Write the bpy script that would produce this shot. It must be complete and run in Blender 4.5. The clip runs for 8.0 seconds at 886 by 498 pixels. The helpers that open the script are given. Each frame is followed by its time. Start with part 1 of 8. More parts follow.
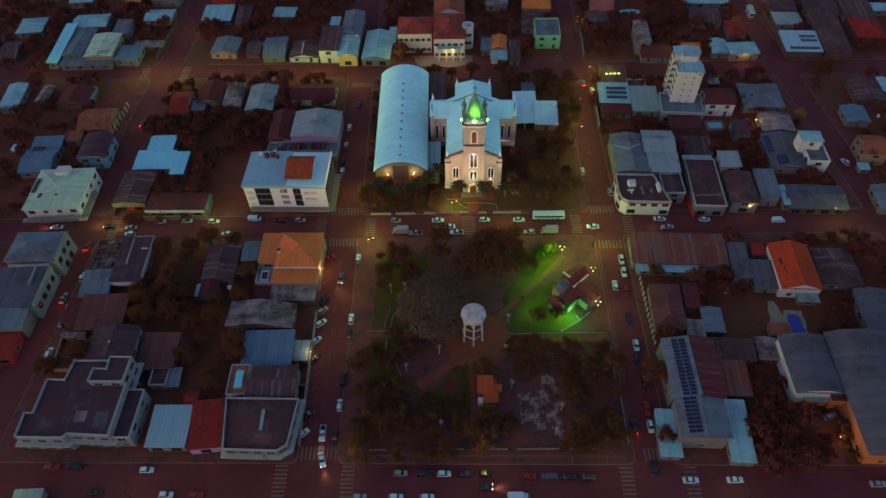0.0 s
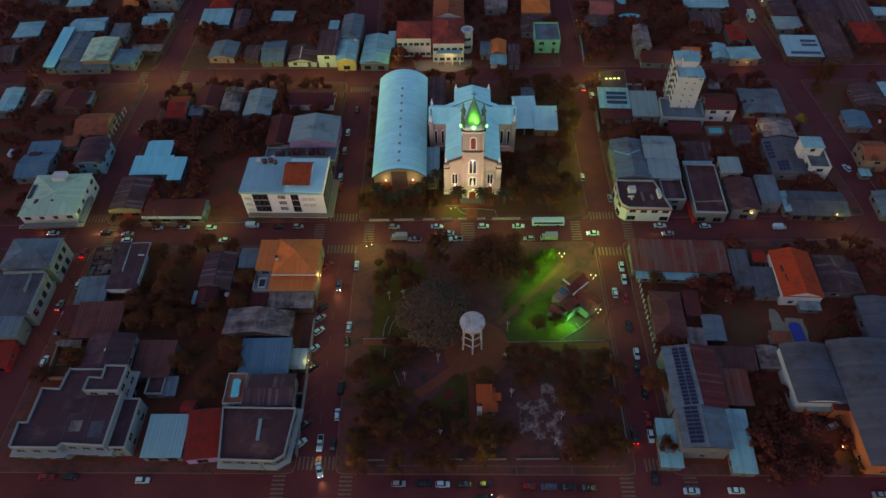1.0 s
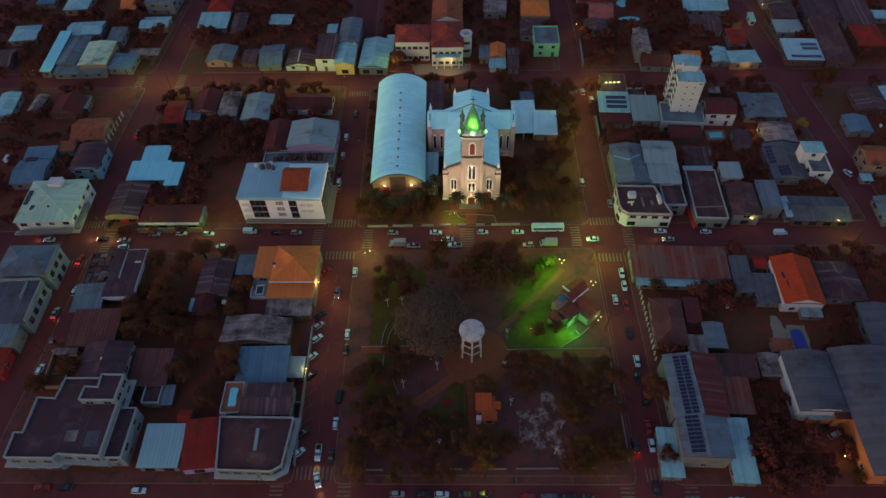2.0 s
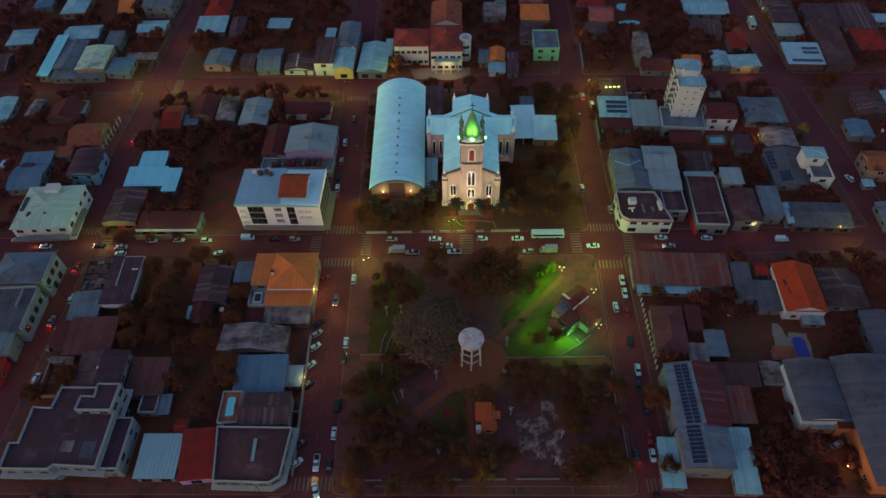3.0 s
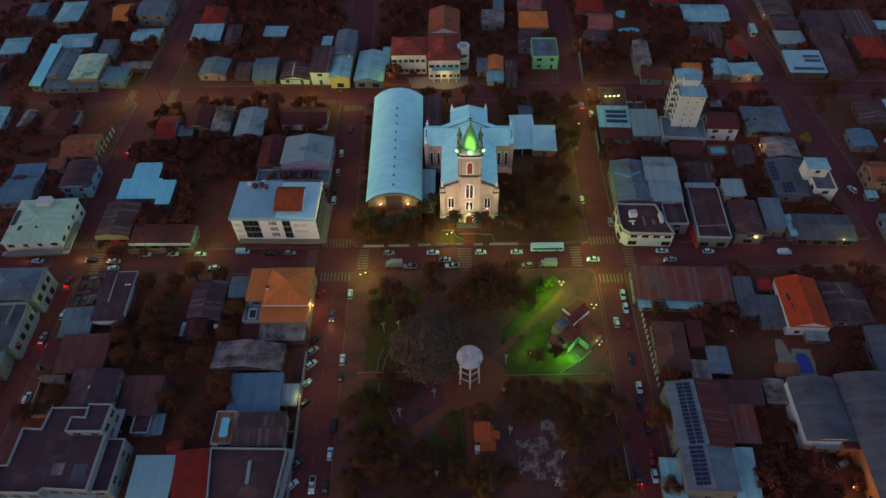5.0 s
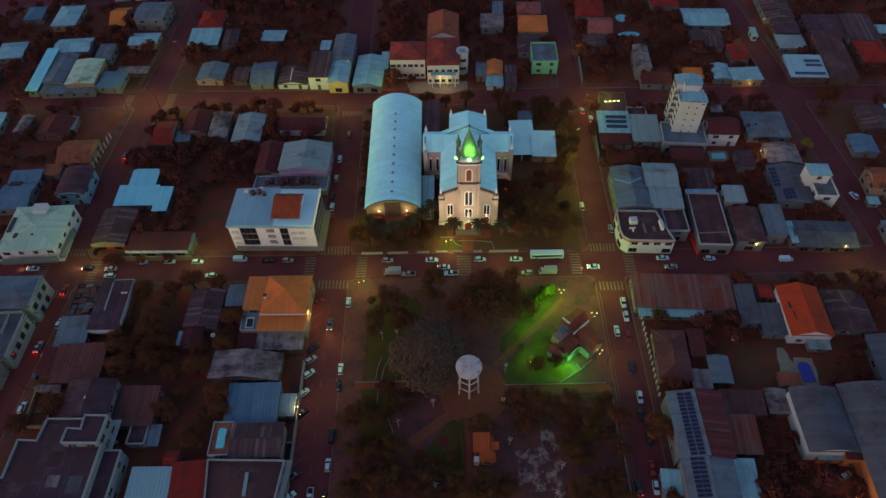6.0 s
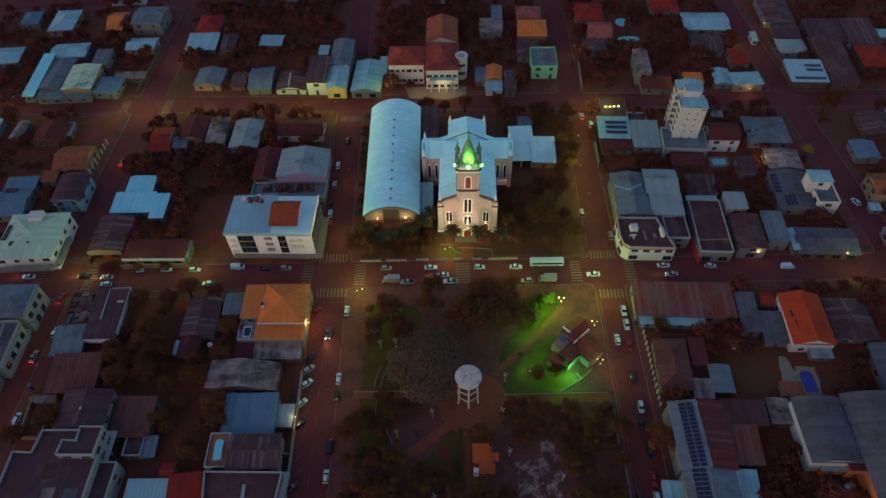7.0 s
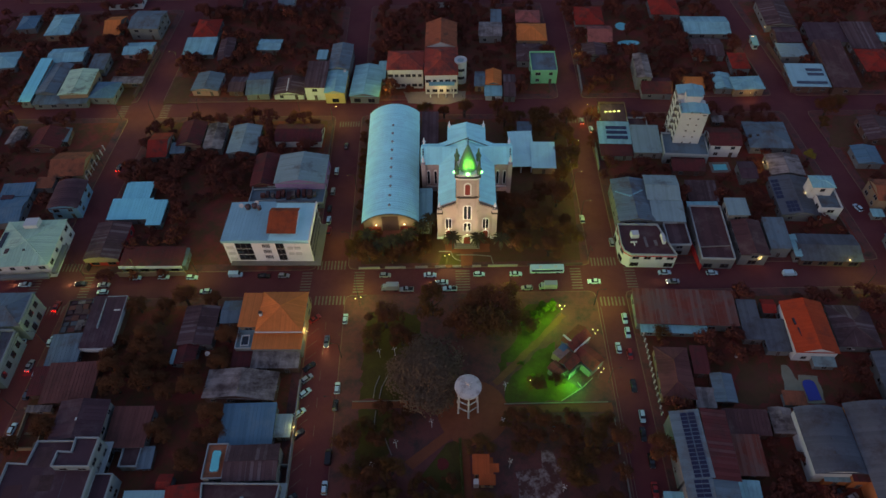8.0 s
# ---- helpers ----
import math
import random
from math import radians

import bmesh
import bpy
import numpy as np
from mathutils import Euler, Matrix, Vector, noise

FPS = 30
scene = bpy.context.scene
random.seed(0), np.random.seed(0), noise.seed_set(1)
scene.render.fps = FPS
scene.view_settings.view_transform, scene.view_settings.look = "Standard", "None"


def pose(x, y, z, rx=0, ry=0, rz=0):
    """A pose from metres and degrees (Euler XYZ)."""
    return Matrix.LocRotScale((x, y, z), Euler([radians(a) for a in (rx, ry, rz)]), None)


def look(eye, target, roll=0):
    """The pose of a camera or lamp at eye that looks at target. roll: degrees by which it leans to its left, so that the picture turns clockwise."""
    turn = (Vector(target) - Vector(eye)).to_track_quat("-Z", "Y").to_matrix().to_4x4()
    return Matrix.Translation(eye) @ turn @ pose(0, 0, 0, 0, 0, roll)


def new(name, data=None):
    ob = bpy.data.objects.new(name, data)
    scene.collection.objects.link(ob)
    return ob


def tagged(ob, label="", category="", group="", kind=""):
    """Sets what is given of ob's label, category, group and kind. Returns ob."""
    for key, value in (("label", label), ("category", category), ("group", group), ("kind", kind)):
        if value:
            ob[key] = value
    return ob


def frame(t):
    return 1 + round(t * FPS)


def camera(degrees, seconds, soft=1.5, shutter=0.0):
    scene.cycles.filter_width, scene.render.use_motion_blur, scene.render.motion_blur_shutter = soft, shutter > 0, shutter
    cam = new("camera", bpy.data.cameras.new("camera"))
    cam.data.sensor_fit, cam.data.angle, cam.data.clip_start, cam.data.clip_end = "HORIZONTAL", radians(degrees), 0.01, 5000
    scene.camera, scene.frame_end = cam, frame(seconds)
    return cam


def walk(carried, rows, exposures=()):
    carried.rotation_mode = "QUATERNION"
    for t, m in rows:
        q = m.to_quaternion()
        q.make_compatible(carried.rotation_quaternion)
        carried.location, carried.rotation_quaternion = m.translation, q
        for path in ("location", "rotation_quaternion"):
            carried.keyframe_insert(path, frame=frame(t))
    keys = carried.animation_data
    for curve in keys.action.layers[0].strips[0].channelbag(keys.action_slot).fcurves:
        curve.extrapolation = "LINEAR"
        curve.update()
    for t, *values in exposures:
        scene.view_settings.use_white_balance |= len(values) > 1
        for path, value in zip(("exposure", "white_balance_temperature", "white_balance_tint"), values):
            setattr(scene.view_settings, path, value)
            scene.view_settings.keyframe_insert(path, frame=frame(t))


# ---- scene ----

# ---- camera ----
cam = camera(68.1, 8.0)
PATH = [
    (0, (-0.571, 0.908, 159.876), (-0.568, 2.171, 158.325), -1.9),
    (0.5, (-0.466, 2.049, 159.89), (-0.461, 3.313, 158.34), -1.8),
    (1, (-0.356, 3.212, 159.912), (-0.351, 4.477, 158.363), -1.8),
    (1.5, (-0.251, 4.385, 159.956), (-0.245, 5.65, 158.407), -1.8),
    (3, (0.042, 8.053, 160.222), (0.05, 9.319, 158.673), -1.8),
    (3.5, (0.151, 9.296, 160.278), (0.16, 10.562, 158.729), -1.8),
    (4, (0.251, 10.547, 160.336), (0.261, 11.814, 158.789), -1.8),
    (4.5, (0.351, 11.839, 160.401), (0.362, 13.106, 158.853), -1.8),
    (6, (0.763, 15.865, 160.699), (0.776, 17.132, 159.152), -1.8),
    (6.5, (0.873, 17.144, 160.75), (0.887, 18.413, 159.204), -1.8),
    (7, (0.962, 18.423, 160.779), (0.977, 19.692, 159.234), -1.8),
    (7.5, (1.035, 19.706, 160.793), (1.051, 20.976, 159.248), -1.8),
    (8, (1.054, 20.95, 160.811), (1.071, 22.221, 159.267), -1.8),
]
walk(cam, [(t, look(eye, target, roll)) for t, eye, target, roll in PATH], [(0.0, 1.6, 8700, 40.0)])

# ---- sky and light ----
world = bpy.data.worlds.new("dusk_sky")
scene.world = world
world.use_nodes = True
wn, wl = world.node_tree.nodes, world.node_tree.links
wn.clear()
sky = wn.new("ShaderNodeTexSky")
sky.sky_type, sky.sun_disc = "NISHITA", False
sky.sun_elevation, sky.sun_rotation = radians(4.0), radians(250)
sky.air_density, sky.dust_density, sky.ozone_density = 1.0, 0.6, 3.0
bg = wn.new("ShaderNodeBackground")
bg.inputs["Strength"].default_value = 0.13
wo = wn.new("ShaderNodeOutputWorld")
wl.new(sky.outputs["Color"], bg.inputs["Color"])
wl.new(bg.outputs["Background"], wo.inputs["Surface"])
sun = new("sun", bpy.data.lights.new("sun", "SUN"))
sun.data.energy, sun.data.angle, sun.data.color = 0.12, radians(60), (1.0, 0.80, 0.70)
sun.matrix_world = look((-120, -40, 90), (0, 140, 0))


# ---- materials ----
def material(name, base, rough=0.8, metal=0.0, vary=0.25, scale=0.6, fine=6.0, bump=0.3, island=0.0, piece=0.0, dirt_shade=None, dirt_shade_at=0.62, spec=0.3, alt=None, alt_at=0.6):
    """A surface with stains at a large scale, grain at a small one and relief. island, piece: how much sheets or copies
    differ. alt: a second colour that some sheets have. Blotches stand for dirt, on the playground sand for leaf shade.
    """
    m = bpy.data.materials.new(name)
    m.use_nodes = True
    n, l = m.node_tree.nodes, m.node_tree.links
    b = n["Principled BSDF"]
    tc = n.new("ShaderNodeTexCoord")
    geo = n.new("ShaderNodeNewGeometry")
    big = n.new("ShaderNodeTexNoise")
    big.inputs["Scale"].default_value, big.inputs["Detail"].default_value, big.inputs["Roughness"].default_value = scale, 6, 0.65
    small = n.new("ShaderNodeTexNoise")
    small.inputs["Scale"].default_value, small.inputs["Detail"].default_value = fine, 4
    l.new(geo.outputs["Position"], big.inputs["Vector"])
    l.new(tc.outputs["Object"], small.inputs["Vector"])
    def scaled(src, amount, centre=0.5):
        a = n.new("ShaderNodeMath")
        a.operation = "MULTIPLY_ADD"
        l.new(src, a.inputs[0])
        a.inputs[1].default_value, a.inputs[2].default_value = amount, 1 - amount * centre
        return a.outputs[0]
    factor = scaled(big.outputs["Fac"], vary * 2.4)
    for src, amount in ((small.outputs["Fac"], vary), (geo.outputs["Random Per Island"], island)):
        if amount:
            k = n.new("ShaderNodeMath")
            k.operation = "MULTIPLY"
            l.new(factor, k.inputs[0])
            l.new(scaled(src, amount), k.inputs[1])
            factor = k.outputs[0]
    if piece:
        info = n.new("ShaderNodeObjectInfo")
        k = n.new("ShaderNodeMath")
        k.operation = "MULTIPLY"
        l.new(factor, k.inputs[0])
        l.new(scaled(info.outputs["Random"], piece), k.inputs[1])
        factor = k.outputs[0]
    tint = n.new("ShaderNodeVectorMath")
    tint.operation = "SCALE"
    tint.inputs[0].default_value = base
    l.new(factor, tint.inputs["Scale"])
    colour = tint.outputs["Vector"]
    if alt:
        pick = n.new("ShaderNodeMapRange")
        pick.inputs["From Min"].default_value, pick.inputs["From Max"].default_value = alt_at - 0.15, alt_at + 0.15
        l.new(geo.outputs["Random Per Island"], pick.inputs["Value"])
        other = n.new("ShaderNodeMix")
        other.data_type = "RGBA"
        l.new(pick.outputs["Result"], other.inputs["Factor"])
        l.new(colour, other.inputs[6])
        other.inputs[7].default_value = (*alt, 1)
        colour = other.outputs[2]
    if dirt_shade:
        ramp = n.new("ShaderNodeMapRange")
        ramp.inputs["From Min"].default_value, ramp.inputs["From Max"].default_value = dirt_shade_at - 0.12, dirt_shade_at + 0.08
        blot = n.new("ShaderNodeTexNoise")
        blot.inputs["Scale"].default_value, blot.inputs["Detail"].default_value, blot.inputs["Roughness"].default_value = scale * 0.7, 8, 0.7
        l.new(geo.outputs["Position"], blot.inputs["Vector"])
        l.new(blot.outputs["Fac"], ramp.inputs["Value"])
        mix = n.new("ShaderNodeMix")
        mix.data_type = "RGBA"
        l.new(ramp.outputs["Result"], mix.inputs["Factor"])
        l.new(colour, mix.inputs[6])
        mix.inputs[7].default_value = (*dirt_shade, 1)
        colour = mix.outputs[2]
    l.new(colour, b.inputs["Base Color"])
    b.inputs["Roughness"].default_value, b.inputs["Metallic"].default_value = rough, metal
    b.inputs["Specular IOR Level"].default_value = spec
    if bump:
        bp = n.new("ShaderNodeBump")
        bp.inputs["Strength"].default_value, bp.inputs["Distance"].default_value = bump, 0.05
        l.new(small.outputs["Fac"], bp.inputs["Height"])
        l.new(bp.outputs["Normal"], b.inputs["Normal"])
    return m


def glowing(name, colour, strength):
    m = bpy.data.materials.new(name)
    m.use_nodes = True
    b = m.node_tree.nodes["Principled BSDF"]
    b.inputs["Base Color"].default_value = (*[0.6 * c for c in colour], 1)
    b.inputs["Emission Color"].default_value, b.inputs["Emission Strength"].default_value = (*colour, 1), strength
    return m


def sheet(name, base, dirt_shade=(0.10, 0.085, 0.08), at=0.66, island=0.16, rough=0.75, alt=None, alt_at=0.6):
    return material(name, base, rough, 0.0, 0.14, 0.22, 3.0, 0.15, island, dirt_shade=dirt_shade, dirt_shade_at=at, spec=0.15, alt=alt, alt_at=alt_at)


def tiles(name, base, dirt_shade=(0.05, 0.035, 0.03), at=0.62):
    return material(name, base, 0.9, 0.0, 0.20, 0.35, 5.0, 0.6, 0.16, dirt_shade=dirt_shade, dirt_shade_at=at, spec=0.15)


ROOF = {
    "LB": sheet("pale_blue_sheet", (0.150, 0.44, 0.49), (0.125, 0.30, 0.345), 0.60, 0.26), "PW": sheet("pale_green_sheet", (0.33, 0.56, 0.42)),
    "TE": sheet("white_sheet", (0.165, 0.38, 0.42), at=0.74, island=0.06), "GB": sheet("grey_blue_sheet", (0.100, 0.168, 0.205), island=0.26, at=0.60),
    "GL": sheet("zinc_sheet", (0.18, 0.30, 0.315)), "BL": sheet("blue_sheet", (0.056, 0.168, 0.240), (0.11, 0.21, 0.26), 0.62, 0.24),
    "DG": sheet("dark_grey_sheet", (0.098, 0.050, 0.054), (0.055, 0.027, 0.027), 0.60, 0.34, alt=(0.17, 0.125, 0.13), alt_at=0.90), "NV": sheet("dark_slate_sheet", (0.074, 0.036, 0.046), (0.115, 0.075, 0.085), 0.64, 0.30),
    "GY": sheet("weathered_fibre_cement", (0.24, 0.205, 0.20), (0.062, 0.042, 0.042), 0.53, 0.45),
    "RU": sheet("rusted_sheet", (0.20, 0.045, 0.032), (0.15, 0.085, 0.075), 0.52, 0.34, alt=(0.20, 0.10, 0.085), alt_at=0.80), "RM": sheet("maroon_sheet", (0.14, 0.027, 0.028), (0.09, 0.03, 0.03), 0.6, 0.4, alt=(0.155, 0.07, 0.068), alt_at=0.90),
    "OF": sheet("office_roof_sheet", (0.20, 0.46, 0.52), (0.15, 0.33, 0.38), 0.66, 0.10), "CY": sheet("bright_cyan_white_sheet", (0.35, 0.80, 0.82), (0.26, 0.48, 0.52), 0.74, 0.06), "CB": sheet("cyan_blue_sheet", (0.088, 0.60, 0.70), (0.09, 0.36, 0.42), 0.72, 0.1),
    "GD": sheet("dull_grey_blue_sheet", (0.084, 0.100, 0.120), (0.06, 0.05, 0.055), 0.60, 0.24), "BR": sheet("brown_red_sheet", (0.15, 0.050, 0.045), (0.09, 0.035, 0.03), 0.6, 0.3), "DT": sheet("dark_tar_roof", (0.088, 0.036, 0.038), (0.15, 0.09, 0.085), 0.63, 0.28),
    "MR": tiles("dark_red_tile", (0.125, 0.028, 0.030)), "RD": tiles("red_tile", (0.30, 0.030, 0.022)), "RT": tiles("old_red_tile", (0.36, 0.060, 0.042), (0.15, 0.045, 0.04), 0.55),
    "OR": tiles("orange_tile", (0.66, 0.185, 0.055), (0.36, 0.09, 0.03), 0.72), "OT": tiles("faded_orange_tile", (0.30, 0.09, 0.05)),
    "VO": tiles("vermilion_tile", (0.44, 0.056, 0.022), (0.22, 0.045, 0.03), 0.64), "PK": tiles("pink_tile", (0.34, 0.10, 0.09)), "TO": tiles("terracotta_paving", (0.42, 0.14, 0.08)),
}
ROOF_WORDS = {"LB": "pale blue metal sheet", "PW": "pale green-white metal sheet", "TE": "white-blue metal sheet", "GB": "grey-blue metal sheet", "GL": "zinc grey metal sheet",
              "BL": "blue metal sheet", "DG": "dark grey sheet", "NV": "dark slate-coloured", "GY": "weathered grey fibre-cement", "RU": "rusty corrugated", "RM": "maroon metal sheet", "CY": "bright pale cyan sheet", "CB": "cyan-blue sheet", "GD": "dull grey-blue sheet", "BR": "brown-red sheet",
              "DT": "dark tarred", "MR": "dark red tile", "RD": "bright red tile", "RT": "old red tile", "OR": "orange tile", "OT": "faded orange tile", "OF": "pale blue-grey sheet", "VO": "vermilion tile", "PK": "pinkish tile", "TO": "terracotta paved"}


def plaster(name, base):
    return material(name, base, 0.9, 0, 0.12, 0.5, 4.0, 0.25, dirt_shade=tuple(0.45 * c for c in base), dirt_shade_at=0.70, spec=0.2)


# W, LW: white walls darkened, eaves shade put into the plaster colour.
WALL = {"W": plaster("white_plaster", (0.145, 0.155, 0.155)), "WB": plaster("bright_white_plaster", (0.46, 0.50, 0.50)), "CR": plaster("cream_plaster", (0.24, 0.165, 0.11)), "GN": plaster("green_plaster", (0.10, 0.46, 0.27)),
        "PU": plaster("purple_plaster", (0.32, 0.22, 0.42)), "PK": plaster("pink_plaster", (0.32, 0.18, 0.15)), "GR": plaster("grey_plaster", (0.20, 0.19, 0.19)),
        "RD": plaster("red_paint", (0.45, 0.03, 0.03)), "TN": plaster("brown_plaster", (0.115, 0.062, 0.050)), "YE": plaster("yellow_plaster", (0.58, 0.42, 0.16)),
        "LW": plaster("bluish_white_plaster", (0.165, 0.22, 0.235)), "OW": plaster("orange_paint", (0.48, 0.16, 0.06)), "LP": plaster("pale_pink_plaster", (0.30, 0.24, 0.22)), "BU": plaster("blue_paint", (0.10, 0.29, 0.40))}
WALL_WORDS = {"W": "off-white", "WB": "white", "CR": "cream", "GN": "green", "PU": "purple", "PK": "pink", "GR": "grey", "RD": "red", "TN": "brown", "YE": "yellow", "LW": "bluish-white", "OW": "orange", "LP": "pale pink", "BU": "blue"}
ASPHALT = material("asphalt", (0.126, 0.028, 0.034), 0.85, 0, 0.30, 0.10, 2.5, 0.3, dirt_shade=(0.150, 0.038, 0.040), dirt_shade_at=0.55, spec=0.15)
PAVING = material("pavement_tiles", (0.155, 0.044, 0.040), 0.9, 0, 0.25, 0.3, 3.0, 0.3, dirt_shade=(0.055, 0.035, 0.03), dirt_shade_at=0.58)
KERB = material("kerb_stone", (0.185, 0.095, 0.070), 0.9, 0, 0.2, 0.8, 5.0)
YARD = material("yard_soil", (0.205, 0.034, 0.026), 0.95, 0, 0.4, 0.22, 3.0, 0.5, dirt_shade=(0.095, 0.044, 0.018), dirt_shade_at=0.52)
SOIL = material("red_earth", (0.108, 0.022, 0.023), 0.95, 0, 0.3, 0.05, 1.0, 0.5, dirt_shade=(0.056, 0.028, 0.015), dirt_shade_at=0.47)
GRASS = material("lawn_grass", (0.070, 0.052, 0.010), 0.95, 0, 0.3, 0.25, 8.0, 0.8, dirt_shade=(0.060, 0.032, 0.010), dirt_shade_at=0.60)
# Greener copy of the grass: green garden light is put into its colour.
LIT_GRASS = material("mown_lawn", (0.050, 0.062, 0.011), 0.95, 0, 0.35, 0.35, 8.0, 0.8, dirt_shade=(0.055, 0.036, 0.010), dirt_shade_at=0.57)
PARK_EARTH = material("park_earth", (0.240, 0.033, 0.013), 0.95, 0, 0.4, 0.16, 4.0, 0.5, dirt_shade=(0.100, 0.046, 0.008), dirt_shade_at=0.50)
PARK_PATH = material("park_path", (0.225, 0.058, 0.028), 0.9, 0, 0.2, 0.5, 4.0, 0.4)
# Dark blotches in the sand colour stand for leaf shadow.
SAND = material("playground_sand", (0.36, 0.27, 0.25), 0.95, 0, 0.3, 0.55, 6.0, 0.4, dirt_shade=(0.10, 0.035, 0.03), dirt_shade_at=0.45)
CONCRETE = material("concrete", (0.20, 0.165, 0.145), 0.9, 0, 0.2, 0.6, 4.0)
MARKING = material("road_paint", (0.165, 0.105, 0.085), 0.8, 0, 0.3, 0.8, 6.0, 0.1, dirt_shade=(0.07, 0.05, 0.045), dirt_shade_at=0.62)
FRAME = material("weathered_window_frame", (0.20, 0.20, 0.20), 0.7, 0, 0.15, 1.0, 5.0, 0.1)
TRIM = material("white_trim", (0.56, 0.53, 0.50), 0.7, 0, 0.1, 1.0, 5.0, 0.1)
BLUETRIM = material("blue_white_parapet", (0.25, 0.31, 0.33), 0.7, 0, 0.12, 0.8, 5.0, 0.1)
DARKTRIM = material("dark_frame", (0.06, 0.045, 0.04), 0.6, 0, 0.1, 1.0, 5.0, 0.1)
HOUSE_DOOR = material("brown_door_paint", (0.06, 0.035, 0.028), 0.6, 0, 0.2, 1.5, 9.0)
WOOD = material("red_door_paint", (0.28, 0.035, 0.025), 0.6, 0, 0.2, 1.5, 9.0)
PANE = material("dark_glass", (0.018, 0.022, 0.030), 0.12, 0, 0.1, 1.0, 3.0, 0, spec=0.6)
SOLAR = material("solar_cells", (0.012, 0.016, 0.05), 0.25, 0, 0.1, 1.0, 3.0, 0, spec=0.5)
STEEL = material("galvanised_steel", (0.30, 0.29, 0.28), 0.5, 0.6, 0.15, 1.0, 6.0, 0.1)
IRON = material("dark_iron", (0.035, 0.03, 0.03), 0.6, 0.3, 0.15, 1.0, 6.0, 0.1)
POOL = material("pool_water", (0.004, 0.52, 0.58), 0.30, 0, 0.1, 0.8, 4.0, 0.1, spec=0.5)
POOLB = material("deep_pool_water", (0.010, 0.035, 0.30), 0.08, 0, 0.1, 0.8, 4.0, 0.1, spec=0.5)
BARK = material("bark", (0.06, 0.042, 0.032), 0.95, 0, 0.3, 1.0, 8.0, 0.6)
LEAF = [material("foliage_dark", (0.116, 0.040, 0.019), 0.9, 0, 0.2, 0.3, 1.0, 0, 0.14, 0.30, spec=0.08),
        material("foliage_olive", (0.108, 0.048, 0.018), 0.9, 0, 0.2, 0.3, 1.0, 0, 0.14, 0.30, spec=0.08),
        material("foliage_grey", (0.110, 0.070, 0.047), 0.9, 0, 0.12, 0.3, 3.0, 0, 0.16, 0.2, spec=0.08),
        material("foliage_brown", (0.118, 0.042, 0.020), 0.9, 0, 0.2, 0.3, 1.0, 0, 0.14, 0.30, spec=0.08)]
GLOW_WARM = glowing("lit_window_glow", (1.0, 0.72, 0.32), 0.34)
GLOW_LAMP = glowing("lamp_glow", (1.0, 0.80, 0.45), 8.0)
GLOW_WHITE = glowing("white_lamp_glow", (1.0, 0.82, 0.36), 1.8)
GLOW_GREEN = glowing("green_lamp_glow", (0.08, 1.0, 0.30), 1.7)
GLOW_HEAD = glowing("headlight_glow", (1.0, 0.90, 0.65), 6.0)
GLOW_TAIL = glowing("taillight_glow", (1.0, 0.03, 0.02), 4.0)


# ---- mesh helpers ----
def mesh_of(name, bm, mat, smooth=False):
    me = bpy.data.meshes.new(name)
    bm.normal_update()
    bm.to_mesh(me)
    bm.free()
    me.materials.append(mat)
    if smooth:
        me.shade_smooth()
    return me


def put(name, me, parent=None, m=None, label=""):
    ob = new(name, me)
    ob.parent = parent
    if m is not None:
        ob.matrix_basis = m
    return tagged(ob, label)


def part(name, bm, mat, parent, label="", smooth=False):
    return put(name, mesh_of(name, bm, mat, smooth), parent, None, label)


def thing(name, m, label, category, group="", kind=""):
    ob = new(name)
    ob.matrix_basis = m
    return tagged(ob, label, category, group, kind)


def faces_of(bm, points, polys):
    v = [bm.verts.new(p) for p in points]
    for f in polys:
        bm.faces.new([v[i] for i in f])
    return v


CUBE = [(0, 3, 2, 1), (4, 5, 6, 7), (0, 1, 5, 4), (1, 2, 6, 5), (2, 3, 7, 6), (3, 0, 4, 7)]


def box(bm, x0, y0, z0, x1, y1, z1, top=0.0):
    """A block; top draws its upper face in."""
    t = top
    faces_of(bm, [(x0, y0, z0), (x1, y0, z0), (x1, y1, z0), (x0, y1, z0), (x0 + t, y0 + t, z1), (x1 - t, y0 + t, z1), (x1 - t, y1 - t, z1), (x0 + t, y1 - t, z1)], CUBE)
    return bm


def prism(bm, ring, z0, z1, shrink=1.0):
    """A polygon raised from z0 to z1."""
    cx, cy = sum(p[0] for p in ring) / len(ring), sum(p[1] for p in ring) / len(ring)
    n = len(ring)
    pts = [(x, y, z0) for x, y in ring] + [(cx + (x - cx) * shrink, cy + (y - cy) * shrink, z1) for x, y in ring]
    faces_of(bm, pts, [tuple(range(n - 1, -1, -1)), tuple(range(n, 2 * n))] + [(i, (i + 1) % n, n + (i + 1) % n, n + i) for i in range(n)])
    return bm


def disc(r, n, cx=0.0, cy=0.0, turn=0.0):
    return [(cx + r * math.cos(turn + 2 * math.pi * i / n), cy + r * math.sin(turn + 2 * math.pi * i / n)) for i in range(n)]


def tube(bm, a, b, r0, r1, n=8):
    """A tapered round bar from a to b."""
    a, b = Vector(a), Vector(b)
    q = (b - a).to_track_quat("Z", "Y")
    pts = [a + q @ Vector((x, y, 0)) for x, y in disc(r0, n)] + [b + q @ Vector((x, y, 0)) for x, y in disc(r1, n)]
    faces_of(bm, pts, [tuple(range(n - 1, -1, -1)), tuple(range(n, 2 * n))] + [(i, (i + 1) % n, n + (i + 1) % n, n + i) for i in range(n)])
    return bm


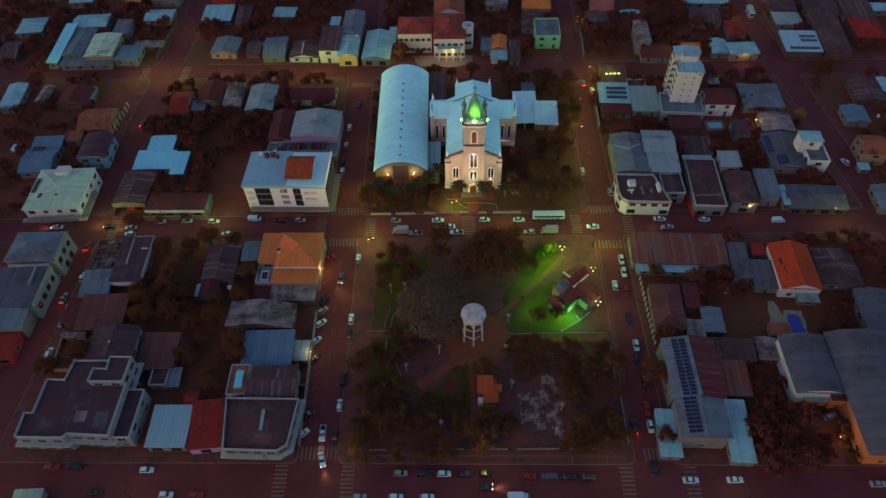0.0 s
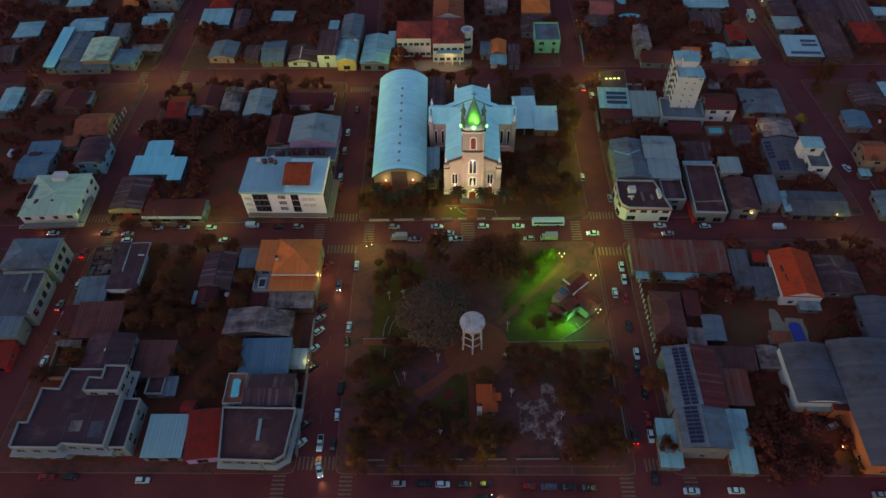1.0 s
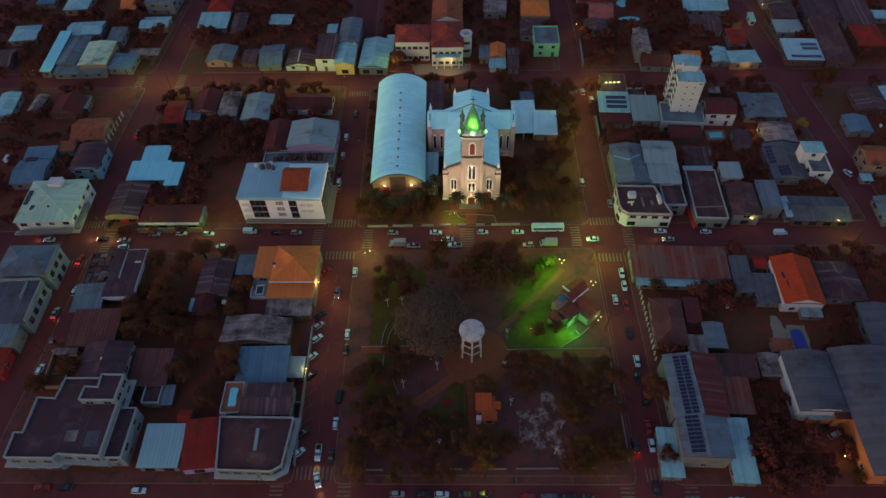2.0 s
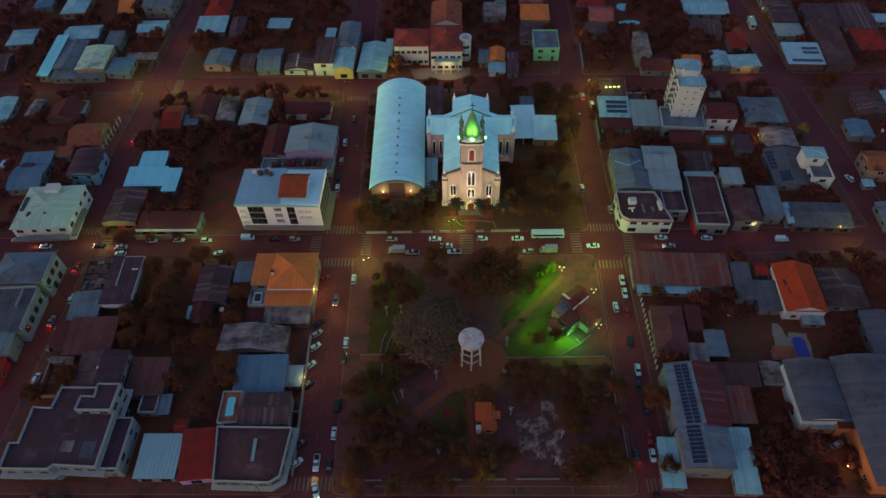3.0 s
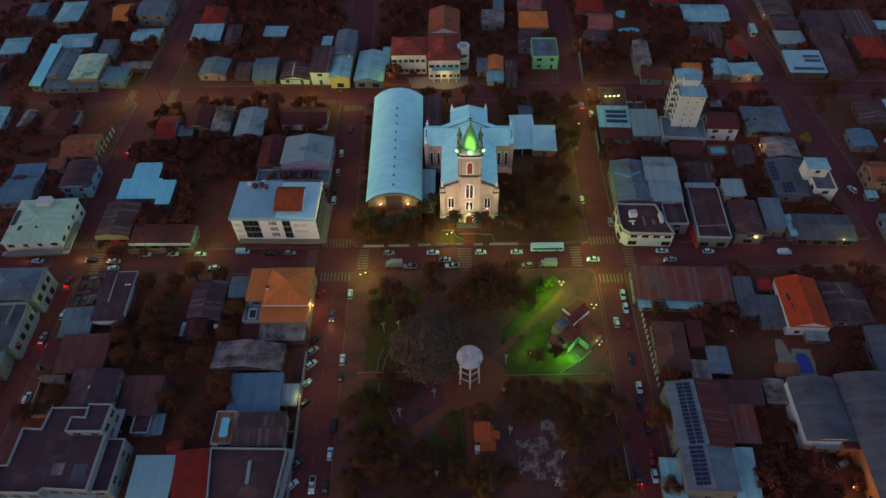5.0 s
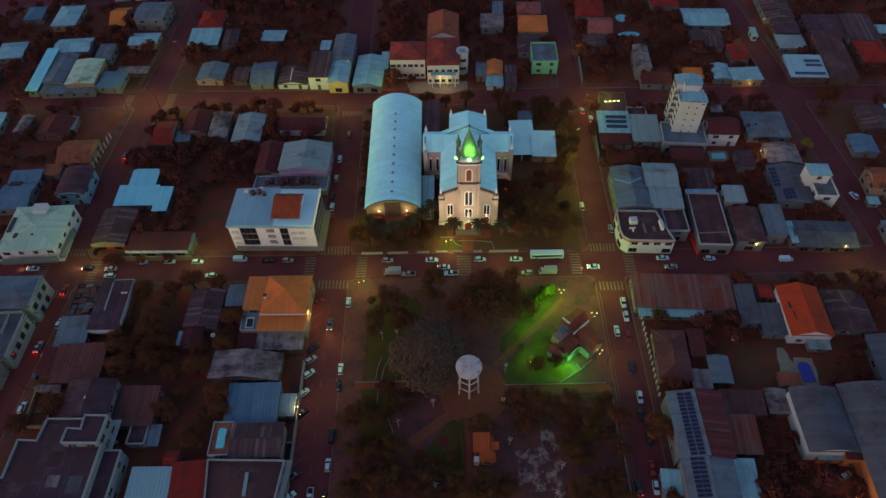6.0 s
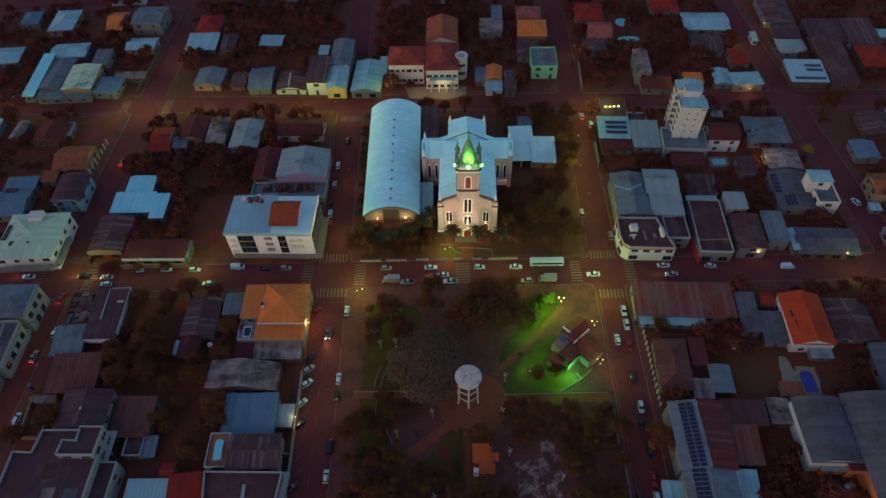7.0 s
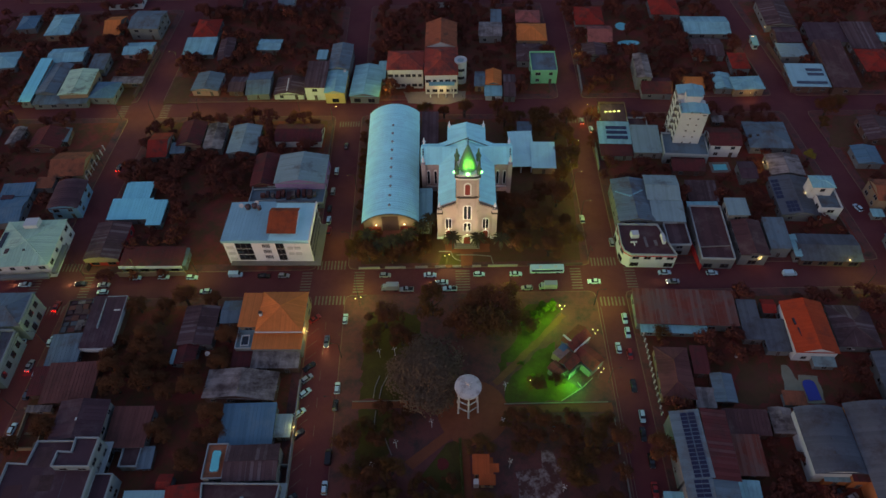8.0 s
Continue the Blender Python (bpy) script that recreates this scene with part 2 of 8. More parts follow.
def lathe(bm, profile, n=20, cx=0.0, cy=0.0):
    """A body turned about an upright axis, from (radius, height) rows."""
    rings = [[bm.verts.new((x, y, z)) for x, y in disc(max(r, 0.001), n, cx, cy)] for r, z in profile]
    for lo, hi in zip(rings, rings[1:]):
        for i in range(n):
            bm.faces.new((lo[i], lo[(i + 1) % n], hi[(i + 1) % n], hi[i]))
    bm.faces.new(rings[0][::-1])
    bm.faces.new(rings[-1])
    return bm


def slope(bm, a, b, c, d, width=0.9, thick=0.05, rib=0.06, rnd=None):
    """One roof slope laid in strips from the eave a-b to the ridge d-c, each strip a sheet of its own with a raised seam."""
    a, b, c, d = Vector(a), Vector(b), Vector(c), Vector(d)
    length = (b - a).length
    u = (b - a) / length
    sd, sc = (d - a).dot(u) / length, (c - a).dot(u) / length
    v = d - a - u * (sd * length)
    n = u.cross(v).normalized()
    if n.z < 0:
        n = -n
    rnd = rnd or random
    def rise(s):
        t = 1.0
        if sd > 0.002:
            t = min(t, s / sd)
        if sc < 0.998:
            t = min(t, (1 - s) / (1 - sc))
        return max(t, 0.002)
    count = max(2, round(length / width))
    cuts = sorted({i / count for i in range(count + 1)} | {min(1, max(0, sd)), min(1, max(0, sc))})
    for s0, s1 in zip(cuts, cuts[1:]):
        if s1 - s0 < 0.004:
            continue
        lift = n * rnd.uniform(0, 0.02)
        low = [a + u * (s0 * length), a + u * (s1 * length), a + u * (s1 * length) + v * rise(s1), a + u * (s0 * length) + v * rise(s0)]
        top = [p + n * thick + lift for p in low]
        faces_of(bm, low + top, [(4, 5, 6, 7), (0, 1, 5, 4), (1, 2, 6, 5), (2, 3, 7, 6), (3, 0, 4, 7)])
        if rib and rise(s0) > 0.03:
            e, f = a + u * (s0 * length) + n * thick, a + u * (s0 * length) + v * rise(s0) + n * thick
            k = u * 0.07
            faces_of(bm, [e - k, e + k, f + k, f - k, e - k * 0.5 + n * rib, e + k * 0.5 + n * rib, f + k * 0.5 + n * rib, f - k * 0.5 + n * rib],
                     [(4, 5, 6, 7), (0, 4, 7, 3), (1, 2, 6, 5), (0, 1, 5, 4)])
    return bm


def barrel(bm, w, d, h, rise, over=0.3, width=1.0, segs=12):
    """A vaulted roof over a plan w by d, its axis along y, in curved sheets with seams."""
    half = w / 2 + over
    r = (half * half + rise * rise) / (2 * rise)
    span = math.asin(min(1, half / r))
    arc = [(r * math.sin(-span + 2 * span * i / segs), h + rise - r + r * math.cos(-span + 2 * span * i / segs)) for i in range(segs + 1)]
    count = max(2, round(d / width))
    for k in range(count):
        y0, y1 = -d / 2 + d * k / count, -d / 2 + d * (k + 1) / count
        up = random.uniform(0, 0.02)
        rows = [[bm.verts.new((x, y, z + up)) for x, z in arc] for y in (y0, y1)]
        for i in range(segs):
            bm.faces.new((rows[0][i], rows[0][i + 1], rows[1][i + 1], rows[1][i]))
        rows = [[bm.verts.new((x, y, z + up + e)) for x, z in arc] for y, e in ((y0 - 0.06, 0.0), (y0, 0.07), (y0 + 0.06, 0.0))]
        for lo, hi in zip(rows, rows[1:]):
            for i in range(segs):
                bm.faces.new((lo[i], lo[i + 1], hi[i + 1], hi[i]))
    return arc


# ---- windows and doors shared by the buildings ----
def frame_ring(w, h, t=0.09, deep=0.10):
    """A window or door frame with a middle bar, in one piece."""
    xs, zs = [-w / 2 - t, -w / 2, -0.035, 0.035, w / 2, w / 2 + t], [-h / 2 - t, -h / 2, h / 2, h / 2 + t]
    solid = {(i, j) for i in range(5) for j in range(3) if not (j == 1 and i in (1, 3))}
    bm = bmesh.new()
    v = {(i, j, k): bm.verts.new((xs[i], (-deep, 0.02)[k], zs[j])) for i in range(6) for j in range(4) for k in range(2)}
    for i, j in solid:
        bm.faces.new([v[q] for q in ((i, j, 0), (i + 1, j, 0), (i + 1, j + 1, 0), (i, j + 1, 0))])
        for di, dj, e, f in ((-1, 0, (i, j + 1), (i, j)), (1, 0, (i + 1, j), (i + 1, j + 1)), (0, -1, (i, j), (i + 1, j)), (0, 1, (i + 1, j + 1), (i, j + 1))):
            if (i + di, j + dj) not in solid:
                bm.faces.new([v[q] for q in ((*e, 0), (*e, 1), (*f, 1), (*f, 0))])
    return bm


def swept(bm, X, Y, profile):
    """A closed profile of (inset, height) rows led round a rectangle, in one piece."""
    loops = [[bm.verts.new(p) for p in ((-X + i, -Y + i, z), (X - i, -Y + i, z), (X - i, Y - i, z), (-X + i, Y - i, z))] for i, z in profile]
    for lo, hi in zip(loops, loops[1:] + loops[:1]):
        for k in range(4):
            bm.faces.new((lo[k], lo[(k + 1) % 4], hi[(k + 1) % 4], hi[k]))
    return bm


def pane_sheet(w, h, y=-0.025):
    return box(bmesh.new(), -w / 2, y, -h / 2, w / 2, 0.015, h / 2)


WIN = {}
for key, (ww, hh) in {"small": (1.3, 1.15), "wide": (1.9, 1.2), "shop": (2.4, 1.6)}.items():
    WIN[key] = (mesh_of("window_frame", frame_ring(ww, hh), FRAME if key != "shop" else DARKTRIM),
                mesh_of("window_pane", pane_sheet(ww, hh), PANE), mesh_of("window_pane", pane_sheet(ww, hh), GLOW_WARM))
DOOR_FRAME = mesh_of("door_frame", frame_ring(1.0, 2.1, 0.08, 0.08), FRAME)
DOOR_LEAF = mesh_of("door_leaf", pane_sheet(1.0, 2.1, -0.04), HOUSE_DOOR)


def window(parent, m, size="small", lit=False, name="window"):
    f, p, g = WIN[size]
    ob = put(name, f, parent, m)
    put("pane", g if lit else p, ob, None, "lit warm-yellow pane" if lit else "")
    return ob


def door(parent, m):
    ob = put("door", DOOR_FRAME, parent, m)
    put("door_leaf", DOOR_LEAF, ob)
    return ob


FOOT = []


def solar_field(root, x0, y0, x1, y1, z0, z1, wide=1.1, deep=1.75):
    """Panels in rows on a slope that climbs from z0 at x0 to z1 at x1."""
    nx, ny = max(1, round((x1 - x0) / wide)), max(1, round((y1 - y0) / deep))
    bm = bmesh.new()
    box(bm, -wide * 0.46, -deep * 0.39, 0, wide * 0.46, deep * 0.39, 0.05)
    me = mesh_of("solar_panel", bm, SOLAR)
    a = math.degrees(math.atan2(z1 - z0, x1 - x0))
    for i in range(nx):
        for j in range(ny):
            s = (i + 0.5) / nx
            put("solar_panel", me, root, pose(x0 + (x1 - x0) * s, y0 + (y1 - y0) * (j + 0.5) / ny, z0 + (z1 - z0) * s + 0.12, 0, -a, 0))


def building(kind, x, y, w, d, h, rot, roof, rm, wm, floors=1, lit=False, sides="fi", solar=0, group="", front=""):
    """A house, shop or hall: w along its front, d deep, walls h high, standing at (x, y) with its front to the south."""
    words = {1: "single-storey", 2: "two-storey", 3: "three-storey"}[floors]
    shape = {"shed": "lean-to", "shedl": "lean-to", "shedr": "lean-to", "gable": "gabled", "gabley": "gabled", "hip": "hipped", "hipy": "hipped", "flat": "flat", "barrely": "vaulted"}[roof]
    root = thing(kind, pose(x, y, 0.16, 0, 0, rot), ("lit " if lit else "") + f"{words} {WALL_WORDS[wm]} {kind} with {shape} {ROOF_WORDS[rm]} roof", kind.replace("_", " "), group)
    FOOT.append((x, y, max(w, d) * 0.5, w, d))
    tile = rm in ("MR", "RD", "RT", "OR", "OT", "PK", "VO")
    width, rib = (0.5, 0.06) if tile else (0.95, 0.06)
    o = 0.35 if roof != "flat" else 0.0
    W, D = w / 2 - o, d / 2 - o
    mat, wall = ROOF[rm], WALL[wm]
    bm = bmesh.new()
    box(bm, -W, -D, -0.3, W, D, h - (0.02 if roof != "flat" else 0.5))
    pitch = 0.36 if tile else 0.11 if rm == "PW" else 0.20
    rb = bmesh.new()
    X, Y = w / 2, d / 2
    if roof == "shed":
        r = 0.07 * d
        slope(rb, (-X, -Y, h), (X, -Y, h), (X, Y, h + r), (-X, Y, h + r), width, rib=rib)
        faces_of(bm, [(-W, D, h - 0.02), (W, D, h - 0.02), (W, D, h + r - 0.05), (-W, D, h + r - 0.05), (-W, -D, h - 0.02), (W, -D, h - 0.02)], [(0, 1, 2, 3), (0, 3, 4), (1, 5, 2), (2, 5, 4, 3)])
    elif roof in ("shedl", "shedr"):
        r, e = pitch * w, 1 if roof == "shedl" else -1
        slope(rb, (-X * e, Y * e, h), (-X * e, -Y * e, h), (X * e, -Y * e, h + r), (X * e, Y * e, h + r), width, rib=rib)
        faces_of(bm, [(W * e, -D, h - 0.02), (W * e, D, h - 0.02), (W * e, D, h + r - 0.06), (W * e, -D, h + r - 0.06), (-W * e, -D, h - 0.02), (-W * e, D, h - 0.02)], [(0, 1, 2, 3), (0, 3, 4), (1, 5, 2)])
    elif roof == "gabley":
        r = pitch * X
        slope(rb, (-X, Y, h), (-X, -Y, h), (0, -Y, h + r), (0, Y, h + r), width, rib=rib)
        slope(rb, (X, -Y, h), (X, Y, h), (0, Y, h + r), (0, -Y, h + r), width, rib=rib)
        box(rb, -0.15, -Y, h + r - 0.02, 0.15, Y, h + r + 0.13, 0.04)
        for s in (-D, D):
            faces_of(bm, [(-W, s, h - 0.02), (W, s, h - 0.02), (0, s, h + r - 0.12)], [(0, 1, 2)])
    elif roof == "gable":
        r = pitch * Y
        slope(rb, (-X, -Y, h), (X, -Y, h), (X, 0, h + r), (-X, 0, h + r), width, rib=rib)
        slope(rb, (X, Y, h), (-X, Y, h), (-X, 0, h + r), (X, 0, h + r), width, rib=rib)
        box(rb, -X, -0.15, h + r - 0.02, X, 0.15, h + r + 0.13, 0.04)
        for s in (-W, W):
            faces_of(bm, [(s, -D, h - 0.02), (s, D, h - 0.02), (s, 0, h + r - 0.12)], [(0, 1, 2)])
    elif roof in ("hip", "hipy"):
        m = min(X, Y)
        r = pitch * m * 1.1
        rx, ry = max(X - m, 0.02), max(Y - m, 0.02)
        c = [(-rx, -ry, h + r), (rx, -ry, h + r), (rx, ry, h + r), (-rx, ry, h + r)]
        e = [(-X, -Y, h), (X, -Y, h), (X, Y, h), (-X, Y, h)]
        for i in range(4):
            j = (i + 1) % 4
            slope(rb, e[i], e[j], c[j], c[i], width, rib=rib)
        for i in range(4):
            tube(rb, Vector(e[i]) + Vector((0, 0, 0.05)), Vector(c[i]) + Vector((0, 0, 0.08)), 0.13, 0.13, 6)
        tube(rb, Vector(c[0]) + Vector((0, 0.01, 0.08)), Vector(c[2]) + Vector((0, 0.02, 0.08)), 0.14, 0.14, 6)
    elif roof == "barrely":
        arc = barrel(rb, w, d, h, 0.13 * w)
        for s in (-D, D):
            pts = [(px * 0.98, s, pz - 0.06) for px, pz in arc]
            faces_of(bm, pts + [(-W, s, h - 0.05), (W, s, h - 0.05)], [tuple(range(len(arc))) + (len(arc) + 1, len(arc))])
    else:
        t = 0.16
        slope(rb, (-X + t, -Y + t, h - 0.5), (X - t, -Y + t, h - 0.5), (X - t, Y - t, h - 0.42), (-X + t, Y - t, h - 0.42), 2.4, 0.06, 0.03)
        pb = swept(bmesh.new(), X, Y, [(0, h - 0.5), (0, h + 0.25), (-0.04, h + 0.25), (-0.04, h + 0.32), (t + 0.03, h + 0.32), (t + 0.03, h + 0.25), (t, h + 0.25), (t, h - 0.5)])
        part("parapet", pb, BLUETRIM if wm in ("W", "LW") else wall, root, "pale parapet round the roof")
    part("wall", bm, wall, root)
    if front == "pediment":
        fb = bmesh.new()
        n = 10
        top = [(-W * 1.02 + 2.04 * W * i / n, h + 0.1 + 0.9 * math.sin(math.pi * i / n)) for i in range(n + 1)]
        pts = [(-W * 1.02, h * 0.62), (W * 1.02, h * 0.62)] + top[::-1]
        m = len(pts)
        faces_of(fb, [(a, -Y - 0.12, c) for a, c in pts] + [(a, -Y + 0.15, c) for a, c in pts], [tuple(range(m)), tuple(range(2 * m - 1, m - 1, -1))] + [((i + 1) % m, i, m + i, m + (i + 1) % m) for i in range(m)])
        part("pediment", fb, WALL["CR"], root, "curved pale pediment over the shop front")
    elif front == "fascia":
        part("fascia", box(bmesh.new(), -X, -Y - 0.2, h - 0.75, X, -Y + 0.02, h + 0.3), WALL["WB"], root, "long white fascia board")
    elif front == "gutter":
        part("gutter", box(bmesh.new(), -X, -Y - 0.28, h - 0.12, X, -Y - 0.01, h + 0.12), TRIM, root, "white eaves gutter")
    base = part("roof", box(bmesh.new(), -X + 0.05, -Y + 0.05, h - 0.1 - (0.5 if roof == "flat" else 0), X - 0.05, Y - 0.05, h - 0.02 - (0.5 if roof == "flat" else 0)), mat, root)
    tagged(part("roof_covering", rb, mat, base), kind="stuff")
    # openings
    fh = h / floors
    def row(length, place, first):
        n = max(1, int(length / {"hall": 6.5, "convent": 2.1}.get(kind, 4.4)))
        for k in range(floors):
            for i in range(n):
                s = (i + 0.5) / n * length - length / 2
                if k == 0 and first and i == n // 2 and kind == "house":
                    door(root, place(s, 1.08))
                elif k == 0 and first and kind == "shop":
                    window(root, place(s, 1.25), "shop", lit and i == 1, "shop_window")
                else:
                    window(root, place(s, k * fh + min(1.65, fh * 0.55)), "wide" if (i + k) % 3 == 1 else "small", lit and first and i % 4 == 1)
    if "f" in sides:
        row(2 * W, lambda s, z: pose(s, -D, z), True)
    if "i" in sides and d > 6:
        e = 1 if x < 10 else -1
        row(2 * D, lambda s, z: pose(e * W, s, z, 0, 0, 90 * e), False)
    if solar == 4:
        r = pitch * X
        for q in (-0.64, -0.38):
            solar_field(root, X * q, -Y * 0.84, X * (q + 0.20), Y * 0.99, h + r * (1 + q), h + r * (1.20 + q), 1.7, 1.02)
    elif solar == 5:
        r = pitch * X
        solar_field(root, -X * 0.94, -Y * 0.22, -X * 0.60, Y * 0.82, h + r * 0.06, h + r * 0.40)
        solar_field(root, -X * 0.64, -Y * 0.92, -X * 0.10, -Y * 0.36, h + r * 0.36, h + r * 0.90)
    elif solar == 6:
        for q, x0, x1 in ((-0.66, -0.72, 0.86), (0.06, 0.0, 0.84), (0.44, 0.0, 0.84)):
            zq = h + 0.07 * (Y * q + Y)
            part("solar_panel", box(bmesh.new(), X * x0, Y * q - 0.75, zq + 0.08, X * x1, Y * q + 0.75, zq + 0.22), SOLAR, root, "row of dark blue solar panels")
    elif solar == 3:
        for q in (0.36, 0.62):
            solar_field(root, -X + w * q, -Y * 0.98, -X + w * (q + 0.21), Y * 0.92, h + pitch * w * q, h + pitch * w * (q + 0.21), 1.7, 1.02)
    elif solar:
        for q in (-0.45, 0.0, 0.42):
            bm = box(bmesh.new(), -X * 0.5, Y * q - 0.8, h + 0.07 * (Y * q + Y) + 0.08, X * 0.8, Y * q + 0.8, h + 0.07 * (Y * q + Y) + 0.22)
            part("solar_panel", bm, SOLAR, root, "row of dark blue solar panels")
    return root


def outset(ring, by):
    """A polygon with every side moved out by that much."""
    out = []
    n = len(ring)
    for i in range(n):
        p, q, r = Vector(ring[i - 1]), Vector(ring[i]), Vector(ring[(i + 1) % n])
        a, b = (q - p).normalized(), (r - q).normalized()
        na, nb = Vector((a.y, -a.x)), Vector((b.y, -b.x))
        m = (na + nb) / max(0.2, 1 + na.dot(nb))
        out.append(tuple(q + m * by))
    return out


def flat_block(kind, label, ring, h, rm, wm, floors=2, canopy=False, band=None, inner_hip=0.0, lit=()):
    """A flat-roofed building on any plan, given as corners anticlockwise, with a parapet that follows it."""
    cx, cy = sum(p[0] for p in ring) / len(ring), sum(p[1] for p in ring) / len(ring)
    ring = [(x - cx, y - cy) for x, y in ring]
    root = thing(kind, pose(cx, cy, 0.16), label, kind)
    xs, ys = [p[0] for p in ring], [p[1] for p in ring]
    FOOT.append((cx, cy, 0, max(xs) - min(xs), max(ys) - min(ys)))
    part("wall", prism(bmesh.new(), ring, -0.3, h - 0.5), WALL[wm], root)
    part("roof", prism(bmesh.new(), outset(ring, -0.25), h - 0.49, h - 0.38), ROOF[rm], root)
    def loop(name, rows, mat, label=""):
        bm = bmesh.new()
        loops = [[bm.verts.new((x, y, z)) for x, y in outset(ring, o)] for o, z in rows]
        for lo, hi in zip(loops, loops[1:] + loops[:1]):
            for k in range(len(ring)):
                bm.faces.new((lo[k], lo[(k + 1) % len(ring)], hi[(k + 1) % len(ring)], hi[k]))
        return part(name, bm, mat, root, label)
    loop("parapet", [(0, h - 0.5), (0, h + 0.25), (0.04, h + 0.25), (0.04, h + 0.32), (-0.18, h + 0.32), (-0.18, h - 0.42)], BLUETRIM, "pale painted parapet")
    if canopy:
        loop("canopy", [(0.0, h * 0.5), (1.1, h * 0.5), (1.1, h * 0.5 + 0.45), (0.0, h * 0.5 + 0.45)], BLUETRIM, "pale canopy over the footway")
    if band:
        loop("painted_band", [(0.0, h - 1.0), (0.07, h - 1.0), (0.07, h - 0.55), (0.0, h - 0.55)], band, "red painted band")
    if inner_hip:
        lo, n = outset(ring, -0.7), len(ring)
        bm = bmesh.new()
        hi = [(x * 0.3, y * 0.3) for x, y in lo]
        for i in range(n):
            a, b, c, d = lo[i], lo[(i + 1) % n], hi[(i + 1) % n], hi[i]
            faces_of(bm, [(*a, h - 0.36), (*b, h - 0.36), (*c, h - 0.36 + inner_hip), (*d, h - 0.36 + inner_hip)], [(0, 1, 2, 3)])
        faces_of(bm, [(*p, h - 0.36 + inner_hip) for p in hi], [tuple(range(n))])
        part("inner_roof", bm, ROOF["DT"], root, "low hipped dark red roof inside the parapet")
        part("gutter", box(bmesh.new(), -0.5, -1.0, h - 0.36 + inner_hip, 0.3, 4.6, h - 0.05 + inner_hip), ROOF["GL"], root, "grey metal duct on the roof")
    fh = h / floors
    for i in range(len(ring)):
        a, b = Vector(ring[i]), Vector(ring[(i + 1) % len(ring)])
        length = (b - a).length
        n = Vector(((b - a).y, -(b - a).x)) / length
        if length < 2.4 or n.y > 0.5 or (n.x * (1 if cx < 10 else -1) < -0.3):
            continue
        turn = math.degrees(math.atan2(b.y - a.y, b.x - a.x))
        count = max(1, int(length / 3.3))
        for k in range(floors):
            for j in range(count):
                p = a + (b - a) * ((j + 0.5) / count)
                if k == 0 and band and j % 3:
                    continue
                if k == 0:
                    window(root, pose(p.x, p.y, 1.3, 0, 0, turn), "shop", j in lit, "shop_window")
                else:
                    window(root, pose(p.x, p.y, k * fh + min(1.5, fh * 0.5), 0, 0, turn), "wide")
    return root


# ---- streets ----
def st_a(y): return -33.6 + 0.019 * (y - 62)
def st_b(y): return 50.0 + 0.031 * (y - 62)
def st_c(y): return -121.6 + 0.068 * (y - 62)
def st_d(y): return 145.5 - 0.05 * (y - 62)
def st_w(y): return -206.0 + 0.06 * (y - 62)
def st_e(y): return 228.0 - 0.05 * (y - 62)
def st_s2(x): return -26.0 - 0.04 * x
def st_s(x): return 57.3 - 0.04 * x
def st_m(x): return 140.9 - 0.03 * x
def st_n(x): return 224.5 - 0.045 * x
def st_n2(x): return 302.5 - 0.035 * x
def st_n3(x): return 386.0 - 0.035 * x


def crossing(fx, fy, ox, oy):
    x, y = 0.0, 0.0
    for _ in range(12):
        y = fy(x) + oy
        x = fx(y) + ox
    return x, y


def flat_sheet(name, ring, z, mat, label, category, depth=0.3, kind="structure"):
    bm = bmesh.new()
    prism(bm, ring, z - depth, z)
    return tagged(put(name, mesh_of(name, bm, mat)), label, category, "", kind)


bm = bmesh.new()
g = 4500.0
faces_of(bm, [(-g, -g, -0.05), (g, -g, -0.05), (g, g, -0.05), (-g, g, -0.05)], [(0, 1, 2, 3)])
tagged(put("ground", mesh_of("ground", bm, SOIL)), "dark red earth and scrub reaching the horizon", "ground", "", "structure")
flat_sheet("road", [(-300, -60), (320, -60), (320, 400), (-300, 400)], 0.0, ASPHALT, "worn reddish-brown asphalt of the town's street grid", "road", 0.03)
COLS = [("w", st_w, 4.5), ("c", st_c, 5.0), ("a", st_a, 4.9), ("b", st_b, 4.4), ("d", st_d, 4.4), ("e", st_e, 4.5)]
ROWS_OF_STREETS = [("s2", st_s2, 4.5), ("s", st_s, 4.8), ("m", st_m, 4.9), ("n", st_n, 4.6), ("n2", st_n2, 4.2), ("n3", st_n3, 4.2)]
BLOCKS = {}
for (c0, f0, h0), (c1, f1, h1) in zip(COLS, COLS[1:]):
    for (r0, g0, k0), (r1, g1, k1) in zip(ROWS_OF_STREETS, ROWS_OF_STREETS[1:]):
        def ring(inset):
            a = [crossing(f0, g0, h0 + inset, k0 + inset), crossing(f1, g0, -h1 - inset, k0 + inset), crossing(f1, g1, -h1 - inset, -k1 - inset), crossing(f0, g1, h0 + inset, -k1 - inset)]
            out = []
            for i in range(4):
                p, q, s = Vector(a[i]), Vector(a[i - 1]), Vector(a[(i + 1) % 4])
                cut = max(2.0 - inset * 0.4, 0.3)
                e, f = p + (q - p).normalized() * cut, p + (s - p).normalized() * cut
                out += [tuple(e), tuple(p * 0.5 + (e + f) * 0.25), tuple(f)]
            return out
        BLOCKS[c0 + r0] = ring
        flat_sheet("kerb", ring(0), 0.13, KERB, "worn stone kerb round a town block", "kerb")
        flat_sheet("pavement", ring(0.22), 0.15, PAVING, "reddish paved footway round a town block", "pavement")
        if c0 + r0 != "as":
            flat_sheet("yard_ground", ring(2.9), 0.165, YARD, "dark earth and grass of back yards", "yard")

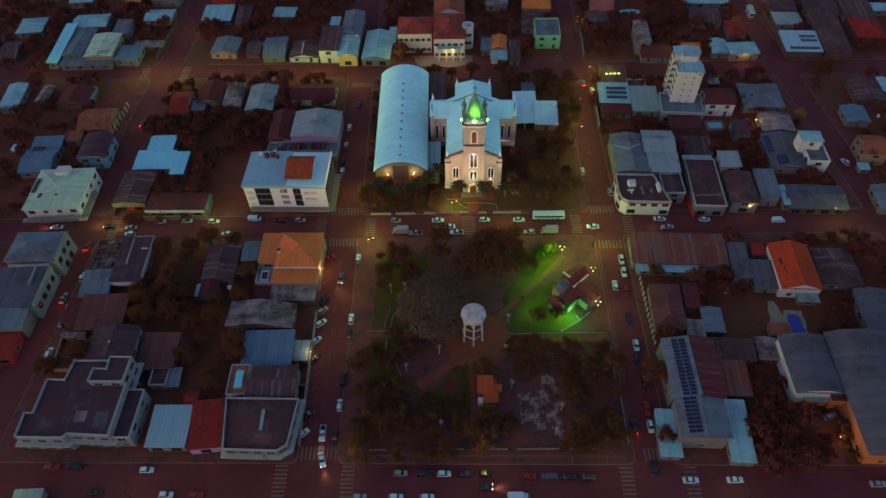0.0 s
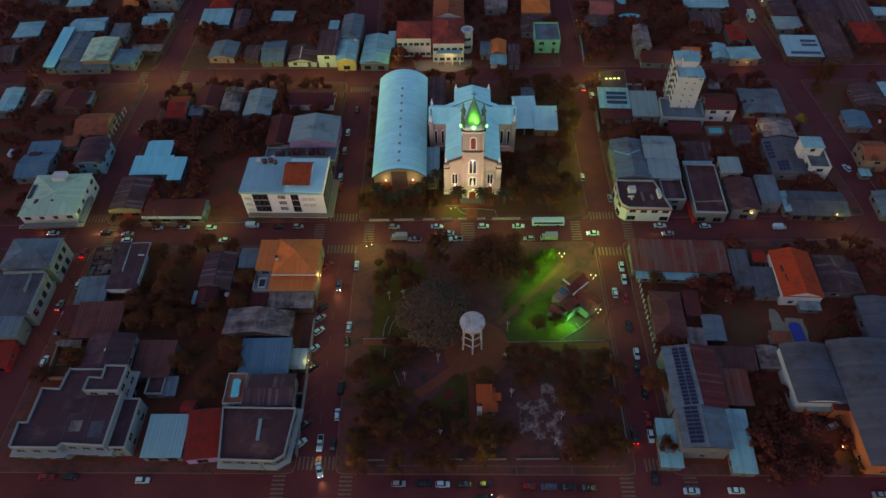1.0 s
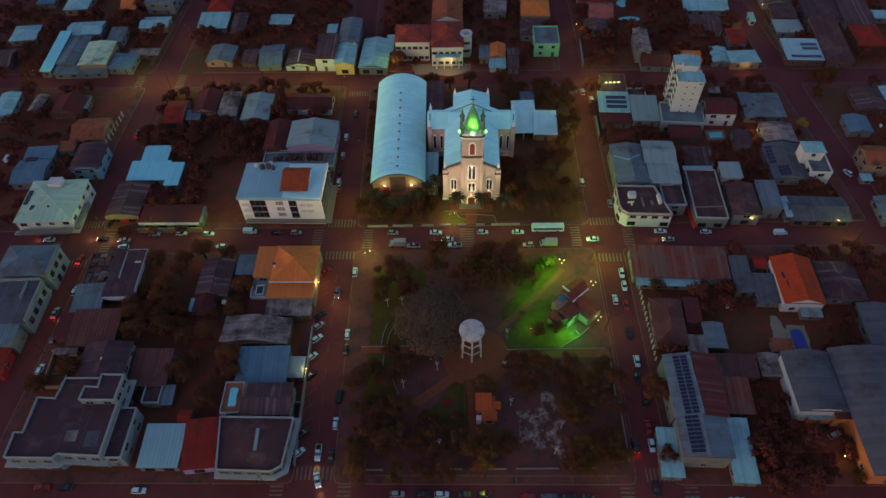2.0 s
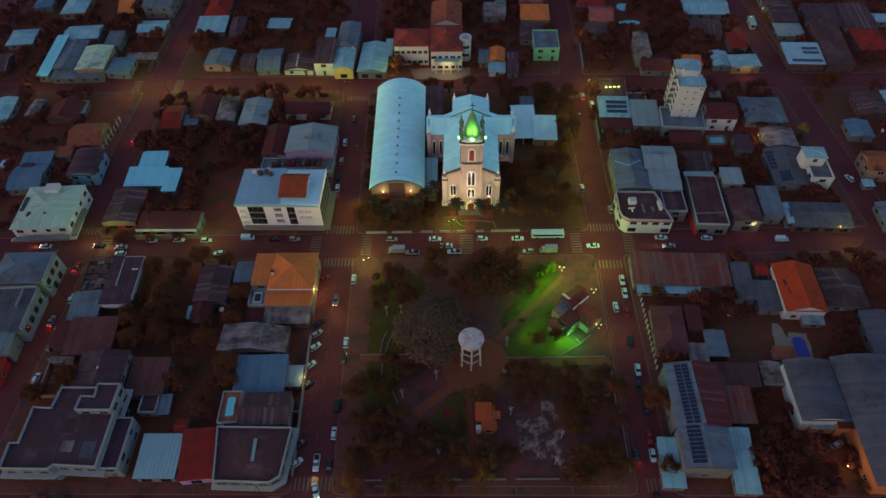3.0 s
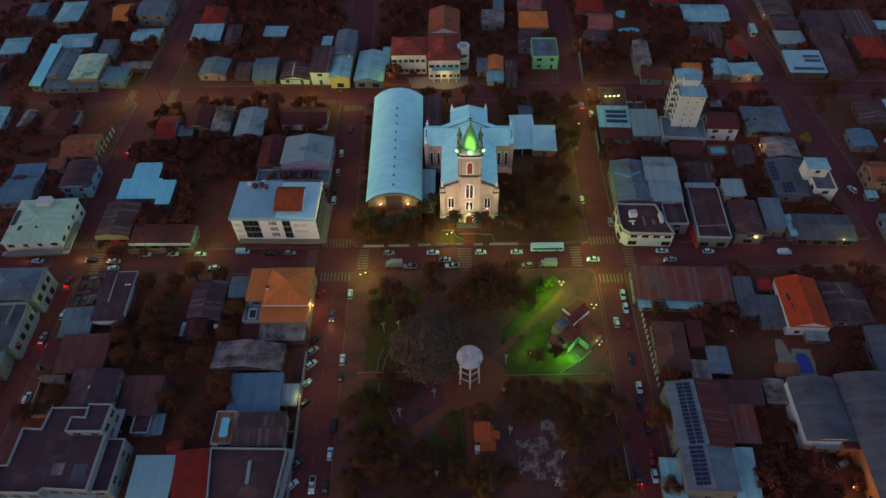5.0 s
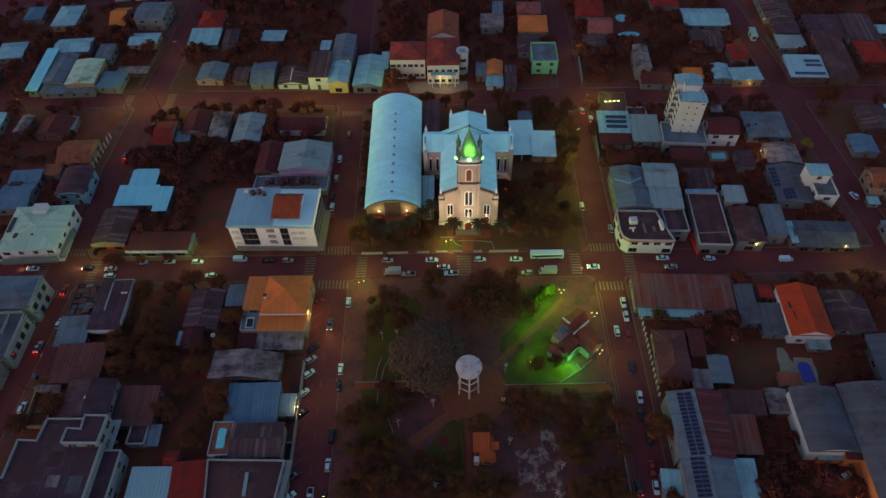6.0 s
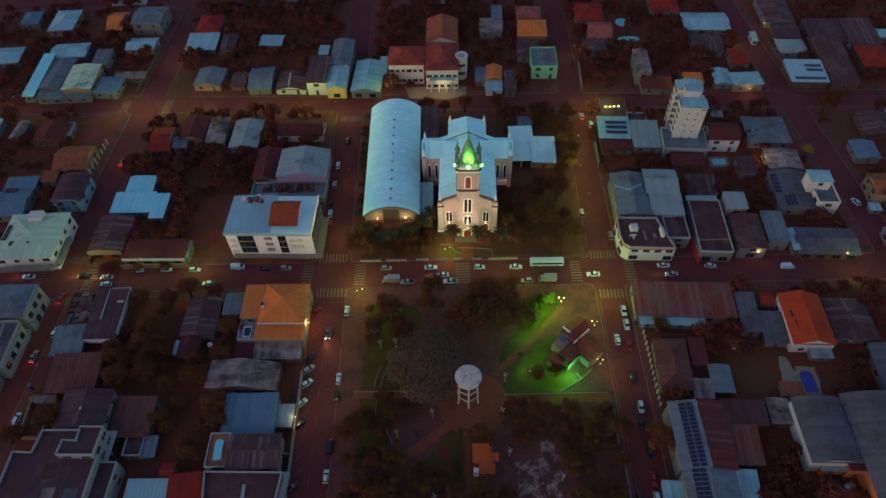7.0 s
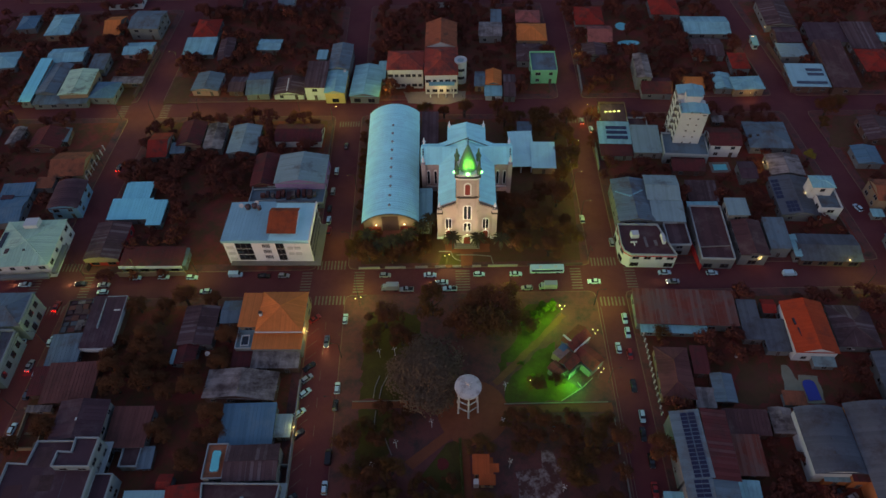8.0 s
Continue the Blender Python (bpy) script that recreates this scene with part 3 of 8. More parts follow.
# ---- buildings ----
building("shed", -157.2, 246.8, 4.8, 26.3, 3.1, -2.1, "shed", "CB", "W")
building("school", -150.1, 247.8, 8.5, 20.0, 3.4, -2.2, "gabley", "GB", "W")
building("school", -138.7, 243.2, 11.7, 16.4, 4.6, 0.5, "gabley", "PW", "CR")
building("school", -150.3, 263.9, 14.9, 10.2, 3.4, 2.0, "gable", "LB", "W")
building("house", -127.5, 239.3, 10.1, 10.4, 3.1, -5.0, "hip", "BL", "W")
building("house", -135.1, 257.8, 6.6, 10.4, 3.4, -1.8, "shed", "GB", "W")
building("house", -176.4, 263.1, 11.3, 11.6, 2.7, 4.0, "hip", "LB", "W")
building("house", -160.7, 288.2, 10.9, 16.4, 3.1, 1.0, "hip", "LB", "CR")
building("house", -176.8, 291.9, 8.2, 10.7, 2.7, 3.3, "hip", "BL", "W")
building("house", -136.8, 286.3, 7.1, 14.8, 2.7, 1.2, "gable", "OR", "W")
building("house", -121.4, 285.5, 13.2, 14.3, 5.5, -4.5, "gable", "GB", "W", floors=2)
building("house", -121.6, 267.9, 12.4, 8.8, 2.7, -0.8, "gable", "LB", "PK")
building("house", -94.9, 281.0, 10.7, 13.9, 3.1, -1.5, "hip", "RD", "W")
building("house", -95.8, 267.9, 13.0, 11.7, 2.4, -1.4, "shed", "LB", "W")
building("house", -84.6, 266.3, 5.8, 12.5, 2.7, 1.0, "gabley", "DG", "TN")
building("house", -87.7, 242.4, 11.1, 11.5, 2.7, -5.0, "gabley", "GB", "PK")
building("house", -66.8, 240.3, 9.4, 14.8, 2.7, 0.4, "gable", "GB", "W")
building("house", -66.1, 266.9, 9.9, 7.8, 2.7, -5.0, "gable", "LB", "W")
white_house = building("house", -54.2, 237.9, 12.2, 11.2, 2.4, -3.6, "gabley", "DG", "WB", lit=True)
building("house", -43.4, 239.4, 8.3, 16.0, 5.9, -3.8, "shed", "DG", "WB", floors=2)
yellow_shop = building("shop", -35.7, 236.3, 8.2, 14.8, 5.0, -2.9, "gabley", "LB", "YE", lit=True)
building("house", -34.7, 251.5, 8.7, 17.5, 5.9, -3.5, "gabley", "GB", "W")
building("house", -43.0, 256.9, 4.2, 6.1, 3.4, -4.3, "shed", "LB", "W")
building("shop", -24.0, 238.1, 11.7, 19.9, 3.4, -5.0, "gabley", "LB", "W")
building("convent", -8.4, 242.7, 14.4, 12.8, 9.0, -2.8, "hip", "RT", "WB", floors=2)
building("convent", 5.6, 241.2, 13.2, 18.5, 9.0, -2.3, "hip", "RT", "WB", floors=2)
building("convent", 6.3, 261.1, 13.0, 18.0, 8.0, -2.9, "gabley", "OT", "WB", floors=2)
building("house", 20.6, 237.4, 4.2, 9.7, 2.7, -5.0, "gable", "GB", "CR")
building("house", 26.0, 237.4, 6.4, 9.5, 3.1, -5.0, "gabley", "OR", "W")
building("house", 25.4, 229.9, 6.9, 6.2, 2.2, -4.0, "shed", "LB", "WB")
building("house", 31.9, 232.5, 4.7, 14.2, 2.7, -4.6, "gable", "DG", "W")
building("house", 46.3, 242.9, 10.1, 12.9, 5.9, -2.9, "flat", "GB", "GN", floors=2)
building("house", 42.3, 253.4, 11.0, 12.5, 3.1, -5.0, "hip", "DG", "W")
building("house", 44.8, 267.8, 12.6, 12.8, 3.4, -5.0, "hip", "OR", "CR")
building("house", 44.7, 280.5, 10.7, 10.0, 3.1, -5.0, "hip", "PK", "CR")
building("house", 27.6, 271.1, 10.0, 11.2, 3.4, -5.0, "gable", "GY", "W")
building("house", 30.9, 280.8, 4.7, 9.5, 3.4, -5.0, "shed", "GB", "W")
building("house", 71.0, 278.7, 12.4, 14.4, 3.4, -4.0, "hip", "RD", "W")
building("house", 73.0, 264.3, 10.4, 12.3, 3.4, -5.0, "gable", "PK", "CR")
building("house", 69.1, 253.8, 10.2, 9.1, 2.7, -5.0, "gabley", "DG", "W")
building("house", 84.5, 237.4, 5.9, 15.8, 5.9, -5.0, "gabley", "GY", "W", floors=2)
building("house", 88.3, 228.6, 11.8, 10.4, 2.7, -5.0, "gable", "MR", "W")
building("house", 105.3, 284.8, 12.5, 14.6, 3.1, -5.0, "hip", "RD", "W")
building("house", 119.5, 268.9, 19.2, 13.4, 2.7, -4.7, "gable", "LB", "W")
building("house", 115.4, 252.8, 12.4, 12.6, 2.7, -5.0, "gable", "DG", "W")
building("house", 103.7, 230.1, 7.9, 6.7, 2.2, -5.0, "shed", "OR", "W")
building("house", 114.7, 230.0, 7.0, 10.1, 2.7, -5.0, "gabley", "LB", "W")
building("house", 123.3, 227.2, 11.9, 8.2, 3.4, -0.3, "hip", "LB", "CR", lit=True)
building("house", 125.1, 242.1, 7.3, 10.9, 3.1, -5.0, "hip", "RD", "W")
building("house", 151.6, 275.1, 12.4, 20.2, 3.4, -5.0, "gabley", "DG", "W")
building("house", 150.3, 258.5, 10.0, 10.8, 3.4, -5.0, "gable", "NV", "TN")
building("house", 148.9, 247.9, 11.4, 9.6, 3.1, -5.0, "hip", "GL", "W")
building("house", 148.1, 230.4, 14.6, 13.6, 3.1, -5.0, "shed", "OF", "TN", solar=6)
building("hall", 161.5, 236.0, 10.6, 29.0, 3.6, -5.0, "shed", "DT", "TN")
building("house", 167.1, 259.8, 15.3, 13.1, 2.6, -5.0, "shed", "NV", "W")
building("house", 180.8, 256.4, 12.6, 17.9, 2.6, -5.0, "shed", "DG", "GR")
building("house", 178.4, 238.4, 11.9, 15.4, 3.4, -5.0, "hip", "RD", "TN")
building("house", 192.8, 254.7, 10.2, 6.5, 2.7, -5.0, "gable", "LB", "W")
building("house", -165.1, 212.9, 7.5, 14.9, 3.1, 3.7, "gabley", "LB", "W")
building("house", -153.3, 214.0, 4.7, 9.7, 2.7, -3.5, "gabley", "GY", "TN")
building("house", -140.6, 211.6, 12.1, 10.5, 2.7, -3.1, "gabley", "MR", "TN")
building("house", -127.4, 196.7, 12.2, 12.4, 3.1, -0.3, "gable", "OT", "CR")
building("house", -122.1, 179.4, 9.9, 13.0, 5.0, 1.2, "barrely", "NV", "BU", floors=2)
blue_house = building("house", -141.7, 175.2, 11.3, 12.0, 3.1, 2.7, "gable", "BL", "W")
building("house", -141.6, 184.6, 10.6, 6.1, 3.1, 1.5, "shed", "BL", "W")
building("house", -133.6, 188.0, 6.4, 5.1, 2.7, -2.3, "shed", "OT", "W")
pale_house = building("house", -126.7, 157.5, 18.6, 18.7, 6.3, 0.6, "hip", "PW", "WB", floors=2)
building("house", -97.9, 205.3, 7.1, 13.2, 2.9, 0.6, "gable", "RD", "W")
building("house", -91.2, 203.6, 5.3, 5.6, 2.4, 0.3, "shed", "GB", "CR")
building("house", -87.5, 210.8, 9.3, 13.0, 2.9, -1.6, "gabley", "MR", "CR")
building("house", -78.6, 208.8, 7.3, 14.3, 2.9, -0.6, "gabley", "GY", "W")
building("house", -67.5, 206.6, 10.7, 15.3, 2.9, -2.4, "gabley", "GL", "W")
building("house", -47.7, 208.9, 17.2, 9.9, 2.9, -3.8, "gable", "MR", "WB")
building("house", -57.6, 189.2, 8.4, 15.6, 3.4, -0.9, "gabley", "MR", "TN")
building("shop", -44.2, 186.8, 17.3, 14.0, 5.5, -3.0, "gabley", "GL", "PU")
plant_house = building("house", -48.6, 177.6, 25.1, 7.6, 2.7, -3.7, "flat", "GB", "W")
building("house", -100.3, 173.6, 13.7, 9.0, 2.7, -1.6, "shed", "CB", "W")
building("house", -91.1, 171.5, 5.0, 10.7, 2.7, -2.0, "shed", "CB", "W")
building("house", -99.7, 182.2, 9.3, 7.4, 2.9, -1.6, "shed", "CB", "W")
pediment_shop = building("shop", -103.5, 159.5, 11.2, 15.2, 3.4, -1.7, "gabley", "DG", "RD", front="pediment")
building("shop", -87.5, 152.3, 19.6, 7.7, 3.1, -2.5, "shed", "MR", "W", front="fascia")
building("house", 32.4, 197.9, 8.6, 11.6, 3.1, -0.2, "shed", "CY", "CR", lit=True)
building("house", 39.5, 191.1, 8.4, 12.6, 3.1, -4.4, "shed", "CY", "CR")
annex_porch = thing("porch", pose(31.4, 187.6, 0.16, 0, 0, -2), "pale lit porch of the church annex", "porch")
FOOT.append((33.0, 191.0, 8, 18, 24))
part("roof", box(bmesh.new(), -4.0, -1.5, 3.0, 4.0, 4.6, 3.2), ROOF["CY"], annex_porch)
part("rear_wall", box(bmesh.new(), -3.8, 4.3, -0.2, 3.8, 4.55, 3.0), WALL["CR"], annex_porch)
for k in range(3):
    part("post", box(bmesh.new(), -3.8 + 3.6 * k, -1.4, -0.2, -3.5 + 3.6 * k, -1.1, 3.0), WALL["WB"], annex_porch)
building("house", 34.8, 207.8, 5.4, 6.0, 2.4, -3.7, "gable", "GB", "W")
building("house", 66.5, 201.4, 11.5, 11.3, 3.1, -5.0, "shed", "LB", "W", solar=1)
building("house", 65.8, 193.1, 11.4, 5.9, 2.4, -3.7, "shed", "MR", "W", lit=True)
building("house", 76.3, 206.9, 6.9, 6.4, 2.7, -5.0, "flat", "DG", "W")
building("house", 77.1, 197.4, 10.0, 13.8, 3.0, -5.0, "shed", "GL", "GR")
building("house", 103.4, 194.5, 11.2, 9.6, 5.5, -5.0, "gable", "MR", "WB", floors=2)
hipped_house = building("house", 120.7, 197.4, 15.0, 14.2, 3.1, -5.0, "hip", "GB", "W")
building("house", 121.3, 181.9, 11.6, 10.0, 2.9, -5.0, "gabley", "GY", "W")
building("house", 118.8, 166.8, 12.8, 17.3, 3.4, -5.0, "gabley", "GD", "W", solar=5)
building("house", 125.7, 167.2, 7.4, 5.6, 9.0, -5.0, "hip", "LB", "WB", floors=3)
building("house", 127.3, 163.0, 6.8, 8.8, 5.5, -5.0, "flat", "GB", "WB", floors=2)
building("house", 88.9, 185.3, 11.3, 8.4, 2.4, -5.0, "gable", "MR", "TN")
building("house", 107.6, 179.6, 5.7, 8.4, 3.4, -5.0, "gable", "NV", "W")
blue_shop = building("shop", 64.7, 165.7, 11.7, 18.6, 5.9, -2.4, "gabley", "GB", "W", floors=2)
building("house", 75.0, 169.9, 10.8, 11.3, 6.7, -5.0, "gable", "GL", "W")
building("house", 74.7, 160.2, 10.3, 9.2, 5.9, -5.0, "shed", "GL", "W")
building("shop", 75.7, 151.4, 6.9, 9.1, 5.0, -2.6, "flat", "DG", "W", floors=2)
alley_shop = building("shop", 86.7, 152.0, 9.9, 21.8, 4.6, -5.0, "flat", "DT", "W")
building("house", 96.5, 159.9, 6.8, 7.1, 6.7, -3.6, "shed", "GL", "W", floors=2)
building("shop", 97.5, 148.6, 8.9, 14.2, 5.0, -4.4, "gabley", "DT", "W", floors=2)
building("house", 106.4, 150.0, 6.6, 12.2, 4.6, -4.5, "shed", "GB", "W")
building("shop", 121.0, 145.2, 18.8, 10.9, 2.7, -5.0, "gable", "GD", "TN")
building("house", 89.7, 171.2, 9.9, 9.2, 2.7, -5.0, "shed", "DG", "TN")
building("house", 148.0, 166.0, 8.4, 10.0, 5.2, -5.0, "gable", "OT", "CR", floors=2)
building("house", 151.4, 185.4, 8.6, 9.2, 2.7, -5.0, "gabley", "BL", "W")
building("house", 145.3, 143.8, 9.9, 10.8, 2.7, -5.0, "gabley", "GB", "W")
building("house", 161.3, 198.8, 10.8, 12.8, 2.7, -5.0, "gabley", "DG", "TN")
corner_house = building("house", -124.4, 131.4, 15.6, 11.6, 7.6, -1.5, "hip", "GB", "LW", floors=2, sides="")
terrace_house = building("house", -126.4, 117.4, 17.0, 14.6, 5.4, -1.3, "shed", "GD", "LW", floors=2, sides="")
building("house", -125.9, 106.7, 12.4, 6.8, 5.0, -0.8, "shed", "GB", "W", sides="f")
building("shop", -125.6, 98.9, 10.0, 8.5, 2.7, 2.4, "shed", "RD", "RD")
patched_house = building("house", -104.6, 131.6, 8.0, 11.6, 2.3, 1.6, "flat", "DG", "TN", sides="")
bow_house = building("house", -95.6, 128.3, 9.6, 17.0, 3.4, -1.1, "shed", "NV", "TN", sides="")
building("house", -104.5, 119.9, 8.8, 10.2, 2.7, 1.6, "shed", "GB", "TN")
streaked_house = building("house", -99.6, 109.6, 13.6, 11.8, 2.7, 0.0, "shed", "BR", "TN", sides="")
building("house", -108.2, 110.4, 4.6, 8.6, 2.7, 1.2, "shed", "MR", "TN", sides="")
slate_house = building("house", -91.8, 97.0, 12.9, 10.9, 5.9, -0.4, "gabley", "NV", "W", floors=2)
building("house", -79.7, 95.6, 10.3, 11.0, 3.4, -2.1, "shed", "BR", "W")
building("house", -77.9, 88.4, 4.6, 5.9, 2.7, -1.6, "flat", "DG", "W")
flat_block("shop", "raised dark roof storey with a notched pale parapet", [(-93.0, 83.6), (-83.9, 83.2), (-83.4, 90.4), (-89.2, 90.7), (-89.2, 87.1), (-92.6, 87.4)], 9.4, "NV", "LW", floors=3)
building("house", -82.0, 76.3, 4.5, 13.1, 5.5, -2.0, "flat", "NV", "LW", floors=2)
building("shop", -71.4, 73.3, 10.2, 11.2, 3.1, -1.9, "shed", "TE", "W")
building("shop", -61.9, 73.4, 8.3, 13.0, 3.3, 3.5, "shed", "RD", "PU")
building("house", -67.5, 80.8, 3.5, 4.4, 3.1, -2.7, "gable", "RD", "W")
building("house", -46.3, 84.0, 13.0, 9.1, 5.5, -0.5, "gable", "DG", "W", floors=2)
building("house", -55.4, 84.9, 5.0, 8.7, 5.2, -1.3, "flat", "TO", "W", floors=2)
building("house", -49.3, 94.4, 13.7, 12.2, 3.4, -0.9, "shed", "BL", "W")
building("house", -52.9, 106.3, 19.4, 8.4, 3.4, -4.6, "gabley", "GY", "TN")
building("house", -44.6, 114.1, 13.2, 6.1, 3.1, -2.1, "shed", "GY", "TN")
building("house", -54.1, 115.3, 5.5, 6.3, 2.7, -2.3, "shed", "MR", "TN")
orange_house = building("house", -43.6, 127.2, 13.2, 13.5, 6.7, -2.7, "hip", "OR", "CR", floors=2, front="gutter")
building("house", -52.8, 128.3, 5.4, 11.1, 6.3, -2.8, "shed", "OR", "CR", floors=2)
building("house", -44.3, 118.4, 13.8, 5.0, 5.0, -2.7, "shed", "OR", "W")
building("house", -68.0, 125.9, 9.9, 13.0, 3.4, -1.6, "gabley", "DG", "W")
building("house", -69.9, 118.1, 5.9, 8.4, 2.7, -1.4, "gabley", "MR", "W")
building("house", -59.3, 130.3, 5.8, 7.9, 3.1, -1.1, "gable", "GB", "TN")
building("house", -40.3, 94.4, 4.3, 6.2, 2.7, -2.4, "shed", "GL", "CR", lit=True)
building("warehouse", 71.2, 124.9, 28.6, 11.7, 3.4, -4.9, "shed", "RU", "W")
building("house", 63.1, 104.6, 9.0, 15.6, 3.1, -5.0, "hip", "BR", "CR")
building("house", 70.9, 108.2, 4.4, 8.4, 2.7, -5.0, "shed", "MR", "TN")
building("house", 69.3, 97.2, 5.2, 5.7, 2.4, -5.0, "shed", "GY", "CR")
building("house", 74.8, 99.7, 5.8, 8.4, 2.7, -5.0, "gabley", "GB", "TN")
building("house", 88.4, 120.0, 5.5, 12.9, 3.1, -5.0, "shed", "GD", "GR")
vermilion_house = building("house", 103.0, 116.0, 11.7, 16.8, 4.6, -4.4, "gabley", "VO", "WB")
building("house", 94.0, 114.8, 6.6, 10.2, 2.7, -5.0, "shed", "GD", "W")
building("house", 116.3, 116.6, 11.7, 13.8, 3.1, -5.0, "hip", "DG", "W")
building("house", 121.4, 99.6, 9.9, 16.4, 3.4, -5.0, "gabley", "GD", "W")
building("house", 95.4, 124.6, 3.8, 4.8, 2.7, -5.0, "gable", "RD", "W")
building("house", 54.3, 67.0, 5.5, 12.3, 2.7, -5.0, "shed", "LB", "W")
building("house", 71.5, 66.9, 6.0, 16.2, 2.7, -5.0, "shed", "LB", "W")
building("house", 77.3, 89.6, 11.3, 6.8, 3.4, -5.0, "shed", "DT", "TN")
building("house", 86.8, 89.9, 5.8, 7.1, 2.7, -5.0, "gabley", "GY", "TN")
east_hall = building("hall", 94.5, 83.1, 11.8, 17.0, 6.0, -3.2, "barrely", "GD", "WB")
# Whole wall coloured orange: a lamp's glow at its lower end put in.
long_hall = building("hall", 109.4, 74.7, 18.0, 34.0, 6.2, -4.0, "barrely", "GD", "OW")
building("house", 94.2, 75.4, 6.2, 3.2, 3.1, -5.0, "shed", "GL", "OW")
building("house", 99.5, 74.9, 5.3, 4.1, 5.0, -5.0, "shed", "MR", "OW", lit=True)
building("hall", 62.2, 68.9, 12.4, 10.5, 7.0, -3.9, "gabley", "GB", "W", solar=4)
building("hall", 60.2, 83.0, 7.0, 17.2, 7.0, -2.5, "shedl", "GB", "W", solar=3)
building("hall", 67.1, 82.7, 6.7, 17.8, 7.0, -4.6, "shedr", "RM", "CR")
building("house", 75.3, 81.2, 6.9, 10.3, 3.1, -4.0, "shed", "RU", "TN")
building("house", -179.0, 245.1, 7.7, 12.8, 2.4, 4.0, "gable", "DG", "TN")
building("shed", -120.9, 246.2, 12.8, 4.4, 2.3, -2.4, "shed", "GY", "TN")
building("canopy", -143.8, 235.3, 21.4, 5.9, 2.3, -0.7, "shed", "GB", "W")
building("house", -135.2, 213.5, 3.6, 7.9, 2.4, 4.0, "gabley", "GB", "TN")
building("house", -84.0, 265.0, 6.0, 16.1, 2.6, 0.5, "gabley", "DG", "TN")
building("house", -75.5, 240.7, 6.4, 9.9, 2.3, -4.8, "gable", "DG", "TN")
building("shed", -18.0, 244.8, 3.0, 11.0, 3.1, -2.1, "shed", "LB", "W")
building("shop", 68.7, 213.5, 9.8, 11.5, 2.9, -5.0, "flat", "DG", "TN")
# Shed form added in place of a white vehicle standing in the street.
building("shed", 136.9, 257.0, 2.6, 6.5, 2.0, -5.0, "shed", "TE", "WB")
building("shed", 106.3, 207.9, 4.4, 3.6, 2.3, -5.0, "shed", "GY", "TN")
building("house", 170.0, 201.8, 4.8, 8.4, 2.7, -5.0, "gabley", "LB", "W")
building("shed", -78.9, 152.1, 4.2, 6.8, 2.7, -1.2, "shed", "GB", "W")
building("shed", 88.0, 164.6, 10.0, 2.8, 3.1, -3.0, "shed", "LB", "W")
building("shed", 111.3, 146.1, 2.0, 8.7, 3.1, -5.0, "shedl", "LB", "W")
building("shed", 143.5, 159.2, 3.8, 3.3, 1.8, -5.0, "shed", "LB", "W")
building("shed", -103.5, 118.9, 5.6, 5.3, 2.0, 0.9, "shed", "MR", "TN")
building("shed", -106.1, 102.7, 6.7, 2.0, 1.8, -1.3, "shed", "GY", "CR")
building("shed", -73.1, 116.4, 2.0, 4.5, 2.4, -5.0, "shed", "TE", "W")
stair_terrace = building("house", -53.1, 120.4, 5.7, 7.0, 4.5, -2.4, "flat", "GL", "W")
building("canopy", 66.8, 119.0, 18.6, 3.6, 2.3, -5.0, "shed", "LB", "W")
building("porch", 104.4, 106.8, 6.0, 4.1, 2.2, -5.0, "shed", "GL", "W")
building("shed", 92.6, 96.2, 5.8, 4.1, 2.0, -5.0, "shed", "OT", "W")
building("shed", -74.0, 87.7, 3.7, 5.7, 2.2, 0.5, "shed", "GB", "TN")
building("house", -101.8, 56.9, 6.9, 3.5, 2.7, 1.4, "shed", "GL", "W")
building("house", -138.1, 309.8, 16.3, 11.1, 2.7, 1.0, "gable", "MR", "WB")
building("house", 6.7, 300.6, 12.1, 10.3, 2.7, -3.1, "gable", "MR", "WB")
building("house", -63.0, 303.4, 7.5, 10.9, 2.7, 0.9, "gable", "GB", "WB")
building("house", -88.4, 303.3, 11.4, 10.8, 2.7, 0.2, "gable", "MR", "TN")
big_shop = flat_block("shop", "large dark flat-roofed shop with stepped pale parapets", [(-107.6, 70.0), (-95.7, 69.4), (-94.7, 70.4), (-84.4, 69.5), (-83.6, 90.5), (-99.6, 91.1), (-100.4, 85.4), (-105.1, 85.8), (-105.4, 76.4), (-107.6, 76.4)], 7.4, "NV", "LW", canopy=True)
flat_block("shop", "corner shop with chamfered parapet and dark red roof", [(-55.8, 65.5), (-42.5, 64.6), (-40.1, 66.0), (-38.6, 78.2), (-57.3, 79.2)], 6.2, "DT", "W", canopy=True, inner_hip=0.9)
corner_shop = flat_block("shop", "white corner shop with red band and dark roof terrace", [(57.2, 147.2), (57.6, 144.7), (59.3, 143.1), (73.0, 142.0), (70.0, 154.6), (57.7, 155.5)], 6.0, "DT", "WB", band=WALL["RD"])


# ---- the corner apartment block and the white office building ----
OFFICE_WALL = plaster("office_plaster", (0.76, 0.72, 0.71))
ROOF["LIFT"] = tiles("lift_house_tile", (0.46, 0.085, 0.030), (0.22, 0.05, 0.03), 0.60)


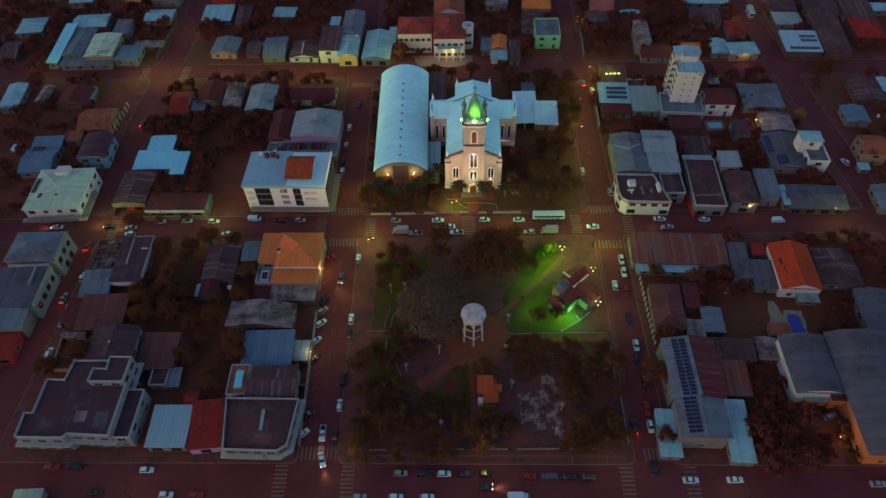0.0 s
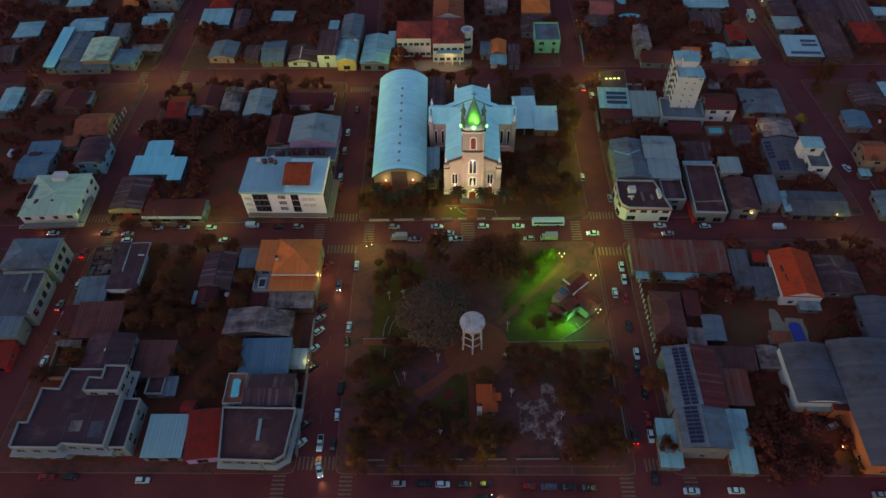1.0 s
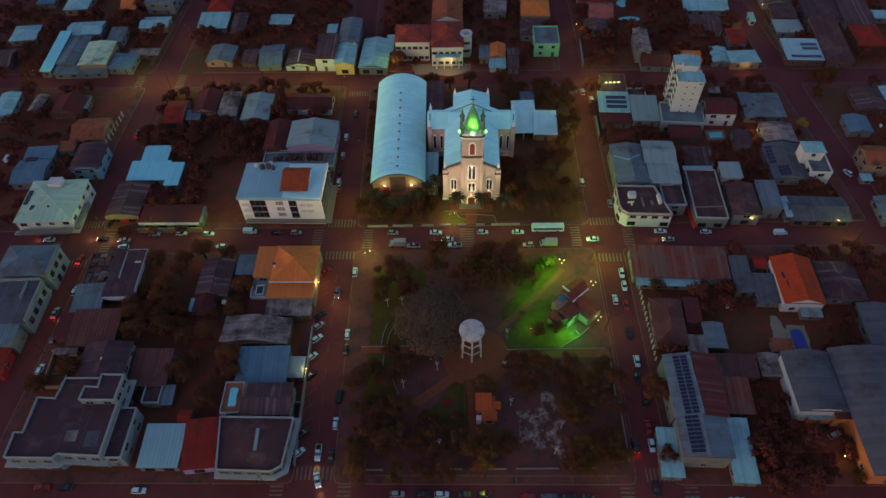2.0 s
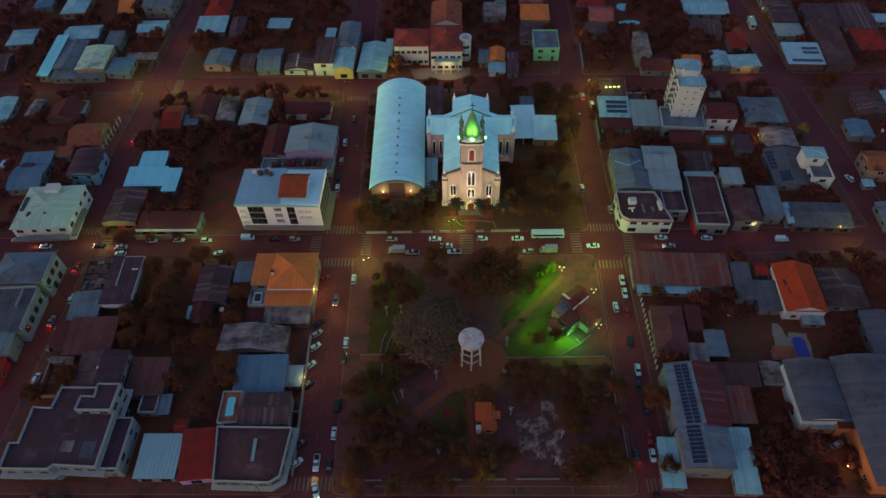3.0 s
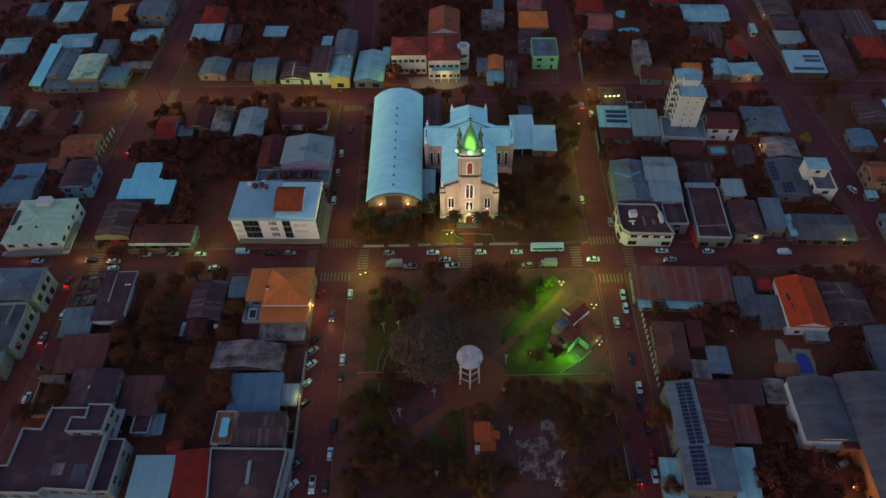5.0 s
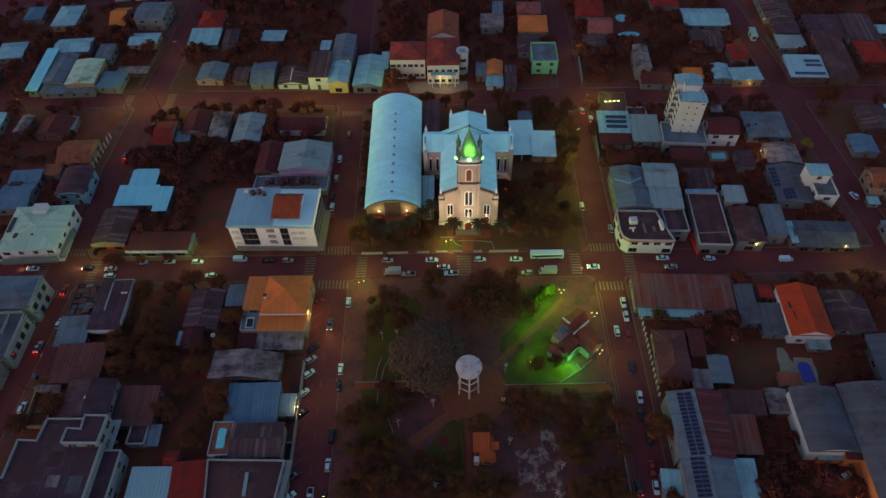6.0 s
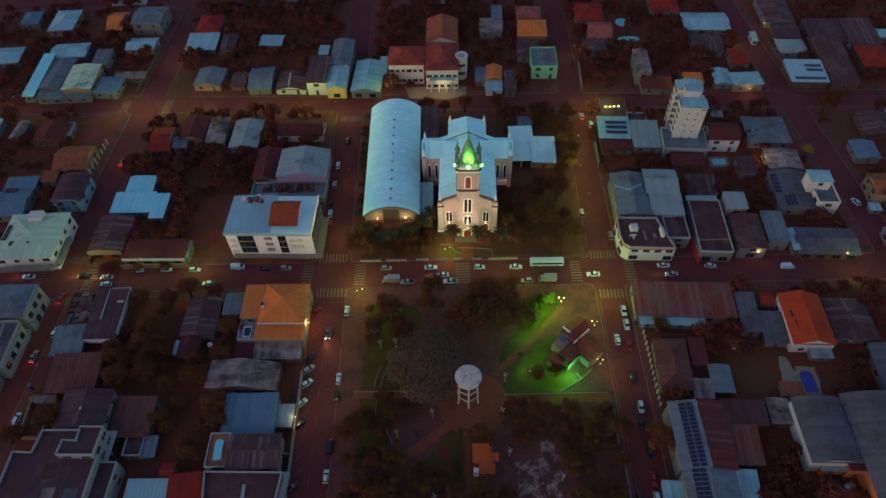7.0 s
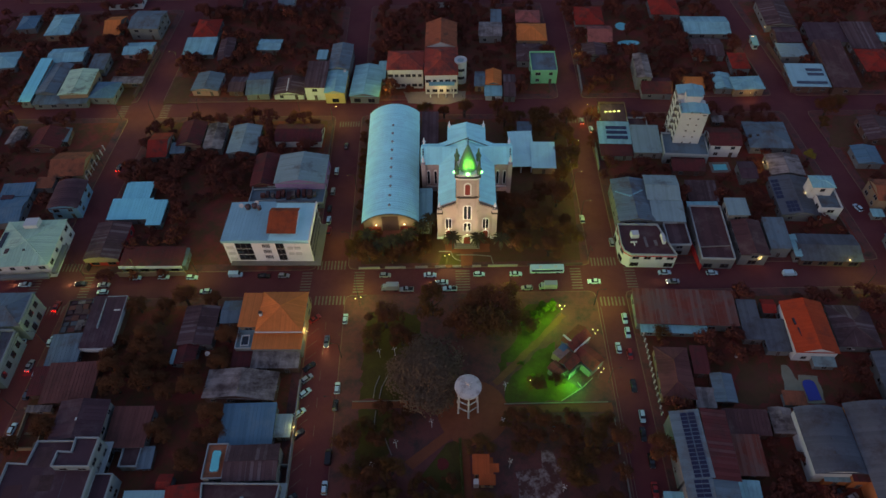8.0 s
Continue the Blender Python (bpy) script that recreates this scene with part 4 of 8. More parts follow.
def office():
    root = thing("office_building", pose(-49.9, 157.0, 0.16, 0, 0, -3.4), "white three-storey office building with pale blue vaulted roof", "building")
    FOOT.append((-50.3, 155.3, 12, 29, 24))
    FOOT.append((-72.0, 162.0, 8, 14, 30))
    W, D, h = 13.1, 7.7, 11.2
    bm = bmesh.new()
    box(bm, -W, -D, -0.3, W, D, h)
    part("wall", bm, OFFICE_WALL, root)
    bm = bmesh.new()
    box(bm, -W + 0.6, -D - 1.5, 1.9, W + 2.2, D, 2.35)
    part("canopy", bm, CONCRETE, root, "pale concrete canopy over the ground floor")
    bm = bmesh.new()
    n, r = 24, 1.1
    for k in range(26):
        x0, x1 = -W - 0.3 + k * (2 * W + 0.6) / 26, -W - 0.3 + (k + 1) * (2 * W + 0.6) / 26
        up = random.uniform(0, 0.02)
        def z(x): return h + 0.15 + r * (1 - ((x + 3) / (W + 4)) ** 2)
        faces_of(bm, [(x0, -D - 0.3, z(x0) + up), (x1, -D - 0.3, z(x1) + up), (x1, D + 0.3, z(x1) + up), (x0, D + 0.3, z(x0) + up), (x0, -D - 0.3, h), (x1, -D - 0.3, h), (x1, D + 0.3, h), (x0, D + 0.3, h)],
                 [(0, 1, 2, 3), (0, 4, 5, 1), (3, 2, 6, 7)])
        box(bm, x0 - 0.05, -D - 0.3, z(x0) - 0.02, x0 + 0.05, D + 0.3, z(x0) + 0.08)
    # Vault sheet darker than the deck: the curve's shade is put into colour.
    base = part("roof", box(bmesh.new(), -W - 0.2, -D - 0.2, h, W + 0.2, D + 0.2, h + 0.1), ROOF["OF"], root)
    tagged(part("roof_covering", bm, ROOF["OF"], base), kind="stuff")
    flat = part("flat_roof", box(bmesh.new(), 0.9, -D - 0.2, h + 0.1, W + 0.25, D + 0.2, h + 1.24), ROOF["CY"], root, "bright flat roof deck")
    part("parapet", box(bmesh.new(), W - 0.05, -D - 0.32, h, W + 0.35, D + 0.3, h + 1.6), OFFICE_WALL, root)
    part("parapet", box(bmesh.new(), 0.8, D - 0.1, h + 1.2, W + 0.3, D + 0.32, h + 1.9), ROOF["GD"], root)
    z1 = h + 1.2
    house = part("roof_house", box(bmesh.new(), 1.2, -4.6, z1, 8.8, 2.6, z1 + 1.2), OFFICE_WALL, root, "white lift house on the roof")
    bm = bmesh.new()
    slope(bm, (0.4, -6.0, z1 + 1.0), (9.2, -6.0, z1 + 1.0), (9.2, 1.4, z1 + 2.9), (0.4, 1.4, z1 + 2.9), 0.5, rib=0.08)
    slope(bm, (9.2, 3.6, z1 + 1.9), (0.4, 3.6, z1 + 1.9), (0.4, 1.4, z1 + 2.9), (9.2, 1.4, z1 + 2.9), 0.5, rib=0.08)
    tagged(part("roof_covering", bm, ROOF["LIFT"], house, "orange tiles"), kind="stuff")
    f = part("window", box(bmesh.new(), 4.2, -4.68, z1 + 0.1, 5.9, -4.55, z1 + 0.9), DARKTRIM, house)
    part("pane", box(bmesh.new(), 4.3, -4.72, z1 + 0.18, 5.8, -4.6, z1 + 0.82), PANE, f)
    # tall glazed strips with thin floor bands, louvres and balconies on the front
    for x0, x1 in ((-9.6, -4.6), (2.7, 5.2)):
        for z in (2.9, 5.6, 8.3):
            f = part("window", box(bmesh.new(), x0, -D - 0.05, z, x1, -D + 0.02, z + 2.55), DARKTRIM, root)
            for k in range(3 if x1 - x0 > 4 else 2):
                n = 3 if x1 - x0 > 4 else 2
                w = (x1 - x0) / n
                part("pane", box(bmesh.new(), x0 + w * k + 0.12, -D - 0.08, z + 0.5, x0 + w * (k + 1) - 0.12, -D - 0.03, z + 2.4), PANE, f)
    for i, z in enumerate((3.7, 6.3, 8.9)):
        for k in range(5):
            part("louvre", box(bmesh.new(), -1.4 + k * 0.5, -D - 0.06, z, -1.1 + k * 0.5, -D + 0.02, z + 1.5), DARKTRIM, root)
        for x0, x1 in ((-12.4, -10.3), (6.2, 7.9), (8.3, 10.2)):
            if i == 0 and x0 > 0:
                continue
            part("balcony", box(bmesh.new(), x0, -D - 0.45, z - 0.4, x1, -D + 0.01, z + 0.5, 0.06), TRIM, root, "white rendered balcony front")
    # flat dark panels on the street side: the galleries' deep shade put into colour
    for z in (3.0, 5.7, 8.4):
        f = part("gallery", box(bmesh.new(), W - 0.02, -D + 0.6, z, W + 0.06, D - 0.5, z + 2.3), DARKTRIM, root, "dark panel with a gallery recess's shade in its colour")
        for k in range(5):
            part("pane", box(bmesh.new(), W + 0.04, -D + 0.9 + 2.8 * k, z + 0.3, W + 0.09, -D + 3.3 + 2.8 * k, z + 2.1), PANE, f)
        part("slab_edge", box(bmesh.new(), W, -D + 0.2, z - 0.35, W + 0.5, D - 0.2, z - 0.12), CONCRETE, root)
    for k in range(5):
        window(root, pose(W, -5.6 + 2.8 * k, 1.2, 0, 0, 90), "wide")
    for k in range(7):
        window(root, pose(-11 + 3.6 * k, -D, 1.35), "shop", k in (2, 4), "shop_window")
    for x0, y0, r in ((-7.6, 5.2, 0.9), (-5.6, 5.6, 0.9), (-4.0, 4.8, 0.7)):
        part("water_tank", lathe(bmesh.new(), [(r * 0.85, h + 0.9), (r, h + 2.3), (r * 1.05, h + 2.35), (r * 0.6, h + 2.65)], 16, x0, y0), ROOF["DG"], root, "dark plastic water tank", True)
    for x0, y0 in ((-9.6, 5.4), (-5.0, 6.6)):
        d = part("dish", lathe(bmesh.new(), [(0.1, 0), (0.5, 0.09), (0.72, 0.25), (0.70, 0.26), (0.48, 0.12), (0.04, 0.04)], 16), TRIM, root, "white satellite dish", True)
        d.matrix_basis = pose(x0, y0, h + 2.2, 50, 0, 15)
        part("mast", tube(bmesh.new(), (x0, y0, h + 0.8), (x0, y0, h + 2.3), 0.06, 0.06), STEEL, root)


def apartments():
    root = thing("apartment_building", pose(90.6, 199.6, 0.16, 0, 0, -7), "white seven-storey apartment tower with pale blue sheet roofs", "building")
    FOOT.append((90.6, 199.6, 8, 10, 14))
    h = 17.4
    part("wall", box(bmesh.new(), -4.4, -6.3, -0.3, 4.4, 1.2, h), WALL["WB"], root)
    part("rear_wing", box(bmesh.new(), -4.9, 1.2, -0.3, 3.6, 6.6, h + 1.6), WALL["WB"], root)
    part("stair_tower", box(bmesh.new(), -2.8, -1.2, h - 0.2, 2.2, 1.9, h + 3.2), WALL["WB"], root, "white stair head above the roof")
    bm = bmesh.new()
    slope(bm, (-4.7, -6.6, h + 0.2), (0, -6.6, h + 0.9), (0, -1.3, h + 0.9), (-4.7, -1.3, h + 0.2), 0.9)
    slope(bm, (4.7, -1.3, h + 0.2), (0, -1.3, h + 0.9), (0, -6.6, h + 0.9), (4.7, -6.6, h + 0.2), 0.9)
    slope(bm, (-5.2, 1.9, h + 1.7), (0, 1.9, h + 2.5), (0, 6.9, h + 2.5), (-5.2, 6.9, h + 1.7), 0.9)
    slope(bm, (4.0, 6.9, h + 1.7), (0, 6.9, h + 2.5), (0, 1.9, h + 2.5), (4.0, 1.9, h + 1.7), 0.9)
    slope(bm, (-3.0, -1.4, h + 3.2), (2.4, -1.4, h + 3.2), (2.4, 2.0, h + 3.6), (-3.0, 2.0, h + 3.6), 0.9)
    base = part("roof", box(bmesh.new(), -4.3, -6.2, h, 4.3, -1.3, h + 0.15), ROOF["LB"], root)
    tagged(part("roof_covering", bm, ROOF["LB"], base), kind="stuff")
    for k in range(7):
        z = 1.5 + k * 2.62
        for x0 in (-1.2, 1.6):
            f = part("window", box(bmesh.new(), x0 - 0.35, -6.36, z + 0.2, x0 + 0.35, -6.28, z + 0.85), TRIM, root)
            part("pane", box(bmesh.new(), x0 - 0.27, -6.38, z + 0.27, x0 + 0.27, -6.34, z + 0.78), PANE, f)
        for y0 in (-4.6, -1.6, 2.6, 5.0):
            window(root, pose(-4.4 if y0 < 1 else -4.9, y0, z + 0.4, 0, 0, -90), "wide")
        b = part("balcony", box(bmesh.new(), -5.7, -0.9, z - 0.7, -4.41, 0.9, z - 0.55), CONCRETE, root)
        part("balcony_front", box(bmesh.new(), -5.75, -0.9, z - 0.55, -5.65, 0.9, z + 0.4), WALL["WB"], b)
    f = part("window", box(bmesh.new(), 2.6, -6.36, 16.4, 4.0, -6.28, 17.0), TRIM, root)
    part("pane", box(bmesh.new(), 2.7, -6.38, 16.5, 3.9, -6.34, 16.9), PANE, f)
    building("shop", 89.4, 192.6, 15.0, 11.0, 4.6, -7, "flat", "GB", "LW")


office()
apartments()

# ---- the church ----
CHURCH_WALL = plaster("church_plaster", (0.50, 0.385, 0.34))
CHURCH_TRIM = plaster("church_trim", (0.86, 0.83, 0.79))
# Turret plaster coloured green: the floodlights' glow is put into it.
TURRET = plaster("turret_plaster", (0.12, 0.24, 0.13))
CHURCH_ROOF = sheet("church_roof_sheet", (0.275, 0.90, 0.93), (0.28, 0.76, 0.82), 0.66, 0.10)
SPIRE = sheet("spire_sheet", (0.10, 0.27, 0.16), (0.09, 0.20, 0.13))


def arch(w, h, n=8, point=0.0):
    """An upright opening with a round head: (x, z) rows."""
    return [(-w / 2, 0), (w / 2, 0)] + [(w / 2 * math.cos(math.pi * i / n), h - w / 2 + (w / 2 + point) * math.sin(math.pi * i / n)) for i in range(n + 1)]


def arch_piece(w, h, y0, y1, x=0.0, z=0.0):
    bm = bmesh.new()
    ring = arch(w, h)
    n = len(ring)
    faces_of(bm, [(x + a, y0, z + b) for a, b in ring] + [(x + a, y1, z + b) for a, b in ring], [tuple(range(n)), tuple(range(2 * n - 1, n - 1, -1))] + [((i + 1) % n, i, n + i, n + (i + 1) % n) for i in range(n)])
    return bm


def lancet(root, m, w=1.1, h=4.6, fill=None, twin=True):
    """A tall church window with a pale surround and dark lights."""
    f = part("window", arch_piece(w * (2.2 if twin else 1.5), h + 0.8, -0.14, 0.02), CHURCH_TRIM, root)
    f.matrix_basis = m
    for x in ((-0.48 * w, 0.48 * w) if twin else (0,)):
        part("pane", arch_piece(w * (0.72 if twin else 1.0), h, -0.19, -0.1, x, 0.3), fill or PANE, f)
    return f


def pinnacle(root, x, y, z, s=1.0, name="pinnacle"):
    bm = bmesh.new()
    prism(bm, disc(0.45 * s, 8, x, y), z, z + 1.2 * s)
    prism(bm, disc(0.62 * s, 8, x, y), z + 1.2 * s, z + 1.45 * s)
    lathe(bm, [(0.40 * s, z + 1.45 * s), (0.34 * s, z + 2.0 * s), (0.14 * s, z + 2.8 * s), (0.2 * s, z + 3.0 * s), (0.03 * s, z + 3.5 * s)], 8, x, y)
    return part(name, bm, TURRET if name == "corner_turret" else CHURCH_TRIM, root)


def church():
    root = thing("church", pose(10.7, 158.0, 0.16, 0, 0, -3.0), "floodlit cream church with tall front tower and green-lit spire", "church")
    for q in ((10.7, 170, 12, 20, 24), (12, 182, 16, 31, 12), (12.5, 191, 8, 15, 12)):
        FOOT.append(q)
    e = 12.8
    # nave, transept and choir: walls
    bm = bmesh.new()
    box(bm, -8.4, 0.6, -0.3, 8.4, 20.4, e)
    faces_of(bm, [(-8.4, 0.6, e), (8.4, 0.6, e), (4.4, 0.6, e + 3.0), (-4.4, 0.6, e + 3.0)], [(0, 1, 2, 3)])
    part("nave_wall", bm, CHURCH_WALL, root)
    part("transept_wall", box(bmesh.new(), -14.4, 20.4, -0.3, 14.4, 29.6, e), CHURCH_WALL, root)
    part("choir_wall", box(bmesh.new(), -5.8, 25.2, -0.3, 5.8, 36.9, 14.0), CHURCH_WALL, root)
    part("plinth", swept(bmesh.new(), 8.7, 10.1, [(0, -0.3), (0, 1.1), (0.3, 1.3), (0.5, -0.3)]), CHURCH_TRIM, root).matrix_basis = pose(0, 10.4, 0)
    # roofs
    rn = 4.6
    base = part("roof", box(bmesh.new(), -8.3, 0.7, e, 8.3, 19.9, e + 0.1), CHURCH_ROOF, root)
    bm = bmesh.new()
    slope(bm, (-9.0, 26.4, e), (-9.0, 0.5, e), (0, 0.5, e + rn), (0, 26.4, e + rn), 1.0)
    slope(bm, (9.0, 0.5, e), (9.0, 26.4, e), (0, 26.4, e + rn), (0, 0.5, e + rn), 1.0)
    tagged(part("roof_covering", bm, CHURCH_ROOF, base, "pale blue metal sheets"), kind="stuff")
    base = part("roof", box(bmesh.new(), -14.1, 20.1, e, 14.1, 28.5, e + 0.1), CHURCH_ROOF, root)
    bm = bmesh.new()
    for s in (-1, 1):
        slope(bm, (-15.0, 19.9, e), (15.0, 19.9, e), (15.0, 25.0, e + 3.2), (-15.0, 25.0, e + 3.2), 1.0) if s < 0 else slope(bm, (15.0, 30.1, e), (-15.0, 30.1, e), (-15.0, 25.0, e + 3.2), (15.0, 25.0, e + 3.2), 1.0)
    tagged(part("roof_covering", bm, CHURCH_ROOF, base), kind="stuff")
    for s in (-1, 1):
        bm = bmesh.new()
        faces_of(bm, [(s * 14.4, 20.4, e), (s * 14.4, 29.6, e), (s * 14.4, 25.0, e + 3.1), (s * 14.1, 20.4, e), (s * 14.1, 29.6, e), (s * 14.1, 25.0, e + 3.1)], [(0, 1, 2), (5, 4, 3), (0, 2, 5, 3), (2, 1, 4, 5), (0, 3, 4, 1)])
        part("gable", bm, CHURCH_WALL, root)
    base = part("roof", box(bmesh.new(), -5.7, 26.7, 14.0, 5.7, 37.0, 14.1), CHURCH_ROOF, root)
    bm = bmesh.new()
    slope(bm, (-6.4, 37.4, 14.1), (-6.4, 26.5, 14.1), (0, 26.5, 16.0), (0, 37.4, 16.0), 1.0)
    slope(bm, (6.4, 26.5, 14.1), (6.4, 37.4, 14.1), (0, 37.4, 16.0), (0, 26.5, 16.0), 1.0)
    slope(bm, (-9.6, 28.6, 13.9), (-9.6, 26.3, 13.9), (0, 26.3, 18.4), (0, 28.6, 18.4), 0.9)
    slope(bm, (9.6, 26.3, 13.9), (9.6, 28.6, 13.9), (0, 28.6, 18.4), (0, 26.3, 18.4), 0.9)
    box(bm, -0.16, 26.3, 15.95, 0.16, 37.4, 16.2, 0.04)
    tagged(part("roof_covering", bm, CHURCH_ROOF, base), kind="stuff")
    bm = bmesh.new()
    faces_of(bm, [(-9.4, 26.45, e), (9.4, 26.45, e), (9.4, 26.45, 13.9), (0, 26.45, 18.3), (-9.4, 26.45, 13.9)], [(0, 1, 2, 3, 4)])
    part("choir_gable", bm, CHURCH_ROOF, root, "pale sheet-clad gable above the crossing")
    bm = bmesh.new()
    faces_of(bm, [(-5.8, 36.85, 14.0), (5.8, 36.85, 14.0), (0, 36.85, 15.9), (-5.8, 37.1, 14.0), (5.8, 37.1, 14.0), (0, 37.1, 15.9)], [(0, 1, 2), (5, 4, 3), (0, 2, 5, 3), (2, 1, 4, 5), (0, 3, 4, 1)])
    part("rear_gable", bm, CHURCH_WALL, root)
    for s in (-1, 1):
        part("roof_edge", tube(bmesh.new(), (s * 9.6, 26.25, 14.0), (0, 26.25, 18.5), 0.13, 0.13, 6), DARKTRIM, root, "dark flashing along the gable edge")
    # front: raking cornices, corner pilasters
    bm = bmesh.new()
    faces_of(bm, [(-9.0, -0.1, -0.3), (9.0, -0.1, -0.3), (9.0, -0.1, e + 0.6), (3.2, -0.1, e + 3.4), (-3.2, -0.1, e + 3.4), (-9.0, -0.1, e + 0.6),
                  (-9.0, 0.7, -0.3), (9.0, 0.7, -0.3), (9.0, 0.7, e + 0.6), (3.2, 0.7, e + 3.4), (-3.2, 0.7, e + 3.4), (-9.0, 0.7, e + 0.6)],
             [(0, 1, 2, 3, 4, 5), (11, 10, 9, 8, 7, 6), (1, 0, 6, 7), (2, 1, 7, 8), (3, 2, 8, 9), (4, 3, 9, 10), (5, 4, 10, 11), (0, 5, 11, 6)])
    part("facade", bm, CHURCH_WALL, root)
    for s in (-1, 1):
        part("raking_cornice", tube(bmesh.new(), (s * 9.2, -0.15, e + 0.6), (s * 3.2, -0.15, e + 3.5), 0.22, 0.22, 6), DARKTRIM, root, "dark stepped raking cornice")
        for k in range(9):
            q = k / 8
            part("dentil", box(bmesh.new(), s * (8.6 - 5.2 * q) - 0.14, -0.42, e + 0.25 + 2.45 * q, s * (8.6 - 5.2 * q) + 0.14, -0.1, e + 0.6 + 2.45 * q), DARKTRIM, root)
        part("pilaster", box(bmesh.new(), s * 8.5 - 0.8, -0.75, -0.3, s * 8.5 + 0.8, 0.9, e + 0.4), CHURCH_WALL, root)
        part("capital", box(bmesh.new(), s * 8.5 - 1.05, -1.0, e - 1.2, s * 8.5 + 1.05, 1.1, e - 0.8), DARKTRIM, root, "dark moulding")
        part("pilaster_base", box(bmesh.new(), s * 8.5 - 1.05, -1.0, -0.3, s * 8.5 + 1.05, 1.1, 0.9), CHURCH_TRIM, root)
        pinnacle(root, s * 8.5, 0.1, e + 0.4, 0.8)
        lancet(root, pose(s * 5.8, -0.12, 4.2), 1.0, 4.2)
        d = part("door", arch_piece(2.3, 3.6, -0.3, 0.0, s * 5.8, 0.0), CHURCH_TRIM, root)
        part("door_leaf", arch_piece(1.8, 3.2, -0.36, -0.2, s * 5.8, 0.0), WOOD, d, "red painted double door")
        for y0 in (5.0, 9.6, 14.2):
            lancet(root, pose(s * 8.4, y0, 5.4, 0, 0, 90 * s), 1.1, 5.0)
            part("buttress", box(bmesh.new(), s * 8.8 - 0.5, y0 + 1.9, -0.3, s * 8.8 + 0.5, y0 + 2.7, e - 2.5), CHURCH_WALL, root)
        for x0 in (10.3, 12.6):
            lancet(root, pose(s * x0, 20.4, 3.6), 0.75, 5.6, None, False)
        part("corner_pier", box(bmesh.new(), s * 14.2 - 0.7, 19.5, -0.3, s * 14.2 + 0.7, 20.9, e + 0.5), CHURCH_WALL, root)
        part("corner_pier", box(bmesh.new(), s * 9.2 - 0.6, 19.7, -0.3, s * 9.2 + 0.6, 20.5, e - 0.4), CHURCH_WALL, root)
        part("string_course", box(bmesh.new(), s * 11.6 - 2.0, 20.1, 2.4, s * 11.6 + 2.0, 20.4, 2.8), CHURCH_TRIM, root)
        for y0 in (20.6, 29.4):
            pinnacle(root, s * 14.2, y0, e + 0.5, 0.85)
        pinnacle(root, s * 5.8, 36.9, 14.0, 0.85)
        for k in range(6):
            part("dentil", box(bmesh.new(), s * 14.25 - 0.2, 20.6 + 0.62 * k, e + 0.35 + 0.5 * k, s * 14.25 + 0.2, 21.0 + 0.62 * k, e + 0.7 + 0.5 * k), DARKTRIM, root)
    # tower
    t = 3.15
    shaft = [(-t, -2.6), (-2.0, -3.0), (2.0, -3.0), (t, -2.6), (t, 3.4), (-t, 3.4)]
    part("tower", prism(bmesh.new(), shaft, -0.3, 29.2), CHURCH_WALL, root, "cream rendered tower shaft")
    part("belt_course", prism(bmesh.new(), [(x * 1.12, y * 1.1) for x, y in shaft], 20.9, 21.5), DARKTRIM, root, "dark moulded belt course")
    part("cornice", prism(bmesh.new(), [(x * 1.14, y * 1.12) for x, y in shaft], 28.6, 29.3), CHURCH_TRIM, root)
    part("cornice", prism(bmesh.new(), [(x * 1.2, y * 1.17) for x, y in shaft], 29.3, 29.6), DARKTRIM, root)
    part("parapet", prism(bmesh.new(), [(x * 1.02, y * 1.02) for x, y in shaft], 29.6, 30.5), CHURCH_TRIM, root)
    for s in (-1, 1):
        part("tower_pilaster", box(bmesh.new(), s * 3.0 - 0.35, -2.95, -0.3, s * 3.0 + 0.35, -2.2, 28.6), CHURCH_WALL, root)
        for z0, hh in ((22.3, 4.2),):
            f = lancet(root, pose(s * t, 0.4, z0, 0, 0, 90 * s), 1.3, hh, WOOD, False)
    lancet(root, pose(0, -3.0, 22.0), 1.5, 4.4, WOOD, False)
    lancet(root, pose(0, -3.0, 11.6), 1.25, 5.6)
    lancet(root, pose(0, -3.0, 6.2), 1.2, 3.4)
    part("statue", lathe(bmesh.new(), [(0.45, 6.6), (0.5, 6.9), (0.38, 7.6), (0.42, 8.3), (0.2, 8.6), (0.24, 8.85), (0.05, 9.1)], 12, 0, -3.3), CHURCH_TRIM, root, "small pale figure in a niche", True)
    d = part("door", arch_piece(3.2, 4.4, -3.3, -2.98), CHURCH_TRIM, root)
    part("door_leaf", arch_piece(2.2, 3.7, -3.4, -3.2), WOOD, d, "red painted main door")
    for x0, y0, z0 in ((-5.8, -0.4, 3.95), (5.8, -0.4, 3.95), (0.0, -3.5, 4.9)):
        part("door_lamp", lathe(bmesh.new(), [(0.03, z0), (0.07, z0 + 0.03), (0.07, z0 + 0.12), (0.02, z0 + 0.15)], 10, x0, y0), GLOW_LAMP, root, "glowing lamp over a church door")
    part("step", box(bmesh.new(), -4.0, -5.2, -0.1, 4.0, -3.0, 0.25), CONCRETE, root)
    part("step", box(bmesh.new(), -3.4, -4.6, 0.25, 3.4, -3.0, 0.45), CONCRETE, root)
    # spire
    part("spire", lathe(bmesh.new(), [(2.7, 30.3), (2.6, 30.9), (2.4, 31.8), (2.1, 33.0), (1.7, 34.4), (1.2, 36.0), (0.6, 37.7), (0.12, 39.0)], 16, 0, 0.2), SPIRE, root, "steep metal-clad spire lit green")
    cr = bmesh.new()
    tube(cr, (0, 0.2, 38.6), (0, 0.2, 41.6), 0.11, 0.09)
    cross = part("cross", cr, IRON, root, "dark iron cross")
